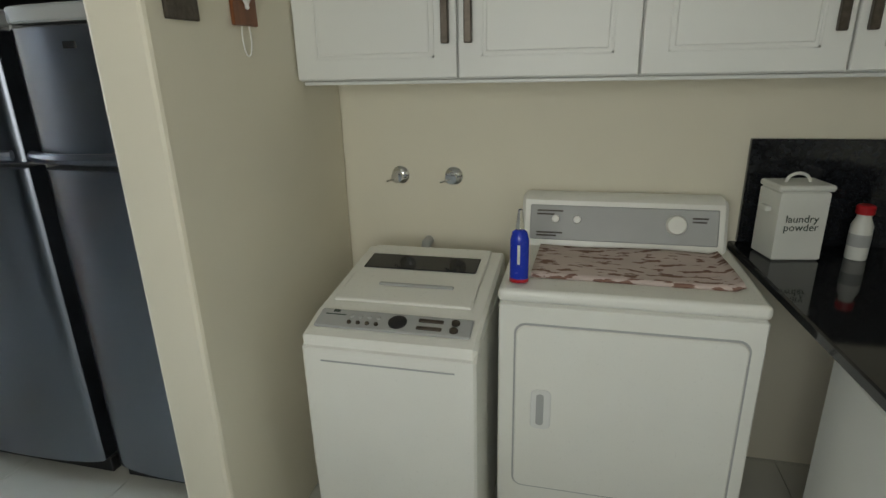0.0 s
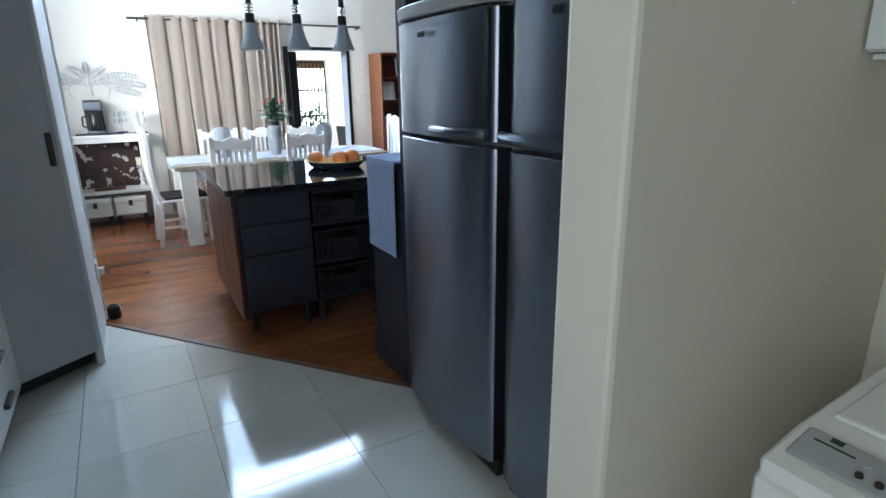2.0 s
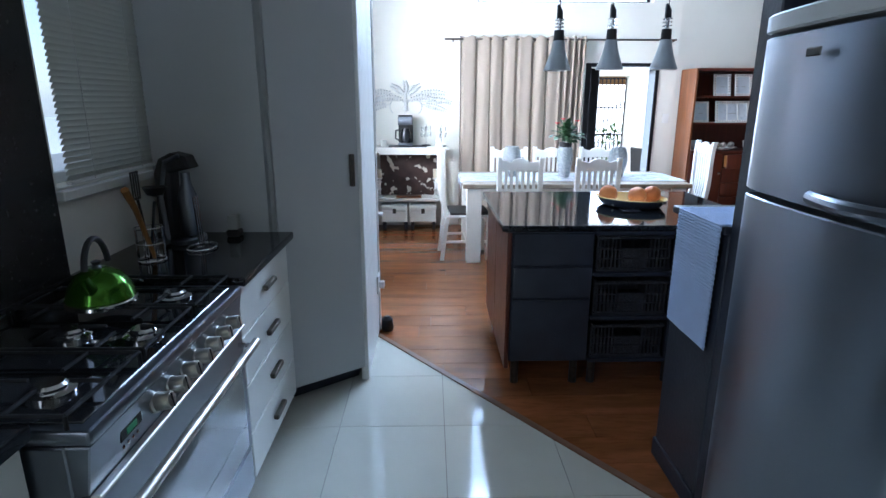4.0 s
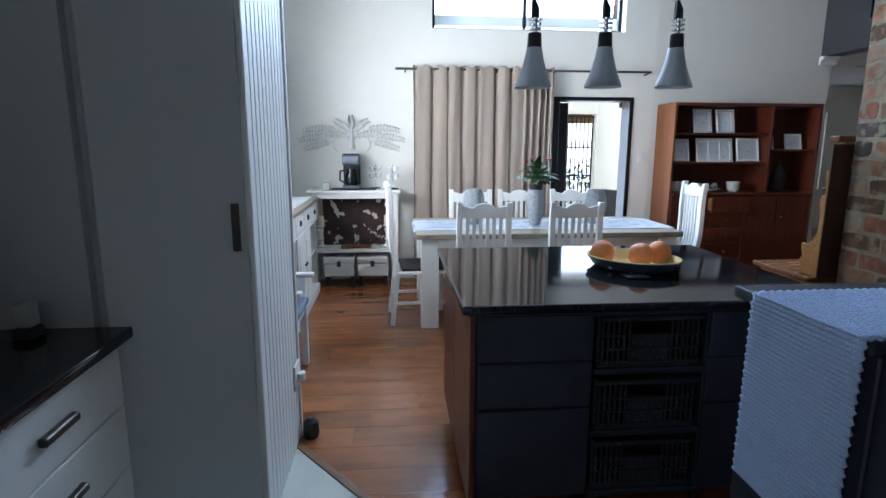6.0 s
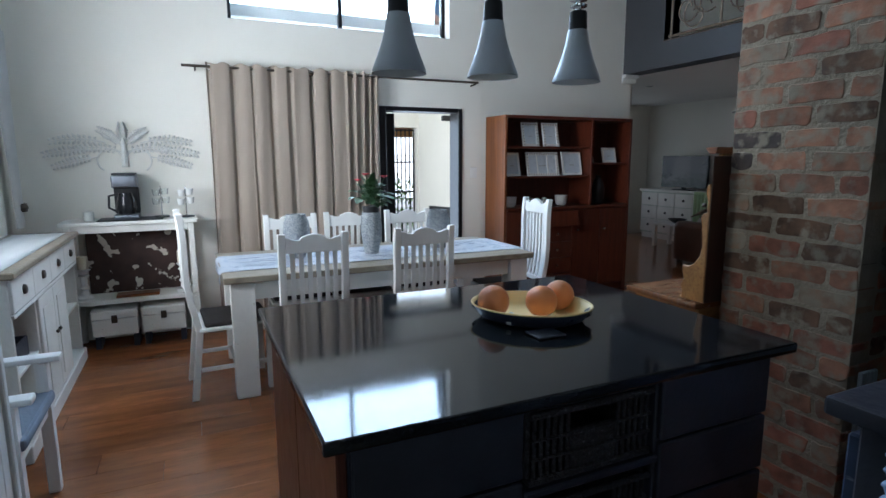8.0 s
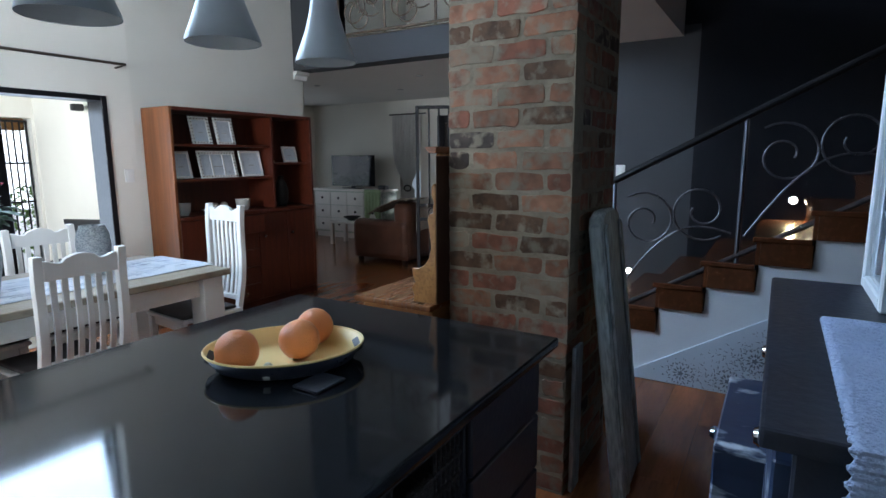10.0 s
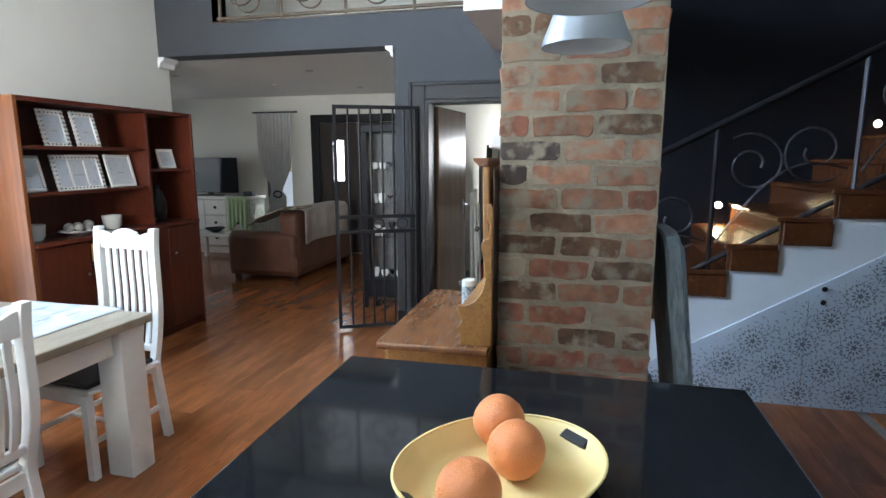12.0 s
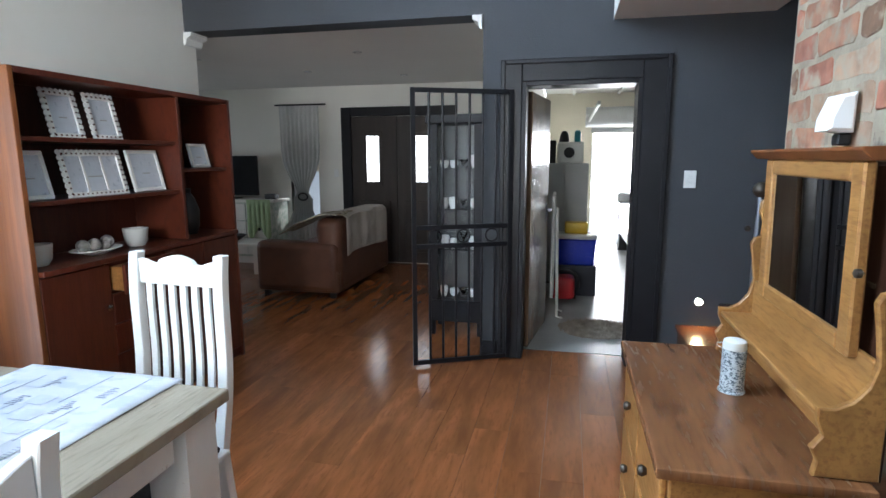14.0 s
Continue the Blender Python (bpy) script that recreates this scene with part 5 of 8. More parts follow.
for x, y, z in ((0.03, -0.10, 0.27), (-0.02, 0.11, 0.29), (0.06, -0.05, 0.31)):
    bm = B()
    for k in range(9):
        a = k * 0.7
        p = Vector((x, y, z))
        d = Vector((math.cos(a), math.sin(a), 0.6)).normalized()
        s = d.cross(Vector((0, 0, 1))).normalized() * 0.014
        q = [p, p + d * 0.02 + s, p + d * 0.038, p + d * 0.02 - s]
        bm.faces.new([bm.verts.new(v) for v in q])
    part("flower", bm, FLOWER, t, "red blossom")
    part("flower_stem", bm_tube(B(), [(0, 0, 0.1), (x * 0.6, y * 0.6, z * 0.7), (x, y, z)], 0.003, 5), LEAF, t)

# curtain and rod
t = thing("curtain", "beige eyelet curtain hanging in deep folds", "curtain", pose(0, 0, 0))
rngc = random.Random(23)
FOLDS, q = [], 0.0
while q < 1.0:
    if q < 0.72:
        w = rngc.choice((0.075, 0.085, 0.10)) if len(FOLDS) % 2 else rngc.choice((0.018, 0.024, 0.032))
    else:
        w = rngc.choice((0.020, 0.026, 0.034))
    FOLDS.append((q, w, rngc.uniform(0.018, 0.032) if w > 0.04 else rngc.uniform(0.025, 0.050) * (1 if q < 0.72 or len(FOLDS) % 2 else -0.6), rngc.uniform(-0.012, 0.012)))
    q += w
def fold(u, v):
    y = 1.66 + 1.46 * u + 0.004 * math.sin(5 * v + 9 * u)
    z = 2.235 - 2.20 * v + 0.010 * math.cos(2 * math.pi * u * 11) * max(0.0, 1 - 8 * v)
    x = 0.0
    for q0, w, d, slant in FOLDS:
        a = (u - q0 - slant * v) / w
        if -0.25 < a < 1.25:
            h = (0.5 - 0.5 * math.cos(2 * math.pi * (a + 0.25) / 1.5)) ** (0.35 if w > 0.04 else 1.0)
            x += (d if w > 0.04 else -d) * h
    return (WX + 0.10 + x + 0.008 * math.sin(31 * u + 2 * v) + 0.004 * math.sin(70 * u + 3 * v), y, z)
part("cloth", bm_grid(B(), fold, 300, 12), LINEN, t)
for k in range(11):
    y = 1.70 + k * 0.134
    part("eyelet", bm_tube(B(), [(WX + 0.10, y + 0.024 * math.cos(a), 2.198 + 0.024 * math.sin(a)) for a in np.linspace(0, 2 * math.pi, 17)], 0.005, 6), CHROME, t)
t = thing("curtain_rod", "dark metal curtain rod on wall brackets", "curtain rod", pose(0, 0, 0))
part("bar", bm_tube(B(), [(WX + 0.10, 1.48, 2.205), (WX + 0.10, 4.17, 2.205)], 0.011, 12), PEWTER, t)
for y in (1.58, 3.13, 4.14):
    part("bracket", bm_tube(B(), [(WX, y, 2.185), (WX + 0.10, y, 2.19)], 0.008, 8), PEWTER, t)

# clerestory window
t = thing("window_2", "high aluminium-framed window in the dining wall", "window", pose(0, 0, 0), kind="structure")
for a, b in (((WX - 0.16, CL[0], CL[2]), (WX - 0.11, CL[0] + 0.035, CL[3])), ((WX - 0.16, CL[1] - 0.035, CL[2]), (WX - 0.11, CL[1], CL[3])), ((WX - 0.16, 2.825, CL[2] + 0.035), (WX - 0.11, 2.86, CL[3] - 0.035)),
             ((WX - 0.16, CL[0] + 0.036, CL[2]), (WX - 0.11, CL[1] - 0.036, CL[2] + 0.03)), ((WX - 0.16, CL[0] + 0.036, CL[3] - 0.035), (WX - 0.11, CL[1] - 0.036, CL[3]))):
    part("window_frame", box(a, b, 0.003), BLACK_FRAME, t)
for y0, y1 in ((CL[0] + 0.036, 2.824), (2.861, CL[1] - 0.036)):
    part("pane", box((WX - 0.138, y0, CL[2] + 0.031), (WX - 0.134, y1, CL[3] - 0.036)), GLASS, t).visible_shadow = False

# patio door frame
t = thing("door_1", "open patio doorway with black timber frame", "door", pose(0, 0, 0), kind="structure")
for y0, y1, z0, z1 in ((3.16, 3.225, 0, 1.955), (3.995, 4.04, 0, 1.955), (3.226, 3.994, 1.915, 1.955)):
    part("frame", box((WX - 0.20, y0, z0), (WX + 0.012, y1, z1), 0.004), BLACK_FRAME, t)
part("door_leaf", box((WX - 0.245, 3.226, 0.02), (WX - 0.285, 3.40, 1.91), 0.004), BLACK_FRAME, t, "folded dark door leaf")
t = thing("light_switch", "white double light switch by the patio door", "switch", pose(WX, 4.17, 1.26))
part("plate", box((0, -0.04, 0), (0.010, 0.04, 0.11), 0.003), WHITE_PAINT, t)
part("rocker", box((0.010, -0.02, 0.03), (0.014, 0.02, 0.08), 0.002), WHITE_PAINT, t)

# bookcase
BX, BY0, BY1, BH = -7.0, 4.31, 5.92, 1.88
t = thing("wall_unit", "mahogany wall unit with open shelves over cupboards", "bookcase", pose(0, 0, 0))
BK = WX + 0.012
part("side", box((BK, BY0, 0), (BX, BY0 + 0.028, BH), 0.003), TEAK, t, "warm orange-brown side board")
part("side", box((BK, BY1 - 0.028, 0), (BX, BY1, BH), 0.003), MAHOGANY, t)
part("top", box((BK, BY0 + 0.029, BH - 0.03), (BX, BY1 - 0.029, BH), 0.003), MAHOGANY, t)
part("back", box((BK, BY0 + 0.029, 0.06), (BK + 0.012, BY1 - 0.029, BH - 0.031)), MAHOGANY, t)
DV = 5.375
part("divider", box((BK + 0.013, DV, 0.965), (BX - 0.01, DV + 0.026, BH - 0.031), 0.002), MAHOGANY, t)
part("worktop", box((BK + 0.013, BY0 + 0.029, 0.935), (BX + 0.03, BY1 - 0.029, 0.962), 0.003), MAHOGANY, t)
for z in (1.28, 1.58):
    part("shelf", box((BK + 0.013, BY0 + 0.029, z - 0.022), (BX - 0.03, DV - 0.001, z), 0.002), MAHOGANY, t)
part("shelf", box((BK + 0.013, DV + 0.027, 1.39), (BX - 0.03, BY1 - 0.029, 1.41), 0.002), MAHOGANY, t)
part("plinth", box((BK + 0.013, BY0 + 0.029, 0), (BX - 0.03, BY1 - 0.029, 0.07), 0.002), MAHOGANY, t)
part("lower_body", box((BK + 0.013, BY0 + 0.029, 0.072), (BX - 0.022, BY1 - 0.029, 0.933), 0.002), MAHOGANY, t)
def pull(parent, y, z):
    k = part("knob", bm_lathe(B(), [(0.008, 0), (0.007, 0.012), (0.016, 0.02), (0.016, 0.03), (0, 0.034)], 14), CHROME, parent, "clear glass knob")
    k.matrix_basis = pose(BX, y, z, 0, 90, 0)
for y0, y1, kn in ((BY0 + 0.032, 4.74, 4.69), (5.16, 5.52, 5.21), (5.525, BY1 - 0.032, 5.56)):
    d = part("door", box((BX - 0.021, y0, 0.08), (BX, y1, 0.925), 0.004), MAHOGANY, t)
    pull(d, kn, 0.70)
for i in range(5):
    z = 0.08 + i * 0.17
    out = 0.09 if i == 4 else 0.0
    d = part("drawer", box((BX - 0.021 + out, 4.745, z), (BX + out, 5.155, z + 0.165), 0.004), MAHOGANY, t, "half-open drawer" if out else "")
    if out:
        part("drawer_box", box((BX - 0.15, 4.76, z + 0.015), (BX - 0.0215 + out, 5.14, z + 0.145), 0.003), PINE, d, "pale timber drawer box")
    else:
        pull(d, 4.95, z + 0.085)
def picture(y, z, w, h, lace, turn=0, label="white lace-edged picture frame on the shelf"):
    t = thing("picture_frame", label, "picture frame", pose(BX - 0.11, y, z, 0, -13, 0) @ pose(0, 0, 0, 0, 0, turn), group="shelf pictures")
    b = 0.022
    for y0, y1, z0, z1 in ((-w / 2, w / 2, 0, b), (-w / 2, w / 2, h - b, h), (-w / 2, -w / 2 + b, b + 0.0005, h - b - 0.0005), (w / 2 - b, w / 2, b + 0.0005, h - b - 0.0005)):
        part("frame", box((-0.008, y0, z0), (0.010, y1, z1), 0.003), WHITE_PAINT, t)
    part("print", box((-0.006, -w / 2 + b, b), (0.002, w / 2 - b, h - b)), PAPER, t, "printed picture")
    part("caption", box((0.002, -w * 0.12, h * 0.42), (0.0035, w * 0.12, h * 0.45)), GREY_PLASTIC, t)
    if lace:
        n = int(2 * (w + h) / 0.029)
        bm = B()
        for k in range(n):
            s = k / n * 2 * (w + h)
            if s < w: p = (-w / 2 + s, 0)
            elif s < w + h: p = (w / 2, s - w)
            elif s < 2 * w + h: p = (w / 2 - (s - w - h), h)
            else: p = (-w / 2, h - (s - 2 * w - h))
            bm_lathe(bm, [(0, -0.004), (0.0145, -0.002), (0.0145, 0.004), (0, 0.008)], 8)
            bmesh.ops.rotate(bm, verts=bm.verts[-(8 * 2 + 2):], cent=(0, 0, 0), matrix=Matrix.Rotation(radians(90), 3, "Y"))
            bmesh.ops.translate(bm, verts=bm.verts[-(8 * 2 + 2):], vec=(0.003, p[0], p[1]))
        part("lace_edge", bm, WHITE_PAINT, t, "scalloped white edging")
        bm = B()
        for k in range(n):
            s = (k + 0.5) / n * 2 * (w + h)
            if s < w: p = (-w / 2 + s, 0.010)
            elif s < w + h: p = (w / 2 - 0.010, s - w)
            elif s < 2 * w + h: p = (w / 2 - (s - w - h), h - 0.010)
            else: p = (-w / 2 + 0.010, h - (s - 2 * w - h))
            bm_box(bm, (0.0095, p[0] - 0.005, p[1] - 0.004), (0.0115, p[0] + 0.005, p[1] + 0.004))
        part("piercing", bm, MAHOGANY, t, "dark openings in the lace edging")["kind"] = "stuff"
        for k in range(1, round(w / 0.12)):
            if w > 0.3:
                part("mullion", box((-0.004, -w / 2 + k * w / 3 - 0.008, b), (0.006, -w / 2 + k * w / 3 + 0.008, h - b), 0.002), WHITE_PAINT, t)
    return t
picture(4.685, 1.582, 0.18, 0.235, True)
picture(4.935, 1.582, 0.18, 0.235, True)
picture(4.47, 1.282, 0.19, 0.24, False, 0, "plain white picture frame on the shelf")
picture(4.845, 1.282, 0.38, 0.235, True, 0, "wide lace-edged frame with three prints")
picture(5.22, 1.282, 0.25, 0.25, False, 0, "plain white picture frame on the shelf")
picture(5.44, 1.412, 0.10, 0.14, False, 0, "small white picture frame on the shelf")
picture(5.715, 1.412, 0.19, 0.165, False, 0, "small pale picture frame on the shelf")
t = thing("oval_platter", "white oval platter of silver balls on the unit", "platter", pose(BX - 0.13, 4.80, 0.9625))
part("plate", bm_lathe(B(), [(0, 0.004), (0.05, 0.0), (0.08, 0.012), (0.15, 0.03), (0.148, 0.034), (0.08, 0.02), (0, 0.014)], 32, sx=0.65), WHITE_PAINT, t)
for y, x, r in ((-0.085, 0.0, 0.034), (-0.02, 0.01, 0.034), (0.045, 0.02, 0.026), (0.085, -0.01, 0.036)):
    one("ornament_ball", bm_lathe(B(), [(0, -r)] + [(r * math.sin(b), -r * math.cos(b)) for b in np.linspace(0.2, 2.94, 10)] + [(0, r)], 18, (BX - 0.13 + x, 4.80 + y, 0.985 + r)), SILVER, "textured silver ball on the platter", "ornament", group="silver balls")
for y, lab in ((4.46, "pale grey plant pot on the wall unit"), (5.10, "pale grey plant pot on the wall unit")):
    one("plant_pot", bm_lathe(B(), [(0, 0), (0.045, 0), (0.062, 0.03), (0.07, 0.105), (0.062, 0.105), (0.05, 0.06), (0, 0.05)], 24, (BX - 0.14, y, 0.963)), mat("pale_pot", (0.50, 0.50, 0.47), 0.6, var=0.06, bump=0.02) if "pale_pot" not in bpy.data.materials else bpy.data.materials["pale_pot"], lab, "plant pot")
one("black_vase", bm_lathe(B(), [(0, 0), (0.05, 0), (0.07, 0.06), (0.075, 0.16), (0.05, 0.24), (0.025, 0.28), (0.03, 0.31), (0, 0.31)], 24, (BX - 0.17, 5.62, 0.963)), RUBBER, "tall black vase in the wall unit", "vase")
one("shelf_bowl", bm_lathe(B(), [(0, 0), (0.02, 0.0), (0.06, 0.04), (0.055, 0.04), (0, 0.01)], 20, (BX - 0.12, 5.45, 0.963)), RUBBER, "small dark bowl in the wall unit", "bowl")

# console under the metal tree
t = thing("console_table", "white painted console table with lower shelf", "console table", pose(WX + 0.19, 1.045, 0))
part("top", box((-0.17, -0.47, 0.965), (0.17, 0.47, 0.995), 0.004), WORN_WHITE, t)
part("shelf", box((-0.15, -0.44, 0.36), (0.15, 0.44, 0.395), 0.004), WORN_WHITE, t)
for x in (-0.13, 0.13):
    for y in (-0.42, 0.42):
        part("leg", box((x - 0.02, y - 0.022, 0), (x + 0.02, y + 0.022, 0.359), 0.004), WORN_WHITE, t)
        part("post", box((x - 0.02, y - 0.022, 0.396), (x + 0.02, y + 0.022, 0.964), 0.004), WORN_WHITE, t)
part("apron", box((0.125, -0.397, 0.91), (0.145, 0.397, 0.964), 0.003), WORN_WHITE, t)
one("flaking_board", box((WX + 0.055, 0.70, 0.397), (WX + 0.075, 1.40, 0.93), 0.004), RUSTY_PANEL, "brown panel with flaking white patches on the shelf", "panel")
for y in (0.88, 1.22):
    t = thing("wooden_chest", "weathered white wooden storage trunk under the console", "trunk", pose(WX + 0.24, y, 0), group="trunks")
    part("box", box((-0.13, -0.155, 0.115), (0.13, 0.155, 0.25), 0.008, 2), WORN_WHITE, t)
    part("lid", box((-0.135, -0.16, 0.252), (0.135, 0.16, 0.315), 0.012, 2), WORN_WHITE, t)
    part("clasp", box((0.135, -0.02, 0.22), (0.145, 0.02, 0.28), 0.003), PEWTER, t)
    for yy in (-0.13, 0.13):
        part("foot", box((-0.12, yy - 0.02, 0), (0.06, yy + 0.02, 0.114), 0.003), BLACK_WOOD, t)
for y in (0.69, 1.38):
    t = thing("candle_holder", "turned white candle holder with cream candle", "candle holder", pose(WX + 0.24, y, 0.396), group="candle holders")
    part("stem", bm_lathe(B(), [(0, 0), (0.055, 0), (0.055, 0.015), (0.03, 0.03), (0.022, 0.07), (0.036, 0.09), (0.022, 0.11), (0.026, 0.17), (0.04, 0.185), (0.02, 0.2), (0.05, 0.23), (0, 0.235)], 20), WHITE_PAINT, t)
    part("candle", bm_lathe(B(), [(0.038, 0.236), (0.038, 0.33), (0.034, 0.335), (0, 0.33)], 20), mat("candle_wax", (0.66, 0.60, 0.45), 0.5, var=0.05) if "candle_wax" not in bpy.data.materials else bpy.data.materials["candle_wax"], t)
t = thing("coffee_machine", "black and steel filter coffee machine on a tray", "coffee machine", pose(WX + 0.2, 1.02, 1.004))
part("base", box((-0.11, -0.085, 0), (0.11, 0.085, 0.035), 0.008, 2), STEEL_BRIGHT, t)
part("back", box((-0.11, -0.085, 0.036), (-0.04, 0.085, 0.24), 0.006), RUBBER, t)
part("top", box((-0.11, -0.085, 0.241), (0.10, 0.085, 0.335), 0.010, 2), STEEL_BRIGHT, t)
part("top_cap", box((-0.105, -0.08, 0.336), (0.095, 0.08, 0.352), 0.005), RUBBER, t)
jug = part("jug", bm_lathe(B(), [(0, 0.038), (0.055, 0.038), (0.07, 0.08), (0.066, 0.14), (0.05, 0.18), (0.048, 0.2), (0, 0.2)], 24, (0.035, 0, 0)), BLACK_GLASS, t, "dark glass jug")
part("jug_handle", bm_tube(B(), [(0.05, -0.06, 0.19), (0.06, -0.11, 0.18), (0.06, -0.115, 0.09), (0.05, -0.065, 0.06)], 0.009, 8), RUBBER, jug)
one("serving_tray", box((WX + 0.06, 0.82, 0.996), (WX + 0.34, 1.27, 1.003), 0.003), RUBBER, "flat dark tray on the console", "tray")
for y in (1.26, 1.44):
    t = thing("cup_stand", "glass cups hanging on a small stand", "cup stand", pose(WX + 0.2, y, 1.004 if y < 1.27 else 0.996), group="cup stands")
    part("base", bm_lathe(B(), [(0, 0), (0.055, 0), (0.055, 0.012), (0, 0.016)], 20), RUBBER, t)
    part("pole", bm_tube(B(), [(0, 0, 0.014), (0, 0, 0.25)], 0.005, 8), CHROME, t)
    for k, (dy, z) in enumerate(((-0.035, 0.10), (0.035, 0.11), (-0.03, 0.17), (0.03, 0.18))):
        part("cup", bm_lathe(B(), [(0, 0), (0.022, 0.0), (0.03, 0.05), (0.027, 0.05), (0.018, 0.004), (0, 0.004)], 14, (0.02, dy, z)), WHITE_PAINT if y > 1.3 else GLASS, t)
one("glass_jar", bm_lathe(B(), [(0, 0), (0.035, 0), (0.038, 0.05), (0.036, 0.07), (0.0, 0.075)], 16, (WX + 0.22, 0.76, 0.996)), TIN, "small lidded glass jar on the console", "jar")
one("wood_tray", box((WX + 0.2, 0.9, 0.397), (WX + 0.32, 1.2, 0.42), 0.004), TEAK, "small brown wooden tray on the lower shelf", "tray")

# metal tree wall art
t = thing("wall_art", "pale grey metal tree with curling leaves on the wall", "wall art", pose(WX + 0.02, 1.02, 1.43))
GREYM = mat("pale_metal", (0.68, 0.68, 0.65), 0.6, 0.1, var=0.1, scale=20, bump=0.02)
part("trunk", bm_tube(B(), [(0, 0, -0.03), (0.005, 0.0, 0.10), (0.008, 0.0, 0.2)], 0.028, 8, 0.012), GREYM, t)
def frond(base, ang, length, curl):
    bm = B()
    pts, p, a = [], Vector(base), ang
    for k in range(12):
        pts.append((0.01, p.x, p.y))
        p = p + Vector((math.cos(a), math.sin(a))) * length / 11
        a += curl / 11
    bm_tube(bm, pts, 0.005, 6, 0.002)
    for k in range(2, 12):
        q = Vector((pts[k][1], pts[k][2]))
        d = Vector((pts[k][1] - pts[k - 1][1], pts[k][2] - pts[k - 1][2])).normalized()
        for s in (-1, 1):
            b = Vector((-d.y, d.x)) * s
            tip = q + (d * 0.6 + b) * 0.046 * (1 - abs(k - 6) / 10)
            m1 = q + (d * 0.1 + b) * 0.03
            m2 = q + (d * 0.75 + b * 0.5) * 0.035
            bm.faces.new([bm.verts.new((0.012, v.x, v.y)) for v in (q, m1, tip, m2)])
    return bm
for base, ang, ln, cu in (((0, 0.15), 1.57, 0.15, 0.1), ((-0.01, 0.13), 2.2, 0.20, 0.5), ((0.01, 0.13), 0.94, 0.20, -0.5), ((0, 0.08), 2.75, 0.34, 0.7), ((0, 0.08), 0.39, 0.34, -0.7), ((-0.12, 0.16), 2.9, 0.36, 0.5), ((0.12, 0.16), 0.24, 0.36, -0.5),
                          ((-0.20, 0.10), 3.1, 0.33, 0.3), ((0.20, 0.10), 0.04, 0.33, -0.3), ((-0.18, 0.05), 3.3, 0.30, 0.2), ((0.18, 0.05), -0.16, 0.30, -0.2)):
    part("frond", frond(base, ang, ln, cu), GREYM, t, thick=0.003)
for s in (-1, 1):
    part("scroll", bm_tube(B(), [(0.008, s * (0.10 + 0.09 * math.cos(a)), 0.02 + 0.09 * math.sin(a)) for a in np.linspace(3.3, -1.0, 20)], 0.006, 6), GREYM, t)

# sideboard along the south wall
t = thing("sideboard", "white distressed sideboard with drawers and open ends", "sideboard", pose(-6.12, 0.31, 0))
part("top", box((-0.83, 0.0, 0.915), (0.83, 0.41, 0.948), 0.006), GREY_WOOD, t, "grey-brown plank top")
part("base", box((-0.80, 0.01, 0.0), (0.80, 0.39, 0.09), 0.006), WORN_WHITE, t)
part("back", box((-0.79, 0.008, 0.092), (0.79, 0.022, 0.913)), WORN_WHITE, t)
for x in (-0.79, -0.36, 0.34, 0.77):
    part("upright", box((x, 0.023, 0.092), (x + 0.022, 0.37, 0.913), 0.003), WORN_WHITE, t)
part("rail", box((-0.79, 0.371, 0.72), (0.792, 0.385, 0.74), 0.003), WORN_WHITE, t)
for i in range(4):
    x = -0.785 + i * 0.394
    d = part("drawer", box((x, 0.365, 0.745), (x + 0.388, 0.386, 0.905), 0.004), WORN_WHITE, t)
    part("cup_handle", bm_lathe(B(), [(0.026, 0), (0.022, 0.012), (0, 0.018)], 14), PEWTER, d).matrix_basis = pose(x + 0.194, 0.386, 0.825, -90, 0, 0)
for i in range(2):
    x = -0.335 + i * 0.338
    d = part("door", box((x, 0.365, 0.10), (x + 0.334, 0.384, 0.715), 0.004), WORN_WHITE, t)
    part("panel", box((x + 0.06, 0.384, 0.16), (x + 0.274, 0.389, 0.65), 0.003), WORN_WHITE, d)
    part("knob", bm_lathe(B(), [(0.006, 0), (0.014, 0.012), (0, 0.022)], 12), PEWTER, d).matrix_basis = pose(x + (0.30 if i == 0 else 0.03), 0.384, 0.45, -90, 0, 0)
for x in (-0.768, 0.362):
    part("shelf", box((x, 0.023, 0.42), (x + 0.40, 0.365, 0.44), 0.003), WORN_WHITE, t)
one("runner_mat", bm_grid(B(), lambda u, v: (-6.85 + 1.5 * u, 0.36 + 0.30 * v, 0.950 + 0.001 * math.sin(20 * u)), 20, 4), VOILE, "white cloth on the sideboard", "cloth", thick=0.003)
t = thing("storage_box", "dark open box on the sideboard's lower shelf", "box", pose(-5.56, 0.5, 0.441))
part("bottom", box((-0.16, -0.12, 0), (0.16, 0.14, 0.01)), BLACK_WOOD, t)
for a, b in (((-0.16, -0.12, 0.011), (-0.148, 0.14, 0.10)), ((0.148, -0.12, 0.011), (0.16, 0.14, 0.10)), ((-0.147, -0.12, 0.011), (0.147, -0.108, 0.10)), ((-0.147, 0.128, 0.011), (0.147, 0.14, 0.10))):
    part("side", box(a, b, 0.002), BLACK_WOOD, t)
# armchair by the pantry
t = thing("arm_chair", "white painted wooden armchair with blue-grey seat", "chair", pose(-4.78, 0.62, 0))
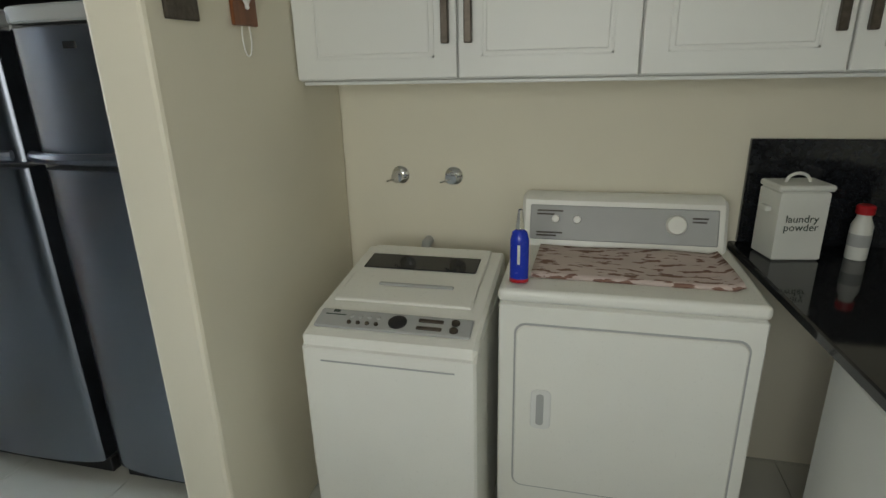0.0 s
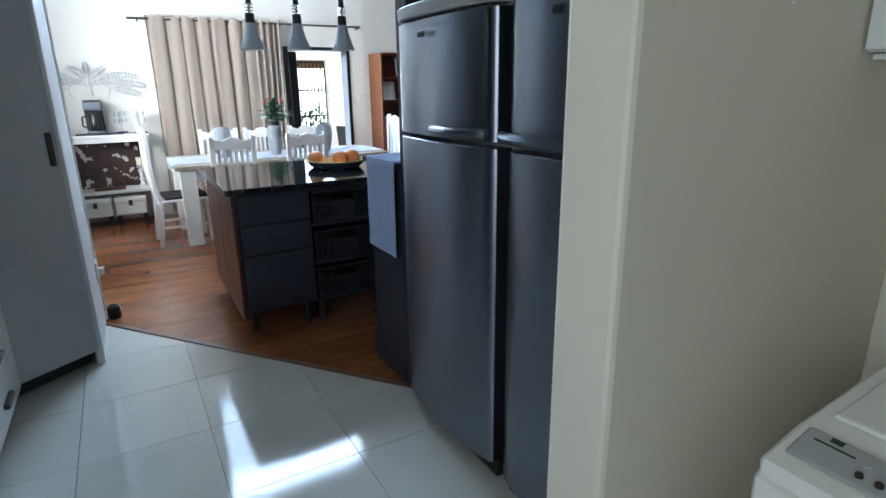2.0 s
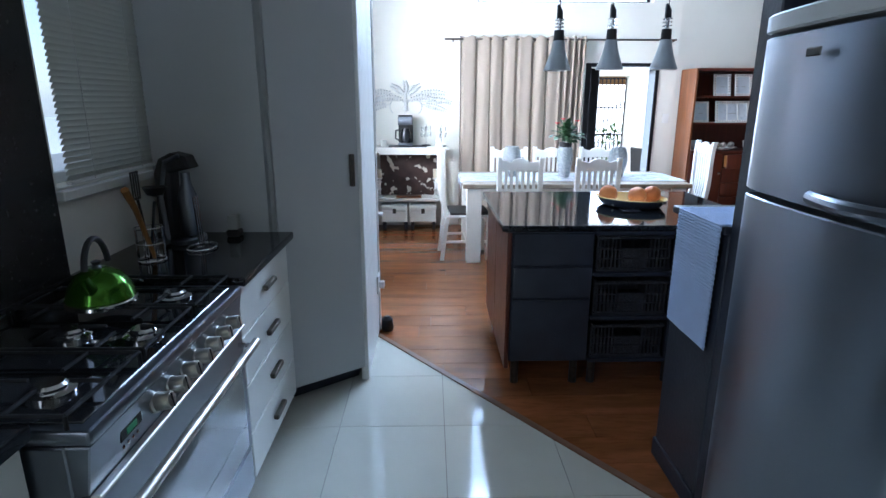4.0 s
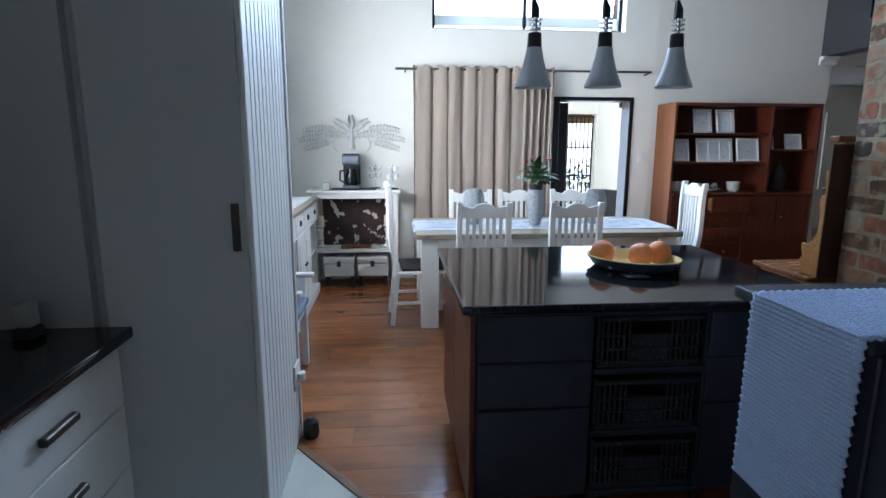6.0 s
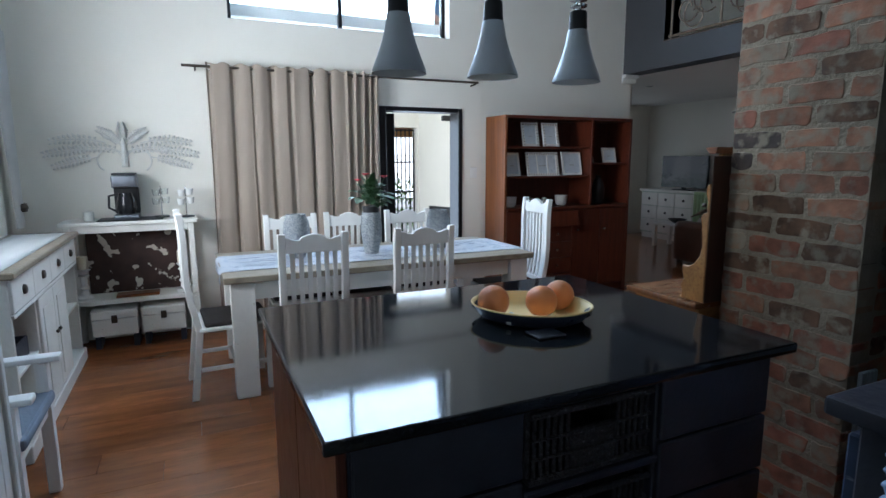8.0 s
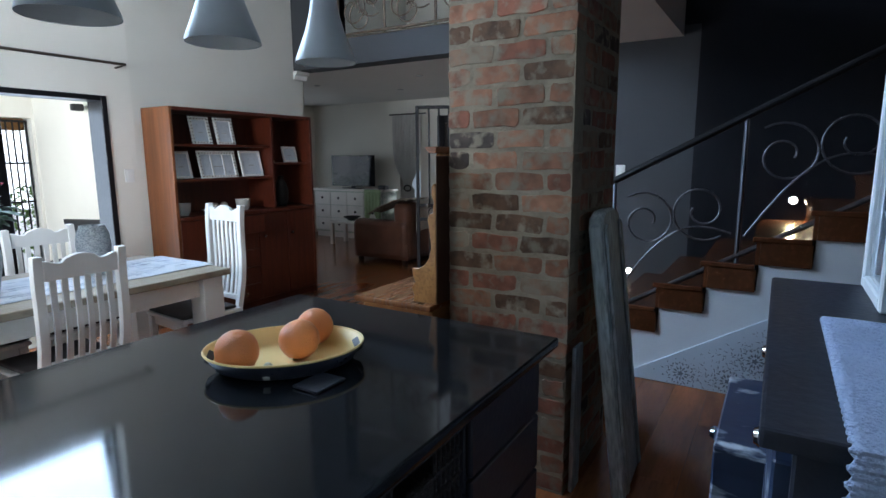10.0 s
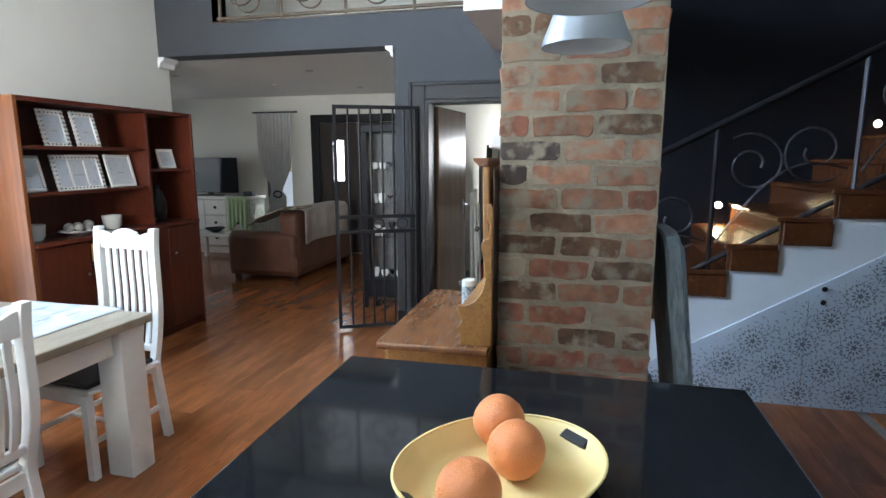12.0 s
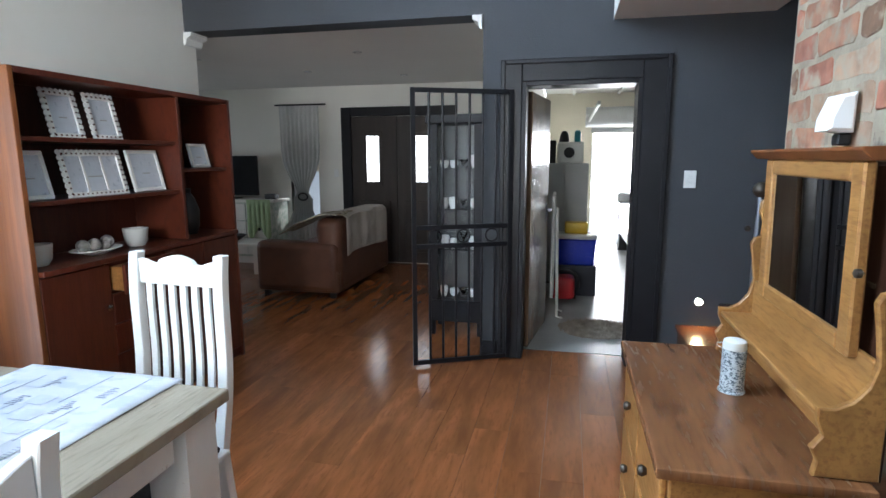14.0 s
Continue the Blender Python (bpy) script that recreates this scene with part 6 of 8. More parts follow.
for x in (-0.24, 0.24):
    part("front_leg", bm_prism(B(), [(x - 0.022, 0.20), (x + 0.022, 0.20), (x + 0.022, 0.245), (x - 0.022, 0.245)], "z", 0, 0.60, 0.004), WHITE_PAINT, t)
    part("back_leg", box((x - 0.022, -0.24, 0), (x + 0.022, -0.20, 1.0), 0.004), WHITE_PAINT, t)
    part("arm", box((x - 0.035, -0.199, 0.601), (x + 0.035, 0.30, 0.628), 0.008, 2), WHITE_PAINT, t)
    part("side_rail", box((x - 0.012, -0.199, 0.36), (x + 0.012, 0.199, 0.42), 0.003), WHITE_PAINT, t)
part("seat", box((-0.25, -0.19, 0.421), (0.25, 0.26, 0.47), 0.015, 2), mat("blue_grey_seat", (0.16, 0.19, 0.24), 0.9, var=0.1, bump=0.05), t, "blue-grey seat cushion")
part("front_rail", box((-0.217, 0.21, 0.36), (0.217, 0.232, 0.42), 0.003), WHITE_PAINT, t)
part("top_rail", box((-0.217, -0.235, 0.90), (0.217, -0.205, 0.99), 0.006), WHITE_PAINT, t)
for i in range(5):
    part("slat", box((-0.16 + i * 0.08 - 0.015, -0.228, 0.43), (-0.16 + i * 0.08 + 0.015, -0.212, 0.899), 0.002), WHITE_PAINT, t)
# south dining window
t = thing("window_3", "dining window with timber frame in the south wall", "window", pose(0, 0, 0), kind="structure")
for a, b in (((-6.25, 0.12, 1.1), (-6.19, 0.18, 2.4)), ((-5.01, 0.12, 1.1), (-4.95, 0.18, 2.4)), ((-6.189, 0.12, 1.1), (-5.011, 0.18, 1.16)), ((-6.189, 0.12, 2.34), (-5.011, 0.18, 2.4)), ((-5.63, 0.12, 1.161), (-5.57, 0.18, 2.339))):
    part("window_frame", box(a, b, 0.004), TEAK, t)
part("pane", box((-6.189, 0.148, 1.16), (-5.011, 0.152, 2.34)), GLASS, t).visible_shadow = False
t = thing("roller_blind", "brown woven roller blind above the dining window", "blind", pose(0, 0, 0))
part("cloth", box((-7.0, 0.312, 2.33), (-4.9, 0.318, 3.4)), mat("woven_blind", (0.30, 0.20, 0.11), 0.8, var=0.15, fine=120, bump=0.1), t)
part("roll", bm_tube(B(), [(-7.0, 0.335, 3.4), (-4.9, 0.335, 3.4)], 0.03, 12), PINE, t)
t = thing("curtain", "white voile curtain tied back beside the sideboard", "curtain", pose(0, 0, 0))
def voile(u, v):
    z = 2.33 - 1.35 * v
    gather = 1 - 0.75 * math.sin(min(1.0, v / 0.85) * math.pi / 2)
    return (-7.12 + (0.36 * gather + 0.05) * u, 0.365 + 0.025 * math.sin(2 * math.pi * 7 * u) * (0.4 + 0.6 * gather), z)
part("cloth", bm_grid(B(), voile, 70, 16), VOILE, t)
part("tie_back", bm_lathe(B(), [(0.035, -0.03), (0.045, 0.0), (0.035, 0.03)], 16, (-7.09, 0.37, 1.12)), PEWTER, t)

# ---- stairs ----
RISE, GO, X0S, SY = 0.165, 0.268, -4.13, 5.18
def step_x(k):
    return X0S + GO * k
t = thing("staircase", "timber-clad staircase with pale stringer along the navy wall", "stairs", pose(0, 0, 0), kind="structure")
for k in range(0, 15):
    x = step_x(k)
    z = RISE * (k + 1)
    part("tread", box((x - 0.02, SY - 0.02, z - 0.03), (x + GO, NY - 0.004, z), 0.005), STAIR_WOOD, t)
    part("riser", box((x, SY - 0.004, z - RISE), (x + 0.02, NY - 0.004, z - 0.031), 0.002), STAIR_WOOD, t)
    part("side_board", box((x + 0.021, SY - 0.012, z - RISE), (x + GO + 0.010, SY + 0.004, z - 0.031), 0.003), STAIR_WOOD, t)
prof = []
for k in range(0, 15):
    prof += [(step_x(k) + 0.02, RISE * k - 0.002), (step_x(k + 1) + 0.015, RISE * k - 0.002)]
prof += [(step_x(15), RISE * 14 - 0.42), (step_x(0) + 0.62, 0.0), (step_x(0) + 0.02, 0.0)]
prof[0] = (step_x(0) + 0.02, 0.001)
prof = [p for i, p in enumerate(prof) if i == 0 or p != prof[i - 1]]
prof[1] = (step_x(1) + 0.015, 0.001)
part("stringer", bm_prism(B(), prof[1:-1], "y", SY + 0.006, SY + 0.05), STRINGER, t, "pale grey stepped stringer")
low = lambda x: 0.238 + (x + 3.13) * (RISE / GO)
part("under_panel", bm_prism(B(), [(-3.50, 0.004), (-2.33, 0.004), (-2.33, low(-2.33)), (-3.50, max(0.02, low(-3.50)))], "y", SY - 0.006, SY + 0.005), PATTERN, t, "grey-blue patterned cupboard panel")
part("cupboard_door", bm_prism(B(), [(-2.324, 0.004), (-0.2, 0.004), (-0.2, low(-0.2)), (-2.324, low(-2.324))], "y", SY - 0.008, SY + 0.005), PATTERN, t, "grey-blue patterned cupboard door")
for z in (0.66, 0.74):
    part("knob", bm_lathe(B(), [(0.008, 0), (0.016, 0.014), (0, 0.026)], 12), RUBBER, t).matrix_basis = pose(-2.26, SY - 0.008, z, 90, 0, 0)
def damask():
    """A round flourish of petals and dots."""
    bm = B()
    def petal(cx, cy, a, L, w):
        d, s = Vector((math.cos(a), math.sin(a))), Vector((-math.sin(a), math.cos(a)))
        c = Vector((cx, cy))
        p = [c, c + d * L * 0.4 + s * w, c + d * L, c + d * L * 0.4 - s * w]
        bm.faces.new([bm.verts.new((q.x, 0, q.y)) for q in p])
    for k in range(12):
        a = k * math.pi / 6
        petal(0.022 * math.cos(a), 0.022 * math.sin(a), a, 0.030, 0.006)
        petal(0.060 * math.cos(a + 0.26), 0.055 * math.sin(a + 0.26), a + 0.9, 0.026, 0.005)
        petal(0.085 * math.cos(a), 0.075 * math.sin(a), a + 2.2, 0.022, 0.004)
        petal(0.105 * math.cos(a + 0.3), 0.09 * math.sin(a + 0.3), a, 0.010, 0.004)
    for k in range(5):
        petal(0, 0, k * 1.2566, 0.022, 0.007)
    return bm
MOTIF = mesh_of(damask(), "print_motif", PATTERN_INK)
def sprig():
    bm = B()
    for k in range(22):
        a, r = k * 2.4, 0.012 + 0.0042 * k
        c = Vector((r * math.cos(a), r * 0.8 * math.sin(a)))
        d, s = Vector((math.cos(a + 1), math.sin(a + 1))), Vector((-math.sin(a + 1), math.cos(a + 1)))
        p = [c, c + d * 0.012 + s * 0.0035, c + d * 0.03, c + d * 0.012 - s * 0.0035]
        bm.faces.new([bm.verts.new((q.x, 0, q.y)) for q in p])
    return bm
SPRIG = mesh_of(sprig(), "print_sprig", mat("faint_ink", (0.24, 0.28, 0.36), 0.7, var=0.05, bump=0.0))
for j in range(7):
    for i in range(8):
        x, z = -3.42 + i * 0.27 + (j % 2) * 0.135, 0.085 + j * 0.155
        for dx, dz, me in ((0.0, 0.0, MOTIF), (0.135, 0.0, SPRIG), (0.065, 0.075, SPRIG)):
            if z + dz + 0.07 < low(x + dx - 0.06) and x + dx < -1.7:
                o = new("print_motif", me)
                o.parent = t
                o.matrix_basis = pose(x + dx, SY - 0.0095, z + dz)
rng = random.Random(17)
bm = B()
for k in range(1500):
    x, z = rng.uniform(-3.45, -1.65), rng.uniform(0.03, 1.1)
    if z + 0.03 < low(x - 0.02):
        a, L, w = rng.uniform(0, 6.283), rng.uniform(0.004, 0.013), rng.uniform(0.001, 0.003)
        d, e = Vector((math.cos(a), math.sin(a))), Vector((-math.sin(a), math.cos(a)))
        c = Vector((x, z))
        bm.faces.new([bm.verts.new((p.x, SY - 0.0092, p.y)) for p in (c - d * L, c + e * w, c + d * L, c - e * w)])
part("fine_print", bm, SPRIG.materials[0], t, "fine dark tendrils of the printed panel")["kind"] = "stuff"

t = thing("stair_railing", "wrought iron stair railing with scrolls", "railing", pose(0, 0, 0))
RY = SY + 0.02
hand = lambda x: 1.675 + 0.52 * (x + 2.9)
lowr = lambda x: 0.86 + 0.60 * (x + 2.9)
part("newel", bm_tube(B(), [(-3.745, RY, 0.0), (-3.745, RY, 1.29)], 0.016, 12), STEEL, t, "steel newel post")
part("newel_ball", bm_lathe(B(), [(0, -0.038), (0.02, -0.033), (0.034, -0.016), (0.038, 0), (0.034, 0.016), (0.02, 0.033), (0, 0.038)], 18, (-3.745, RY, 1.322)), PEWTER, t, "dark ball finial")
part("handrail", bm_tube(B(), [(-3.72, RY, hand(-3.72)), (-0.2, RY, hand(-0.2))], 0.022, 10), BLACK_FRAME, t)
part("bottom_rail", bm_tube(B(), [(-3.72, RY, lowr(-3.72)), (-0.2, RY, lowr(-0.2))], 0.016, 10), IRON, t)
for x in (-3.62, -2.89, -2.16, -1.43, -0.7):
    k = int((x - X0S) / GO) + 1
    part("post", bm_tube(B(), [(x, RY, RISE * k), (x, RY, hand(x))], 0.013, 8), STEEL, t)
def spiral(cx, cz, r, a0, turns, sgn):
    return [(cx + r * (1 - 0.75 * s) * math.cos(a0 + sgn * s * turns * 6.283), RY, cz + r * (1 - 0.75 * s) * math.sin(a0 + sgn * s * turns * 6.283)) for s in np.linspace(0, 1, 34)]
for x in (-3.62, -2.89, -2.16, -1.43):
    mid = (hand(x + 0.36) + lowr(x + 0.36)) / 2
    part("scroll", bm_tube(B(), spiral(x + 0.20, mid - 0.02, 0.19, 2.2, 1.4, -1), 0.007, 6), IRON, t)
    part("scroll", bm_tube(B(), spiral(x + 0.52, mid + 0.06, 0.19, -0.9, 1.4, -1), 0.007, 6), IRON, t)
    part("scroll", bm_tube(B(), [(x + 0.03 + 0.66 * s, RY, lowr(x) + 0.12 + 0.75 * s * 0.6 + 0.20 * math.sin(s * math.pi * 1.0)) for s in np.linspace(0, 1, 18)], 0.007, 6), IRON, t)

for x, z in ((-3.74, 0.498), (-2.61, 1.132), (-1.60, 1.734)):
    t = thing("stair_light", "small round lit step light on the navy wall", "light", pose(x, NY, z), group="step lights")
    part("ring", bm_lathe(B(), [(0.030, 0), (0.032, 0.006), (0.026, 0.010), (0.024, 0.004)], 24), CHROME, t).matrix_basis = pose(0, 0, 0, 90, 0, 0)
    part("lens", bm_lathe(B(), [(0.024, 0.004), (0.0, 0.006)], 20), BULB, t, "glowing lens").matrix_basis = pose(0, 0, 0, 90, 0, 0)
    d = bpy.data.lights.new("step_lamp", "SPOT")
    d.energy, d.color, d.shadow_soft_size, d.spot_size, d.spot_blend = 14.0, (1.0, 0.74, 0.34), 0.02, radians(120), 0.6
    new("step_lamp", d).matrix_world = look((x, NY - 0.03, z), (x + 0.1, NY - 0.7, z - 0.75))

# leaning board
t = thing("leaning_board", "weathered blue-grey folded board leaning on the brick column", "board", pose(-3.195, 3.93, 0.004, 0, -7.0, 3))
part("board", bm_prism(B(), [(-0.18, 0.0), (0.18, 0.0), (0.18, 1.17), (0.15, 1.215), (0.08, 1.235), (-0.08, 1.235), (-0.15, 1.215), (-0.18, 1.17)], "x", -0.03, 0.03, 0.010), BLUE_BOARD, t)
part("edge_strip", bm_prism(B(), [(-0.16, 0.02), (-0.12, 0.02), (-0.12, 1.18), (-0.16, 1.16)], "x", 0.0305, 0.042, 0.003), BLUE_BOARD, t)
part("edge_strip", bm_prism(B(), [(0.12, 0.02), (0.16, 0.02), (0.16, 1.16), (0.12, 1.18)], "x", 0.0305, 0.042, 0.003), BLUE_BOARD, t)
one("spare_board", box((-3.392, 3.70, 0.0), (-3.375, 3.80, 0.66), 0.003), BLUE_BOARD, "narrow grey board beside the column", "board")

# ---- dresser with mirror ----
t = thing("dresser", "pine dresser with brown top and scrolled gallery", "dresser", pose(0, 0, 0))
DX0, DX1, DY0, DY1 = -4.42, -3.985, 3.52, 4.41
part("top", box((DX0, DY0, 0.772), (DX1, DY1, 0.80), 0.007, 2), DRESSER_TOP, t, "worn brown plank top")
part("body", box((DX0 + 0.035, DY0 + 0.03, 0.06), (DX1 - 0.005, DY1 - 0.03, 0.771), 0.004), PINE, t)
part("plinth", box((DX0 + 0.02, DY0 + 0.02, 0.0), (DX1 - 0.004, DY1 - 0.02, 0.059), 0.004), PINE, t)
for j, z in enumerate((0.08, 0.31, 0.54)):
    for i in range(2):
        y0 = DY0 + 0.05 + i * 0.40
        d = part("drawer", box((DX0 + 0.018, y0, z), (DX0 + 0.034, y0 + 0.39, z + 0.21), 0.004), PINE, t)
        part("handle", bm_lathe(B(), [(0.01, 0), (0.016, 0.012), (0.012, 0.022), (0, 0.024)], 12), PEWTER, d).matrix_basis = pose(DX0 + 0.018, y0 + 0.195, z + 0.11, 0, -90, 0)
part("gallery_shelf", box((-4.098, 3.578, 0.930), (-3.99, 4.358, 0.946), 0.005, 2), PINE, t)
part("gallery_back", box((-4.000, 3.58, 0.801), (-3.986, 4.356, 1.06), 0.003), PINE, t)
UP = [(-4.100, 0.801), (-4.094, 0.835), (-4.108, 0.865), (-4.088, 0.895), (-4.102, 0.930), (-4.102, 0.957), (-4.07, 0.957), (-4.038, 0.975), (-4.012, 1.010), (-4.000, 1.06), (-4.008, 1.13), (-4.018, 1.185), (-4.008, 1.207), (-3.990, 1.212), (-3.986, 1.26),
      (-3.998, 1.295), (-3.996, 1.328), (-3.984, 1.340), (-3.974, 1.325), (-3.974, 0.801)]
def scroll_side(y, lab):
    return part("scrolled_side", bm_prism(B(), UP, "y", y - 0.010, y + 0.010, 0.003), PINE, t, lab)
scroll_side(3.566, "scrolled pine upright")
scroll_side(4.370, "scrolled pine upright")
# thin dark sheet added for the shaded gap between dresser and column
part("back_shade", box((-3.9735, 3.558, 0.802), (-3.9695, 4.378, 1.46), 0.001), mat("dresser_shade_brown", (0.050, 0.019, 0.010), 0.35, var=0.25, scale=5, fine=30, bump=0.01, stretch=(4, 4, 0.4)), t, "dark brown sheet standing in for shade behind the dresser")
mir = part("mirror_frame", box((-0.014, -0.30, 0.0), (0.012, -0.245, 0.43), 0.005), PINE, t, "pine swing mirror frame")
mir.matrix_basis = pose(-4.008, 3.948, 1.04, 0, -1, 0)
part("frame_stile", box((-0.014, 0.245, 0.0), (0.012, 0.30, 0.43), 0.005), PINE, mir)
part("frame_rail", box((-0.014, -0.244, 0.0), (0.012, 0.244, 0.045), 0.005), PINE, mir)
part("frame_rail", box((-0.014, -0.244, 0.385), (0.012, 0.244, 0.43), 0.005), PINE, mir)
part("cornice", bm_prism(B(), [(-0.02, 0.431), (-0.04, 0.452), (-0.04, 0.460), (0.02, 0.460), (0.015, 0.431)], "y", -0.345, 0.375, 0.002), TEAK, mir, "brown moulded cornice")
part("glass", box((-0.006, -0.244, 0.046), (-0.001, 0.244, 0.384)), MIRROR, mir, "silvered mirror glass")
part("backing", box((0.0, -0.244, 0.046), (0.010, 0.244, 0.384)), TEAK, mir)
for y in (3.60, 4.34):
    part("pivot_knob", bm_lathe(B(), [(0, -0.008), (0.010, 0.0), (0.010, 0.010), (0, 0.016)], 12), PEWTER, t).matrix_basis = pose(-4.035, y, 1.24, 0, -90, 0)
t = thing("canister", "white and grey patterned metal canister on the dresser", "canister", pose(-4.145, 4.0, 0.801) @ Matrix.Scale(0.84, 4))
part("body", bm_lathe(B(), [(0, 0), (0.044, 0), (0.044, 0.004), (0.039, 0.008), (0.039, 0.152), (0, 0.152)], 28), mat("patterned_tin", (0.55, 0.60, 0.62), 0.35, 0.3, var=0.06, scale=40, fine=120, bump=0.01, stretch=(1, 1, 1.6), second=(0.10, 0.13, 0.15), mix_lo=0.50, mix_hi=0.54), t)
part("lid", bm_lathe(B(), [(0.037, 0.153), (0.039, 0.158), (0.036, 0.182), (0.03, 0.186), (0, 0.186)], 28), TIN, t)
part("clasp", bm_tube(B(), [(-0.038, 0.01, 0.15), (-0.055, 0.012, 0.158), (-0.056, 0.012, 0.168), (-0.038, 0.01, 0.17)], 0.003, 6), CHROME, t)
t = thing("wall_sconce", "white half-shade wall light on the brick column", "lamp", pose(-3.972, 3.87, 1.535))
part("shade", bm_prism(B(), [(-0.004, 0.0), (-0.062, 0.004), (-0.060, 0.035), (-0.040, 0.088), (-0.004, 0.095)], "y", -0.042, 0.042, 0.008), LAMP_WHITE, t)
part("mount", box((-0.03, -0.018, -0.03), (0.0, 0.018, -0.001), 0.004), RUBBER, t)

# ---- garage doorway and gate ----
t = thing("door_2", "garage doorway with wide black architrave", "door", pose(0, 0, 0), kind="structure")
GL, GR, GT = -4.965, -4.175, 1.985
for x0, x1, z0, z1 in ((GL - 0.145, GL, 0, GT + 0.145), (GR, GR + 0.175, 0, GT + 0.145), (GL + 0.001, GR - 0.001, GT, GT + 0.145)):
    part("architrave", box((x0, NY - 0.022, z0), (x1, NY - 0.001, z1), 0.005), BLACK_FRAME, t)
for x0, x1, z0, z1 in ((GL - 0.145, GL - 0.115, 0, GT + 0.145), (GR + 0.145, GR + 0.175, 0, GT + 0.145), (GL - 0.114, GR + 0.144, GT + 0.115, GT + 0.145)):
    part("moulding", box((x0, NY - 0.034, z0), (x1, NY - 0.0225, z1), 0.004), BLACK_FRAME, t)
for x0, x1, z0, z1 in ((GL, GL + 0.03, 0, GT), (GR - 0.03, GR, 0, GT), (GL + 0.031, GR - 0.031, GT - 0.03, GT)):
    part("jamb", box((x0, NY - 0.02, z0), (x1, NY + 0.20, z1), 0.003), BLACK_FRAME, t)
leaf = part("door_leaf", box((0, -0.02, 0.01), (0.735, 0.02, 1.945), 0.004), mat("brown_door_varnish", (0.20, 0.13, 0.08), 0.18, var=0.2, scale=3, fine=30, bump=0.01, stretch=(3, 3, 0.4)), t, "open brown garage door leaf")
leaf.matrix_basis = pose(GL + 0.04, NY + 0.225, 0, 0, 0, 82)
part("door_handle", bm_tube(B(), [(0.66, -0.02, 1.03), (0.66, -0.06, 1.03), (0.56, -0.065, 1.03)], 0.009, 8), STEEL, leaf)
part("key_plate", box((0.64, -0.026, 0.93), (0.68, -0.0205, 1.08), 0.003), STEEL, leaf)
one("skirting", box((GR + 0.178, NY - 0.018, 0), (X0S + 0.05, NY - 0.001, 0.12), 0.003), BLACK_FRAME, "black skirting on the navy wall", "skirting", kind="structure")
one("skirting", box((OPX1 + 0.002, NY - 0.018, 0), (GL - 0.148, NY - 0.001, 0.12), 0.003), BLACK_FRAME, "black skirting on the navy wall", "skirting", kind="structure")
t = thing("light_switch", "white light switch on the navy wall", "switch", pose(-3.85, NY, 1.27))
part("plate", box((-0.038, -0.010, 0), (0.038, 0, 0.115), 0.003), WHITE_PAINT, t)
part("rocker", box((-0.012, -0.014, 0.035), (0.012, -0.0105, 0.08), 0.002), WHITE_PAINT, t)

ga = Vector((-5.02, 6.235)) - Vector((-5.665, 5.92))
t = thing("security_gate", "black steel security gate standing open", "gate", pose(-5.665, 5.92, 0, 0, 0, math.degrees(math.atan2(ga.y, ga.x))))
GW = ga.length
def flat(x0, z0, x1, z1, w=0.012):
    return box((x0, -w, z0), (x1, w, z1), 0.002)
part("stile", flat(0, 0.02, 0.03, 1.93), BLACK_FRAME, t)
part("stile", flat(GW - 0.03, 0.02, GW, 1.93), BLACK_FRAME, t)
for z in (0.02, 0.855, 0.985, 1.90):
    part("rail", flat(0.031, z, GW - 0.031, z + 0.03), BLACK_FRAME, t)
for i in range(6):
    x = 0.03 + (GW - 0.06) * (i + 1) / 7
    for z0, z1 in ((0.051, 0.854), (1.016, 1.899)):
        part("bar", bm_tube(B(), [(x, 0, z0), (x, 0, z1)], 0.009, 8), BLACK_FRAME, t)
for i in range(3):
    x = 0.16 + i * 0.205
    part("ring", bm_tube(B(), [(x + 0.045 * math.cos(a), 0, 0.935 + 0.045 * math.sin(a)) for a in np.linspace(0, 2 * math.pi, 21)], 0.006, 6), BLACK_FRAME, t)

# capitals at the opening
for x, s in ((-7.585, 1), (OPX1 - 0.005, -1)):
    bm = B()
    bm_prism(bm, [(x, BEAM - 0.10), (x + s * 0.02, BEAM - 0.09), (x + s * 0.03, BEAM - 0.05), (x + s * 0.07, BEAM - 0.03), (x + s * 0.07, BEAM - 0.002), (x, BEAM - 0.002)], "y", NY - 0.02, NY + 0.18, 0.003)
    one("cornice_block", bm, WHITE_PAINT, "white moulded cornice block at the opening", "moulding", kind="structure")

# balcony railing
t = thing("balcony_railing", "bronze wrought iron balcony railing with scrolls", "railing", pose(0, 0, 0))
BRZ = mat("bronze_rail", (0.17, 0.13, 0.095), 0.38, 0.6, var=0.2, scale=20, bump=0.03)
BYR = NY + 0.05
for z, r in ((2.76, 0.016), (3.55, 0.022)):
    part("rail", bm_tube(B(), [(-6.96, BYR, z), (-4.40, BYR, z)], r, 8), BRZ, t)
part("base_plate", box((-6.98, NY - 0.01, 2.711), (-4.37, NY + 0.1, 2.722), 0.003), BRZ, t)
for i in range(5):
    x = -6.93 + i * 0.62
    part("post", bm_tube(B(), [(x, BYR, 2.722), (x, BYR, 3.56)], 0.014, 8), BRZ, t)
    for cx, cz, a0, sg in ((x + 0.20, 3.0, 2.0, -1), (x + 0.44, 3.1, -1.0, -1), (x + 0.31, 2.92, 0.3, 1)):
        if cx < -4.45:
            part("scroll", bm_tube(B(), [(p[0], BYR, p[2]) for p in spiral(cx, cz, 0.20, a0, 1.3, sg)], 0.008, 6), BRZ, t)

# ---- living room ----
t = thing("sofa", "brown leather sofa seen from behind its arm", "sofa", pose(0, 0, 0))
SX0, SX1, SYA, SYB = -7.88, -6.93, 7.56, 9.25
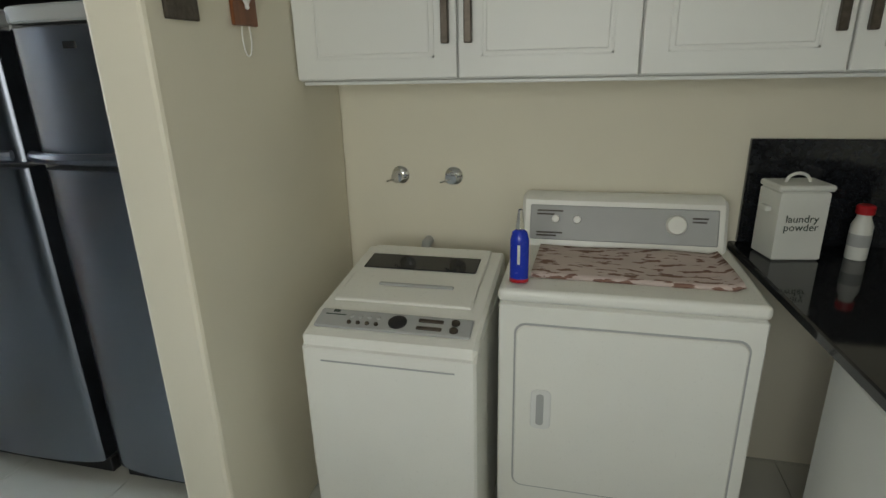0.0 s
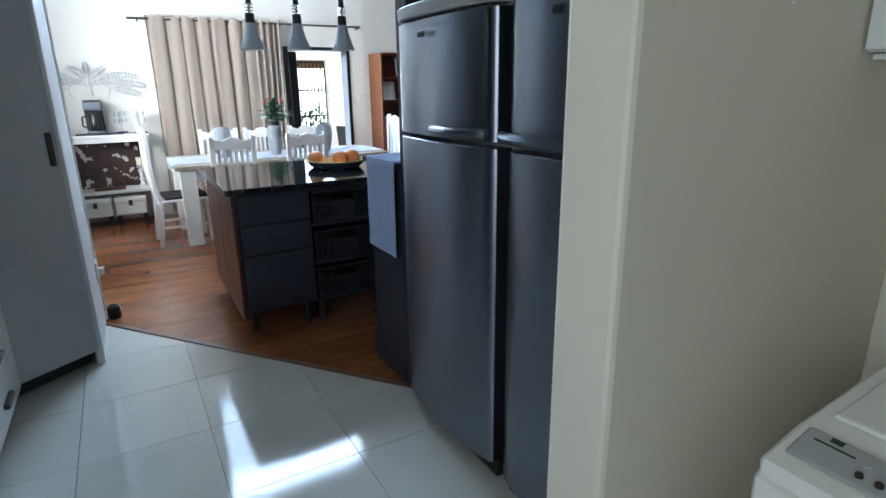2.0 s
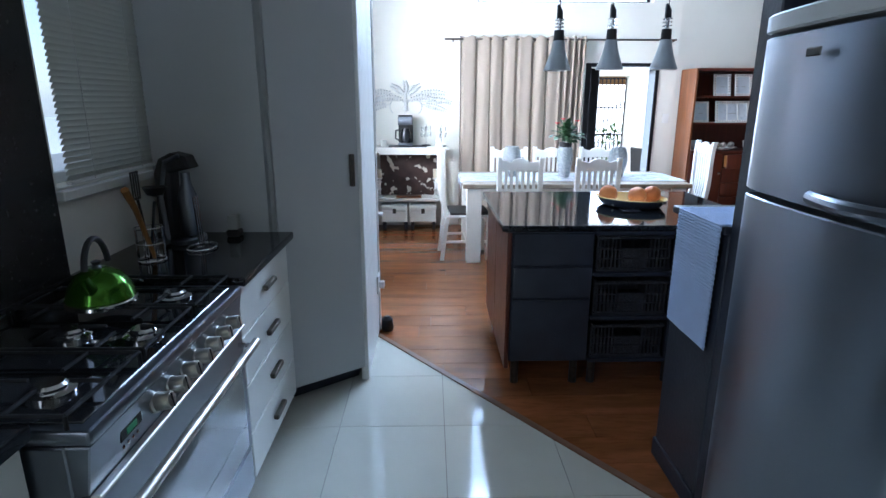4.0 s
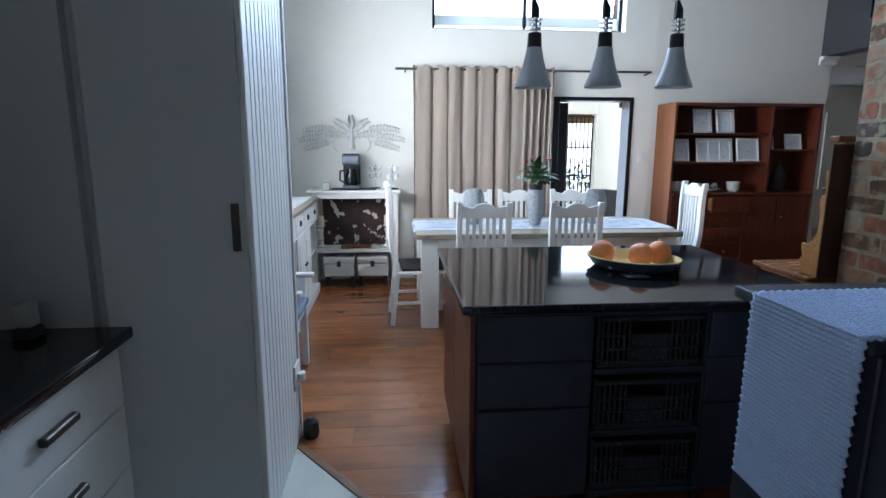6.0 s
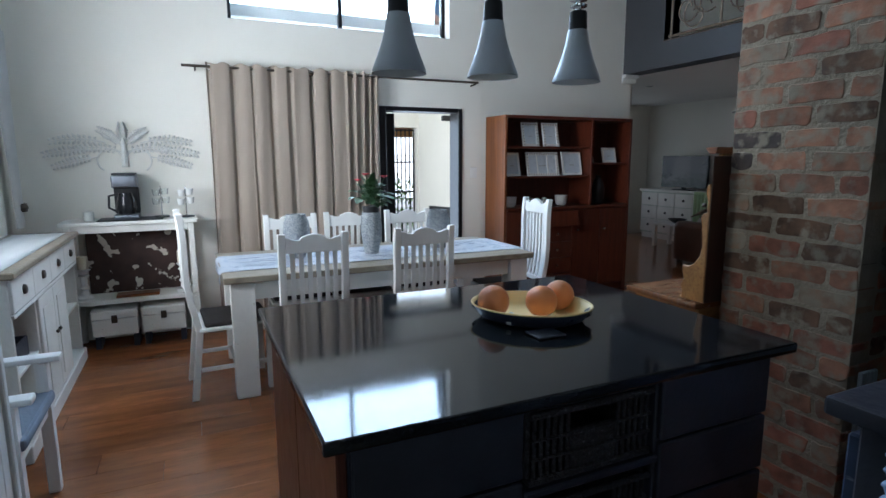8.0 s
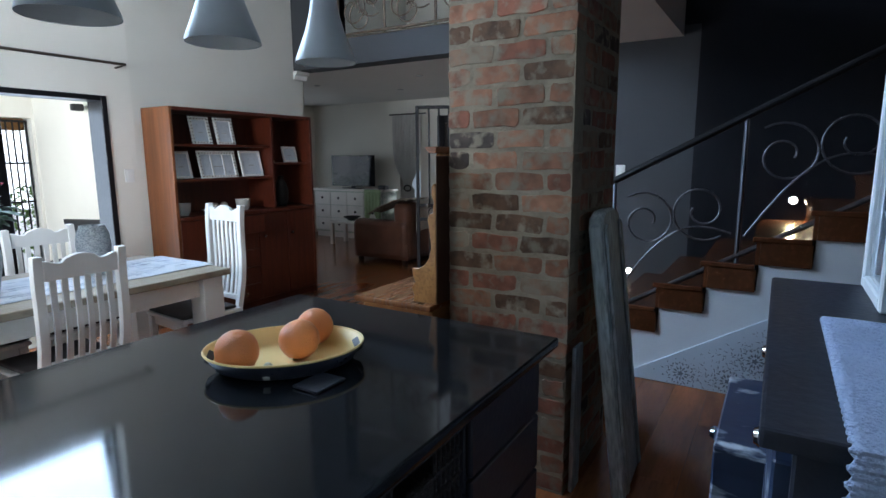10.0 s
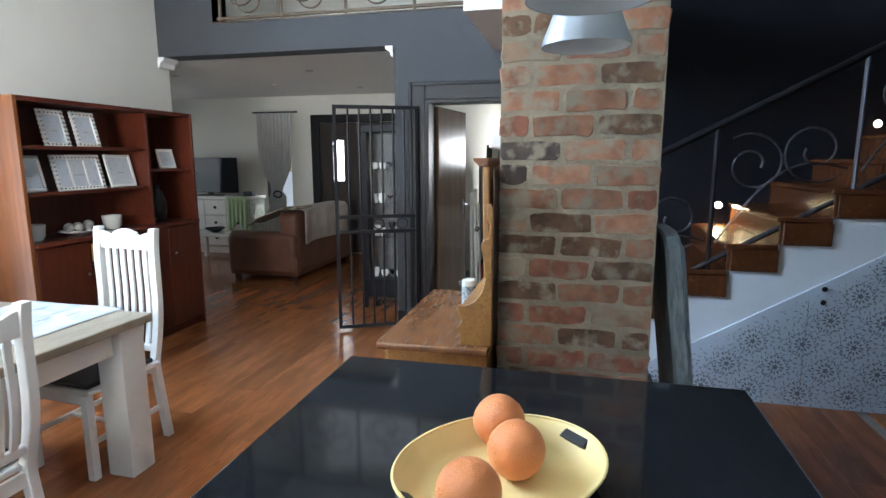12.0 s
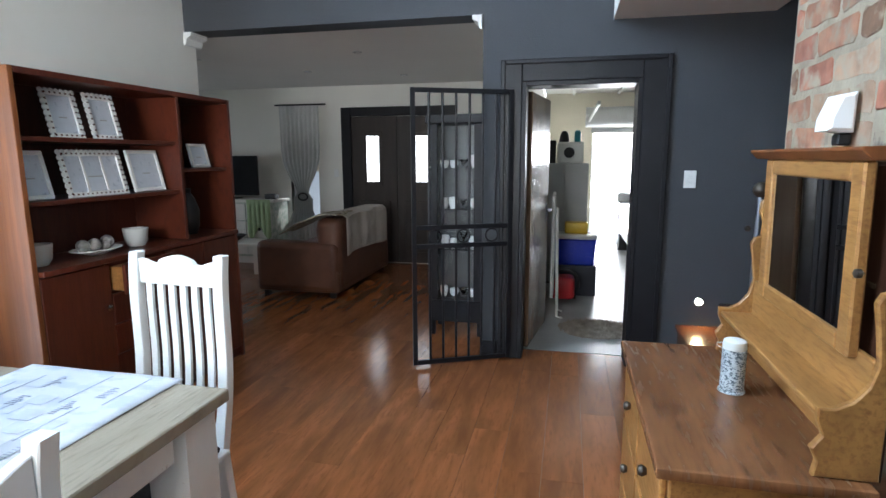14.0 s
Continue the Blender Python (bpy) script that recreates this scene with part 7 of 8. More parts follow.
def cushion(a, b, bev):
    return box(a, b, bev, 4)
part("base", cushion((SX0, SYA + 0.02, 0.06), (SX1 - 0.01, SYB - 0.02, 0.30), 0.03), LEATHER, t)
part("arm", cushion((SX0 - 0.01, SYA, 0.065), (SX1 - 0.02, SYA + 0.24, 0.60), 0.07), LEATHER, t)
part("arm", cushion((SX0 - 0.01, SYB - 0.24, 0.065), (SX1 - 0.02, SYB, 0.60), 0.07), LEATHER, t)
part("backrest", cushion((SX1 - 0.27, SYA + 0.03, 0.065), (SX1, SYB - 0.03, 0.85), 0.08), LEATHER, t)
for i in range(2):
    y0 = SYA + 0.25 + i * 0.60
    part("seat_cushion", cushion((SX0, y0, 0.301), (SX1 - 0.28, y0 + 0.59, 0.45), 0.05), LEATHER, t)
for x in (SX0 + 0.08, SX1 - 0.1):
    for y in (SYA + 0.08, SYB - 0.08):
        part("foot", box((x - 0.03, y - 0.03, 0), (x + 0.03, y + 0.03, 0.059), 0.004), RUBBER, t)
def throw(u, v):
    y = SYA + 0.18 + 1.30 * u
    s = -0.55 + 1.10 * v
    w = 0.012 * math.sin(13 * u + 2 * v) + 0.006 * math.sin(31 * u)
    if s < -0.13:
        return (SX1 - 0.285 - w, y, 0.865 + (s + 0.13) * 0.8)
    if s > 0.13:
        return (SX1 + 0.018 + w, y, 0.865 - (s - 0.13) * 1.0 + 0.02 * math.sin(5 * u))
    return (SX1 - 0.135 + s * 1.1, y, 0.872 + 0.006 * math.cos(s * 12))
one("throw_blanket", bm_grid(B(), throw, 40, 30), THROW, "pale grey fringed throw over the sofa back", "blanket", thick=0.008)
def patch(u, v):
    y = SYA + 0.02 + 0.45 * u
    return (SX1 - 0.02 - 0.62 * v, y - 0.05 * v, 0.888 - 0.30 * max(0, v - 0.35) + 0.012 * math.sin(9 * u + 11 * v))
one("patterned_scarf", bm_grid(B(), patch, 14, 18), mat("brown_weave", (0.20, 0.16, 0.11), 0.95, var=0.2, scale=20, fine=40, bump=0.2, second=(0.42, 0.38, 0.30)), "brown and cream woven blanket over the sofa arm", "blanket", thick=0.01)

t = thing("tv_cabinet", "pale painted cabinet with drawers under the television", "cabinet", pose(-9.4, 9.42, 0))
part("body", box((-0.80, -0.20, 0.10), (0.80, 0.22, 0.86), 0.006), GREEN_CAB, t)
part("top", box((-0.83, -0.23, 0.861), (0.83, 0.23, 0.90), 0.006), WORN_WHITE, t)
part("plinth", box((-0.78, -0.18, 0), (0.78, 0.20, 0.099), 0.004), WORN_WHITE, t)
for i in range(4):
    for j in range(3):
        d = part("drawer", box((-0.78 + i * 0.392, -0.222, 0.13 + j * 0.24), (-0.78 + i * 0.392 + 0.38, -0.201, 0.36 + j * 0.24), 0.004), WORN_WHITE, t)
        part("cup_handle", bm_lathe(B(), [(0.024, 0), (0.02, 0.012), (0, 0.016)], 12), RUBBER, d).matrix_basis = pose(-0.59 + i * 0.392, -0.222, 0.25 + j * 0.24, 90, 0, 0)
t = thing("television", "flat black television on the pale cabinet", "television", pose(-9.42, 9.42, 0.9015))
part("screen", box((-0.50, -0.02, 0.045), (0.50, 0.02, 0.60), 0.006), BLACK_GLASS, t)
part("stand", box((-0.20, -0.08, 0.0), (0.20, 0.08, 0.012), 0.003), RUBBER, t)
part("neck", box((-0.04, -0.015, 0.013), (0.04, 0.015, 0.0445), 0.002), RUBBER, t)
def green_cloth(u, v):
    return (-8.98 + 0.36 * u, 9.186 - 0.018 * abs(math.sin(16 * u)) * min(1, 4 * v), 0.903 - 0.55 * v * (0.85 + 0.15 * math.sin(9 * u)))
one("draped_cloth", bm_grid(B(), green_cloth, 40, 8), mat("pale_green_gauze", (0.36, 0.46, 0.26), 0.9, var=0.08, scale=12, fine=150, bump=0.05), "pale green cloth hanging over the cabinet", "cloth", thick=0.004)
one("speaker_box", box((-8.78, 9.32, 0.901), (-8.62, 9.44, 0.97), 0.01, 2), RUBBER, "small black radio on the cabinet", "radio")
t = thing("low_table", "low white wooden bench in the living room", "table", pose(-8.85, 8.75, 0))
part("top", box((-0.40, -0.22, 0.36), (0.40, 0.22, 0.40), 0.005), WORN_WHITE, t)
for x in (-0.35, 0.35):
    for y in (-0.17, 0.17):
        part("leg", box((x - 0.03, y - 0.03, 0), (x + 0.03, y + 0.03, 0.359), 0.004), WORN_WHITE, t)
one("decor_bowl", bm_lathe(B(), [(0, 0), (0.05, 0), (0.15, 0.07), (0.145, 0.072), (0.045, 0.01), (0, 0.01)], 24, (-8.9, 8.75, 0.401)), RUBBER, "dark shallow bowl on the low bench", "bowl")

t = thing("door_3", "dark timber double front door with narrow barred panes", "door", pose(0, 0, 0), kind="structure")
FY = LY - 0.004
part("architrave", box((-7.74, FY - 0.05, 0), (-7.60, FY, 2.15), 0.006), BLACK_FRAME, t)
part("architrave", box((-6.27, FY - 0.05, 0), (-6.13, FY, 2.15), 0.006), BLACK_FRAME, t)
part("architrave", box((-7.599, FY - 0.05, 2.03), (-6.271, FY, 2.15), 0.006), BLACK_FRAME, t)
DARKW = mat("dark_door_timber", (0.030, 0.022, 0.018), 0.4, var=0.3, scale=4, fine=30, bump=0.02, stretch=(3, 3, 0.4))
for x0 in (-7.595, -6.935):
    d = part("door_leaf", box((x0, FY - 0.035, 0.01), (x0 + 0.655, FY, 2.025), 0.004), DARKW, t)
    part("raised_panel", box((x0 + 0.10, FY - 0.048, 0.16), (x0 + 0.555, FY - 0.0355, 0.88), 0.008), DARKW, d)
    wx = x0 + (0.225 if x0 < -7 else 0.27)
    part("pane_surround", box((wx - 0.05, FY - 0.046, 1.08), (wx + 0.225, FY - 0.0355, 1.82), 0.006), DARKW, d)
    # the pane itself glows; no daylight comes through it
    part("pane", box((wx, FY - 0.052, 1.14), (wx + 0.175, FY - 0.047, 1.76)), OUTSIDE_GLOW, d, "door pane that glows in place of daylight")
    for k in range(1, 3):
        part("pane_bar", box((wx + k * 0.058 - 0.004, FY - 0.060, 1.14), (wx + k * 0.058 + 0.004, FY - 0.053, 1.76), 0.001), BLACK_FRAME, d)
    for z in (1.24, 1.45, 1.66):
        part("pane_bar", box((wx, FY - 0.066, z), (wx + 0.175, FY - 0.0605, z + 0.006), 0.001), BLACK_FRAME, d)
t = thing("window_4", "narrow living room window with white frame", "window", pose(0, 0, 0), kind="structure")
for a, b in (((-8.56, LY + 0.08, 0.45), (-8.52, LY + 0.12, 1.80)), ((-8.16, LY + 0.08, 0.45), (-8.12, LY + 0.12, 1.80)), ((-8.519, LY + 0.08, 0.45), (-8.161, LY + 0.12, 0.49)), ((-8.519, LY + 0.08, 1.76), (-8.161, LY + 0.12, 1.80))):
    part("window_frame", box(a, b, 0.003), WHITE_PAINT, t)
t = thing("curtain", "sheer white curtain tied back at the living window", "curtain", pose(0, 0, 0))
def sheer(u, v):
    z = 2.19 - 1.95 * v
    g = 1 - 0.72 * math.exp(-((z - 0.92) / 0.33) ** 2)
    w = 0.30 * (g if z > 0.92 else max(g, 0.5))
    return (-8.36 + 0.02 * (1 - g) + (u - 0.5) * 2 * w, LY - 0.07 + 0.02 * math.sin(2 * math.pi * 9 * u), z)
part("cloth", bm_grid(B(), sheer, 80, 24), VOILE, t)
part("tie_ring", bm_tube(B(), [(-8.34 + 0.07 * math.cos(a), LY - 0.09, 0.92 + 0.05 * math.sin(a)) for a in np.linspace(0, 2 * math.pi, 19)], 0.012, 8), RUBBER, t, "dark tie-back ring")
part("rod", bm_tube(B(), [(-8.72, LY - 0.07, 2.20), (-7.95, LY - 0.07, 2.20)], 0.012, 8), RUBBER, t)
t = thing("light_switch", "white light switch in the living room", "switch", pose(-7.85, LY, 1.2))
part("plate", box((-0.035, -0.010, 0), (0.035, 0, 0.11), 0.003), WHITE_PAINT, t)
for x, y in ((-6.6, 7.4), (-7.6, 8.4), (-6.6, 8.9), (-8.3, 7.4)):
    t = thing("ceiling_spot", "small round recessed ceiling light", "ceiling light", pose(x, y, LC), group="living ceiling lights")
    part("trim_ring", bm_lathe(B(), [(0.045, 0), (0.045, -0.006), (0.030, -0.008), (0.028, 0.0)], 20), GREY_PLASTIC, t)

t = thing("display_cabinet", "narrow black glazed display cabinet with crockery", "cabinet", pose(-5.517, 6.68, 0))
part("plinth", box((-0.23, 0.0, 0.12), (0.23, 0.34, 0.30), 0.004), BLACK_FRAME, t)
part("crown", box((-0.245, -0.01, 1.74), (0.245, 0.35, 1.81), 0.006), BLACK_FRAME, t)
for x in (-0.23, 0.15):
    part("stile", box((x, 0.0, 0.301), (x + 0.08, 0.03, 1.739), 0.004), BLACK_FRAME, t)
for x in (-0.23, 0.215):
    part("side", box((x, 0.031, 0.301), (x + 0.015, 0.34, 1.739), 0.002), BLACK_FRAME, t)
part("back", box((-0.214, 0.325, 0.301), (0.214, 0.34, 1.739)), mat("cabinet_back", (0.13, 0.135, 0.14), 0.4, var=0.1), t)
for z in (0.301, 0.72, 1.05, 1.38):
    part("shelf", box((-0.214, 0.04, z), (0.214, 0.324, z + 0.008)), GLASS if z > 0.31 else BLACK_FRAME, t)
part("pane", box((-0.149, 0.012, 0.303), (0.149, 0.016, 1.737)), GLASS, t).visible_shadow = False
for x in (-0.20, 0.20):
    for y in (0.03, 0.31):
        part("leg", box((x - 0.02, y - 0.02, 0), (x + 0.02, y + 0.02, 0.119), 0.003), BLACK_FRAME, t)
rng = random.Random(9)
for z in (0.310, 0.729, 1.059, 1.389):
    for k in range(4):
        x, r, hh = -0.12 + k * 0.08, rng.uniform(0.028, 0.042), rng.uniform(0.06, 0.14)
        one("crockery", bm_lathe(B(), [(0, 0), (r * 0.6, 0), (r, hh * 0.5), (r * 0.9, hh), (r * 0.8, hh), (0, hh * 0.2)], 14, (-5.517 + x, 6.68 + rng.uniform(0.10, 0.20), z)), WHITE_PAINT if k != 2 else GLASS, "white and glass crockery in the display cabinet", "crockery", group="cabinet crockery")

# ---- garage ----
t = thing("steel_cabinet", "pale grey steel storage cabinet in the garage", "cabinet", pose(-4.68, 9.05, 0))
part("body", box((-0.26, -0.24, 0.02), (0.26, 0.24, 1.40), 0.006), GREY_PLASTIC, t)
part("door", box((-0.255, -0.255, 0.05), (-0.002, -0.242, 1.385), 0.003), GREY_PLASTIC, t)
part("door", box((0.002, -0.255, 0.05), (0.255, -0.242, 1.385), 0.003), GREY_PLASTIC, t)
part("base", box((-0.24, -0.22, 0), (0.24, 0.22, 0.019)), RUBBER, t)
t = thing("pressure_washer", "white appliance with round dial on the steel cabinet", "appliance", pose(-4.62, 9.0, 1.401))
part("body", box((-0.16, -0.12, 0), (0.14, 0.12, 0.24), 0.02, 2), TIN, t)
part("dial", bm_lathe(B(), [(0.06, 0), (0.06, 0.02), (0.03, 0.03), (0, 0.03)], 20), RUBBER, t).matrix_basis = pose(-0.02, -0.12, 0.12, 90, 0, 0)
one("toolbox", box((-4.86, 8.92, 1.401), (-4.79, 9.06, 1.66), 0.008), RUBBER, "black case on the steel cabinet", "case")
one("spray_can", bm_lathe(B(), [(0, 0), (0.035, 0), (0.035, 0.11), (0.02, 0.13), (0, 0.13)], 16, (-4.55, 9.0, 1.642)), mat("teal_paint", (0.02, 0.22, 0.25), 0.4, var=0.1), "teal tin on the white appliance", "tin")
one("lantern", bm_lathe(B(), [(0, 0), (0.06, 0), (0.05, 0.07), (0.03, 0.12), (0, 0.13)], 16, (-4.70, 9.0, 1.642)), RUBBER, "dark lamp on the white appliance", "lamp")
t = thing("cool_box", "blue plastic cool box with handles", "cool box", pose(-4.55, 8.42, 0.33))
part("body", bm_prism(B(), [(-0.20, 0.0), (0.20, 0.0), (0.22, 0.28), (-0.22, 0.28)], "y", -0.14, 0.14, 0.015), BLUE_PLASTIC, t)
part("lid", box((-0.225, -0.155, 0.281), (0.225, 0.155, 0.33), 0.012, 2), TIN, t)
one("tool_case", box((-4.66, 8.34, 0.661), (-4.42, 8.50, 0.78), 0.015, 2), YELLOW_PLASTIC, "yellow plastic case on the cool box", "case")
one("crate", box((-4.80, 8.27, 0.0), (-4.32, 8.58, 0.329), 0.01), BLACK_WOOD, "dark storage crate under the cool box", "crate")
t = thing("vacuum_cleaner", "dark red vacuum cleaner with hose on the floor", "vacuum cleaner", pose(-4.66, 8.05, 0))
part("body", box((-0.12, -0.12, 0.03), (0.12, 0.14, 0.26), 0.05, 3), RED_PLASTIC, t)
part("hose", bm_tube(B(), [(0.02 + 0.13 * math.cos(a), -0.10, 0.20 + 0.15 * math.sin(a)) for a in np.linspace(-0.4, 3.6, 20)], 0.02, 8), RUBBER, t)
for x in (-0.12, 0.12):
    part("wheel", bm_tube(B(), [(x - 0.015, 0.08, 0.05), (x + 0.015, 0.08, 0.05)], 0.05, 16), RUBBER, t)
t = thing("ironing_board", "white folded ironing board on its end", "ironing board", pose(-4.755, 7.5, 0, 3, 0, 0))
part("board", box((-0.015, -0.15, 0.20), (0.015, 0.15, 1.15), 0.012, 2), VOILE, t)
for y in (-0.13, 0.13):
    part("leg", bm_tube(B(), [(0.03, y, 1.0), (0.05, y * 0.8, 0.02), (0.10, y * 0.8, 0.0)], 0.012, 8), WHITE_PAINT, t)
rng = random.Random(2)
bm = B()
for k in range(2600):
    a, r = rng.uniform(0, 6.283), math.sqrt(rng.uniform(0, 1))
    x, y = -4.36 + 0.30 * r * math.cos(a) + rng.uniform(-0.04, 0.04), 7.10 + 0.24 * r * math.sin(a) + rng.uniform(-0.04, 0.04)
    dx, dy = rng.uniform(-0.02, 0.02), rng.uniform(-0.02, 0.02)
    w = 0.005
    bm.faces.new([bm.verts.new(p) for p in ((x - w, y, 0), (x + w, y, 0), (x + dx, y + dy, 0.035))])
    bm.faces.new([bm.verts.new(p) for p in ((x, y - w, 0), (x, y + w, 0), (x + dx, y + dy, 0.03))])
rug = thing("shaggy_rug", "brown shaggy doormat on the garage floor", "rug", pose(0, 0, 0.0))
part("backing", bm_prism(B(), [(-4.36 + 0.31 * math.cos(a) * (1 + 0.1 * math.sin(5 * a)), 7.10 + 0.25 * math.sin(a)) for a in np.linspace(0, 6.283, 25)[:-1]], "z", -0.003, 0.008), RUG, rug)
part("mat_surface", bm, RUG, rug)["kind"] = "stuff"
t = thing("roller_door", "rolled-up garage door above the opening", "garage door", pose(0, 0, 0))
part("drum", bm_tube(B(), [(-4.4, 11.8, 2.1), (-1.7, 11.8, 2.1)], 0.16, 20), GREY_PLASTIC, t)
for k in range(3):
    part("slat", box((-4.3, 11.93, 1.86 + k * 0.075), (-1.68, 11.96, 1.93 + k * 0.075), 0.004), GREY_PLASTIC, t)
part("track", box((-4.36, 8.6, 2.02), (-4.33, 11.9, 2.06), 0.003), GREY_PLASTIC, t)
for x in (-4.6, -3.9):
    one("roof_batten", box((x - 0.02, 6.6, 2.46), (x + 0.02, 11.9, 2.499), 0.003), WHITE_PAINT, "white ceiling batten in the garage", "batten", kind="structure")
t = thing("parked_car", "white car standing in the garage doorway", "car", pose(-3.05, 10.3, 0))
CARP = mat("car_white", (0.70, 0.71, 0.72), 0.2, var=0.02, bump=0.0, coat=0.6)
part("body", bm_prism(B(), [(-2.0, 0.28), (-1.9, 0.62), (-1.2, 0.78), (-0.7, 0.84), (1.6, 0.84), (1.6, 0.25)], "x", -0.80, 0.80, 0.05), CARP, t)
part("cabin", bm_prism(B(), [(-0.85, 0.842), (-0.25, 1.40), (1.5, 1.42), (1.6, 0.842)], "x", -0.70, 0.70, 0.06), BLACK_GLASS, t, "dark windows")
part("wing_mirror", box((-0.97, -0.62, 0.88), (-0.80, -0.50, 1.02), 0.04, 3), CARP, t)
for y in (-1.35, 1.1):
    for x in (-0.80, 0.60):
        w = part("wheel", bm_tube(B(), [(x, y, 0.31), (x + 0.20, y, 0.31)], 0.31, 24), RUBBER, t)
        part("rim", bm_tube(B(), [(x - 0.006, y, 0.31), (x + 0.206, y, 0.31)], 0.19, 20), STEEL, w)

# ---- patio ----
t = thing("patio_gate", "black barred gate in the patio opening", "gate", pose(-10.3, 4.10, 0))
for y in np.linspace(0.0, 0.54, 9):
    part("bar", bm_tube(B(), [(0, y + 0.01, 0.02), (0, y + 0.01, 1.90)], 0.010, 8), BLACK_FRAME, t)
for z in (0.04, 0.95, 1.40, 1.88):
    part("rail", box((-0.012, 0.0, z), (0.012, 0.56, z + 0.025), 0.002), BLACK_FRAME, t)
for k, sz in [(k, z) for k in range(6) for z in (1.48, 1.20)]:
    part("scroll", bm_tube(B(), [(0, 0.05 + k * 0.09 + 0.035 * math.cos(a), sz + 0.035 * math.sin(a)) for a in np.linspace(0, 6.283, 13)], 0.005, 5), BLACK_FRAME, t)
t = thing("security_camera", "small grey camera on the patio wall", "camera", pose(-9.0, 4.70, 2.0))
part("mount", bm_tube(B(), [(0, 0, 0), (0, -0.06, -0.01)], 0.012, 8), GREY_PLASTIC, t)
part("housing", box((-0.03, -0.16, -0.05), (0.05, -0.055, 0.02), 0.012, 2), RUBBER, t)
t = thing("patio_chair", "dark woven patio chair beyond the doorway", "chair", pose(-8.75, 4.30, 0, 0, 0, 20))
part("seat", box((-0.22, -0.22, 0.40), (0.22, 0.22, 0.45), 0.015, 2), RUBBER, t)
part("back", bm_prism(B(), [(-0.22, 0.451), (0.22, 0.451), (0.27, 0.84), (-0.27, 0.84)], "y", 0.17, 0.21, 0.01), RUBBER, t)
for x in (-0.19, 0.19):
    for y in (-0.19, 0.19):
        part("leg", bm_tube(B(), [(x, y, 0.40), (x * 1.15, y * 1.15, -0.02)], 0.014, 8), RUBBER, t)
rng = random.Random(7)
bm = B()
for k in range(5200):
    x, y, z = rng.uniform(-13.2, -12.0), rng.uniform(0.5, 8.0), rng.uniform(0.0, 0.95) ** 0.8
    z += 0.12 * math.sin(y * 5) * (z > 0.5)
    a, b, s = rng.uniform(0, 6.28), rng.uniform(-1, 1), rng.uniform(0.03, 0.07)
    u = Vector((math.cos(a), math.sin(a), b)) * s
    v = Vector((-math.sin(a), math.cos(a), rng.uniform(-0.6, 0.6))) * s * 0.5
    c = Vector((x, y, z))
    bm.faces.new([bm.verts.new(p) for p in (c - u, c + v, c + u, c - v)])
one("garden_hedge", bm, FOLIAGE, "sunlit green hedge beyond the patio", "hedge", kind="stuff")
one("thatch_edge", box((-10.75, 3.9, 1.80), (-10.42, 4.75, 2.0), 0.02), PINE, "brown reed edge above the patio opening", "awning")
# neighbour's roof seen through the high window
t = thing("neighbour_roof", "terracotta tiled roof outside the high window", "roof", pose(-14.0, 0, 0))
part("wall", box((-3.0, -1.0, -0.12), (0.0, 4.1, 4.35)), WHITE_WALL, t)
part("ridge", bm_prism(B(), [(-3.4, 4.351), (0.5, 4.351), (-1.5, 5.4)], "y", -1.2, 6.7, 0.02), ROOF, t)
for y in (2.2, 3.9):
    one("roof_pot", bm_lathe(B(), [(0, 0), (0.35, 0.0), (0.5, 0.3), (0.52, 0.55), (0.40, 0.62), (0, 0.60)], 24, (-13.75, y, 4.40)), ROOF, "round terracotta pot on the roof edge", "pot")

# ---- floor pieces ----
rng = random.Random(5)
def piece(name, me, parent, m):
    o = new(name, me)
    o.parent = parent
    o.matrix_basis = m
    return o
floor_wood = thing("wood_floor", "reddish-brown laminate plank floor", "floor", pose(0, 0, 0), kind="structure")
floor_tile = thing("tile_floor", "glossy pale grey-green floor tiles", "floor", pose(0, 0, 0), kind="structure")
PW, PL = 0.192, 1.29
def clipped(x0, y0, x1, y1, top, keep):
    """A board or tile cut along the threshold; keep is +1 for the wooden side, -1 for the tiled side. None if nothing is left."""
    bm = box((x0, y0, top - 0.012), (x1, y1, top))
    co = (D0.x, D0.y, 0)
    no = Vector((dn.x, dn.y, 0)) * keep
    side = [(Vector((v.co.x, v.co.y, 0)) - Vector(co)).dot(no) for v in bm.verts]
    if max(side) < 0.004:
        bm.free()
        return None
    if min(side) < 0:
        g = bmesh.ops.bisect_plane(bm, geom=list(bm.verts) + list(bm.edges) + list(bm.faces), plane_co=Vector(co) + no * 0.002, plane_no=no, clear_inner=True)
        bmesh.ops.holes_fill(bm, edges=[e for e in bm.edges if e.is_boundary], sides=0)
    return bm
PLANK_ME = mesh_of(box((0.0008, 0.0008, -0.012), (PW - 0.0008, PL - 0.0008, 0.0)), "plank", PLANK)
rest = B()
x = WX - PW
while x < -2.2:
    y = 0.30 - rng.uniform(0.0, PL)
    while y < NY + 0.2:
        y0, y1, x1 = max(y, 0.30), min(y + PL, NY + 0.2), min(x + PW, -1.95)
        if y1 - y0 > 0.03:
            near_cut = x1 > -4.1 and y0 < 2.6
            if near_cut:
                bm = clipped(x + 0.0008, y0 + 0.0008, x1 - 0.0008, y1 - 0.0008, 0.0, 1)
                if bm:
                    piece("plank", mesh_of(bm, "plank", PLANK), floor_wood, Matrix())
            elif y1 - y0 > PL - 0.001 and x1 - x > PW - 0.001:
                piece("plank", PLANK_ME, floor_wood, pose(x, y, 0))
            else:
                piece("plank", mesh_of(box((x + 0.0008, y0 + 0.0008, -0.012), (x1 - 0.0008, y1 - 0.0008, 0)), "plank", PLANK), floor_wood, Matrix())
        y += PL
    x += PW
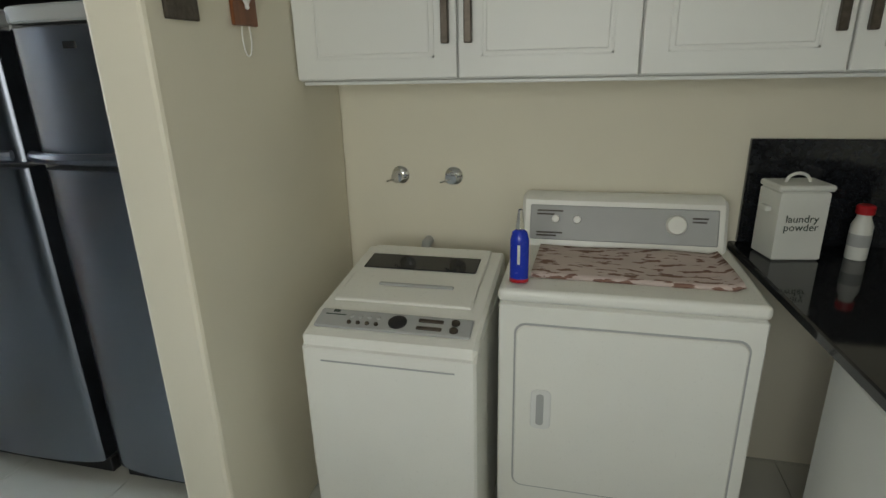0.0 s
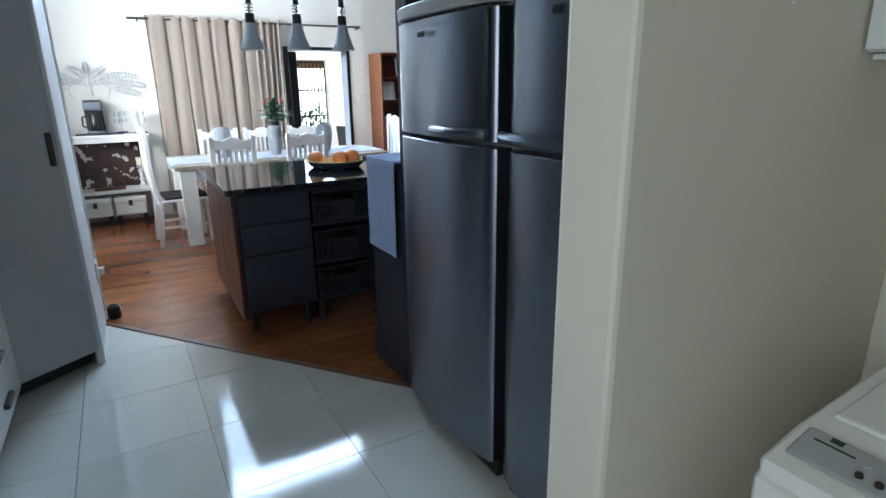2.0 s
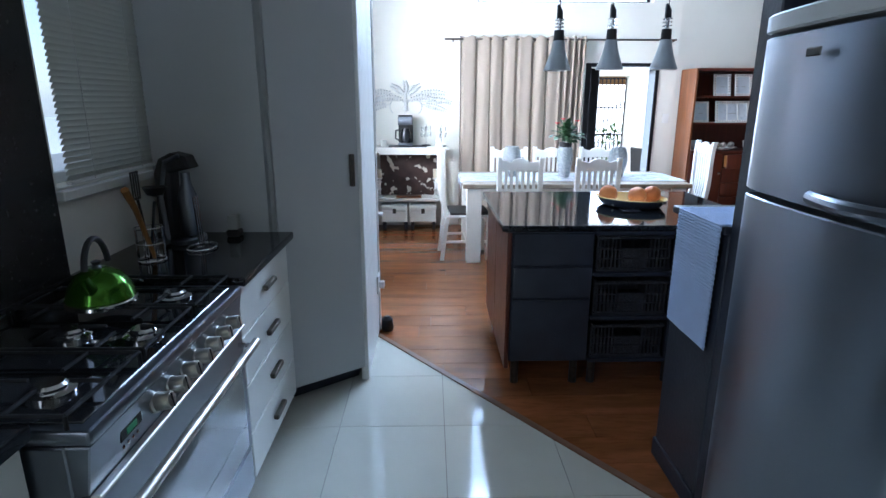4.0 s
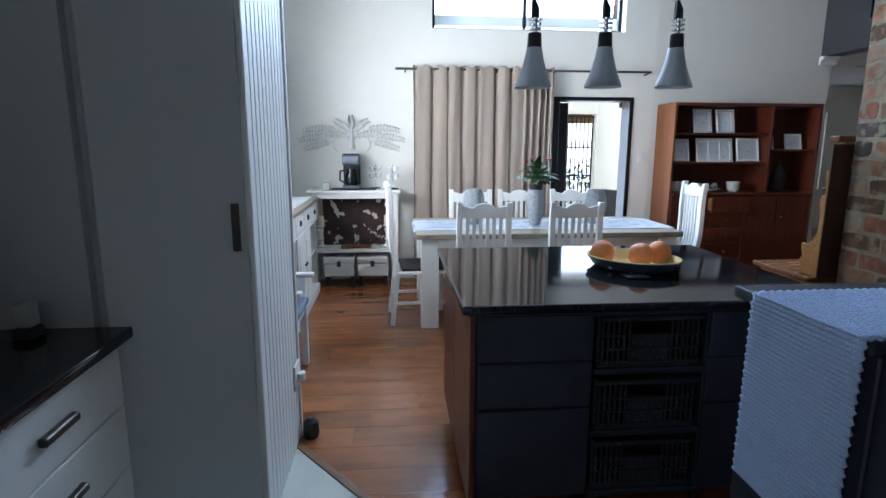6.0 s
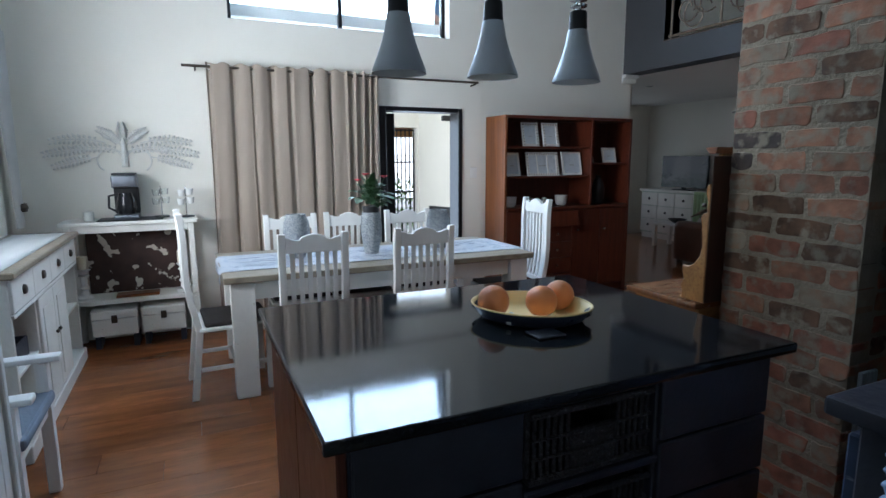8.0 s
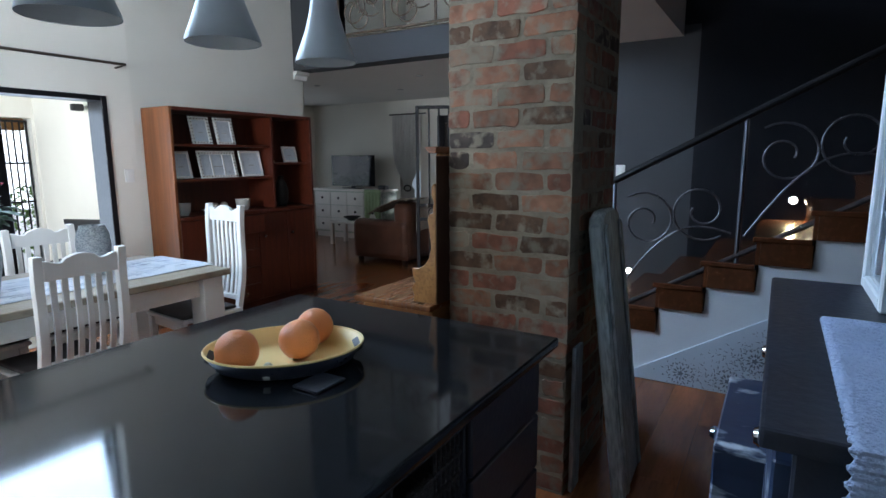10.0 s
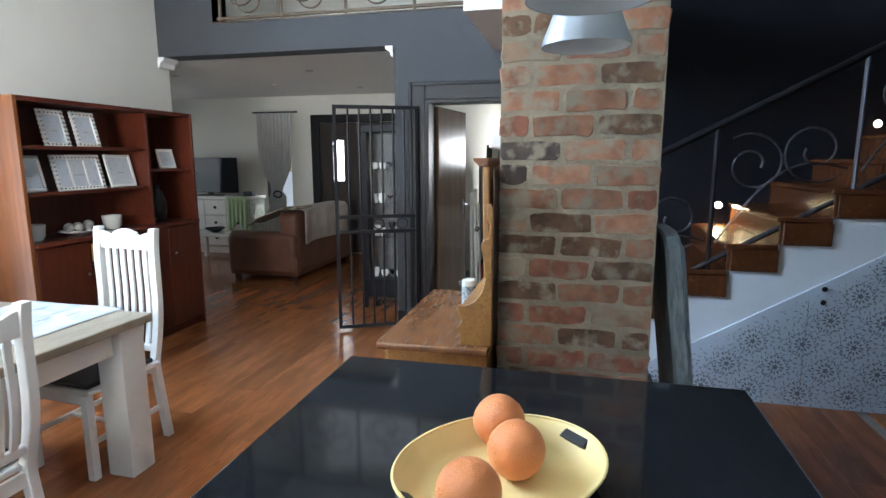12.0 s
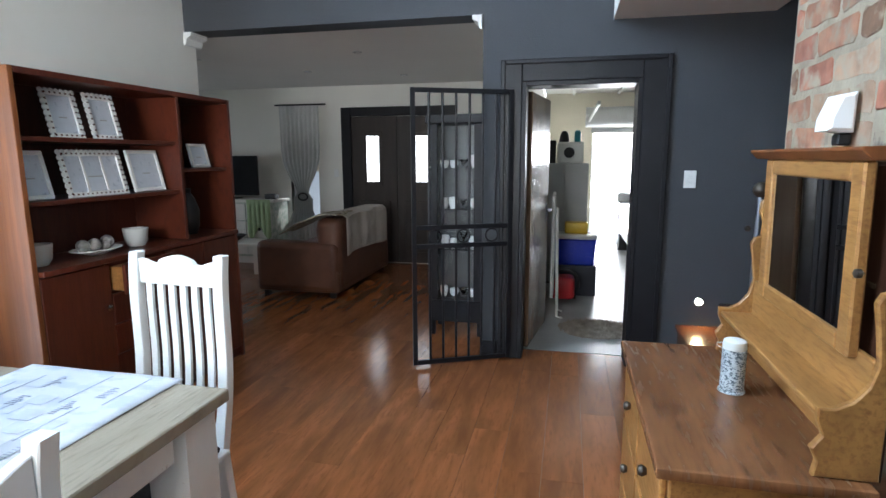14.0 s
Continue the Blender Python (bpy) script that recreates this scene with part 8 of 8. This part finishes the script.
x = LX
while x < -5.24:
    y = NY + 0.2 - rng.uniform(0, 0.6)
    while y < LY:
        bm_box(rest, (x + 0.0008, max(y, NY + 0.2005), -0.012), (min(x + PW, -5.24) - 0.0008, min(y + PL, LY) - 0.0008, 0))
        y += PL
    x += PW
x = -1.95
while x < 0.5:
    y = 3.1
    while y < NY:
        bm_box(rest, (x + 0.0008, y, -0.012), (min(x + PW, 0.5) - 0.0008, min(y + PL, NY) - 0.0008, 0))
        y += PL
    x += PW
part("far_planks", rest, PLANK, floor_wood)["kind"] = "stuff"
TX0, TY0, TS = -2.901, 1.376, 0.503
TILE_ME = mesh_of(box((0.0016, 0.0016, -0.012), (TS - 0.0016, TS - 0.0016, 0.0)), "tile", TILE)
for i in range(-3, 10):
    for j in range(-3, 4):
        x0, y0 = TX0 + i * TS, TY0 + j * TS
        if x0 > 2.0 or y0 > 2.9 or y0 + TS < 0.03 or (x0 + TS < -4.0):
            continue
        if i < 2:
            bm = clipped(x0 + 0.0016, y0 + 0.0016, x0 + TS - 0.0016, y0 + TS - 0.0016, 0.0, -1)
            if bm:
                piece("tile", mesh_of(bm, "tile", TILE), floor_tile, Matrix())
        else:
            piece("tile", TILE_ME, floor_tile, pose(x0, y0, 0))

# ---- brick column ----
CX0, CX1, CY0, CY1 = -3.968, -3.402, 3.66, 4.30
column = thing("brick_column", "old red-brown brick column with smeared mortar", "column", pose(0, 0, 0), kind="structure")
part("mortar_core", box((CX0 + 0.002, CY0 + 0.002, 0), (CX1 - 0.002, CY1 - 0.002, TOP), 0.0), MORTAR, column)
rng = random.Random(11)
CO, J, BT = 0.0872, 0.013, 0.104
def brick_mesh(L, H, D, m, seed):
    """A worn brick: an uneven rounded outline with a softened arris."""
    r = random.Random(seed)
    c = 0.011
    out = [(c, 0), (L * 0.35, 0), (L * 0.68, 0), (L - c, 0), (L, c), (L, H - c), (L - c, H), (L * 0.66, H), (L * 0.33, H), (c, H), (0, H - c), (0, c)]
    out = [(x + r.uniform(-0.007, 0.005), z + r.uniform(-0.005, 0.005)) for x, z in out]
    bm = B()
    def ring(inset, y):
        return [bm.verts.new((L / 2 + (x - L / 2) * (1 - inset / L * 2), y + r.uniform(-0.0006, 0.0006), H / 2 + (z - H / 2) * (1 - inset / H * 2))) for x, z in out]
    a, b, e = ring(0.004, 0.0), ring(0.0, 0.0045), ring(0.0, D)
    f = [bm.faces.new(a)]
    for p, q in ((a, b), (b, e)):
        for k in range(len(p)):
            n = (k + 1) % len(p)
            f.append(bm.faces.new((p[k], q[k], q[n], p[n])))
    bmesh.ops.recalc_face_normals(bm, faces=f)
    if f[0].normal.y > 0:
        bmesh.ops.reverse_faces(bm, faces=f)
    return mesh_of(bm, "brick", m, 50)
KINDS = [BRICK, BRICK, BRICK_RED, BRICK_TAN, BRICK_RED, BRICK_BROWN, BRICK_DARK, BRICK]
MESHES = {}
def lay(L, x, y, z, turn, proud):
    k = rng.randrange(len(KINDS))
    s = rng.randrange(6)
    key = (round(L, 3), k, s)
    if key not in MESHES:
        MESHES[key] = brick_mesh(L, CO - J, BT, KINDS[k], hash((round(L * 1000), k, s)) % 9999)
    o = piece("brick", MESHES[key], column, pose(x, y, z, 0, rng.uniform(-0.5, 0.5), turn))
    return o
FULL, HALF = 0.2175, 0.105
upper = B()
for c in range(int(TOP / CO)):
    z = c * CO + J / 2
    odd = c % 2
    lens = (FULL, FULL, HALF) if odd else (HALF, FULL, FULL)
    far = z > 3.05
    x = CX0 + 0.0
    for L in lens:
        pr = rng.uniform(-0.0015, 0.0012)
        if far:
            bm_box(upper, (x, CY0 + pr, z), (x + L, CY0 + pr + BT, z + CO - J))
        else:
            lay(L, x, CY0 + pr, z, 0, 0)
        x += L + J
    ls = (FULL, FULL, 0.050) if odd else (HALF, FULL, 0.163)
    for side in (0, 1):
        y = CY0 + BT + J
        for L in ls:
            pr = rng.uniform(-0.0015, 0.0012)
            if far:
                bm_box(upper, (CX0 - pr if side == 0 else CX1 + pr - BT, y, z), (CX0 - pr + BT if side == 0 else CX1 + pr, y + L, z + CO - J))
            elif side == 0:
                lay(L, CX0 + pr, y + L, z, -90, 0)
            else:
                lay(L, CX1 + pr, y, z, 90, 0)
            y += L + J
part("upper_bricks", upper, BRICK, column)["kind"] = "stuff"
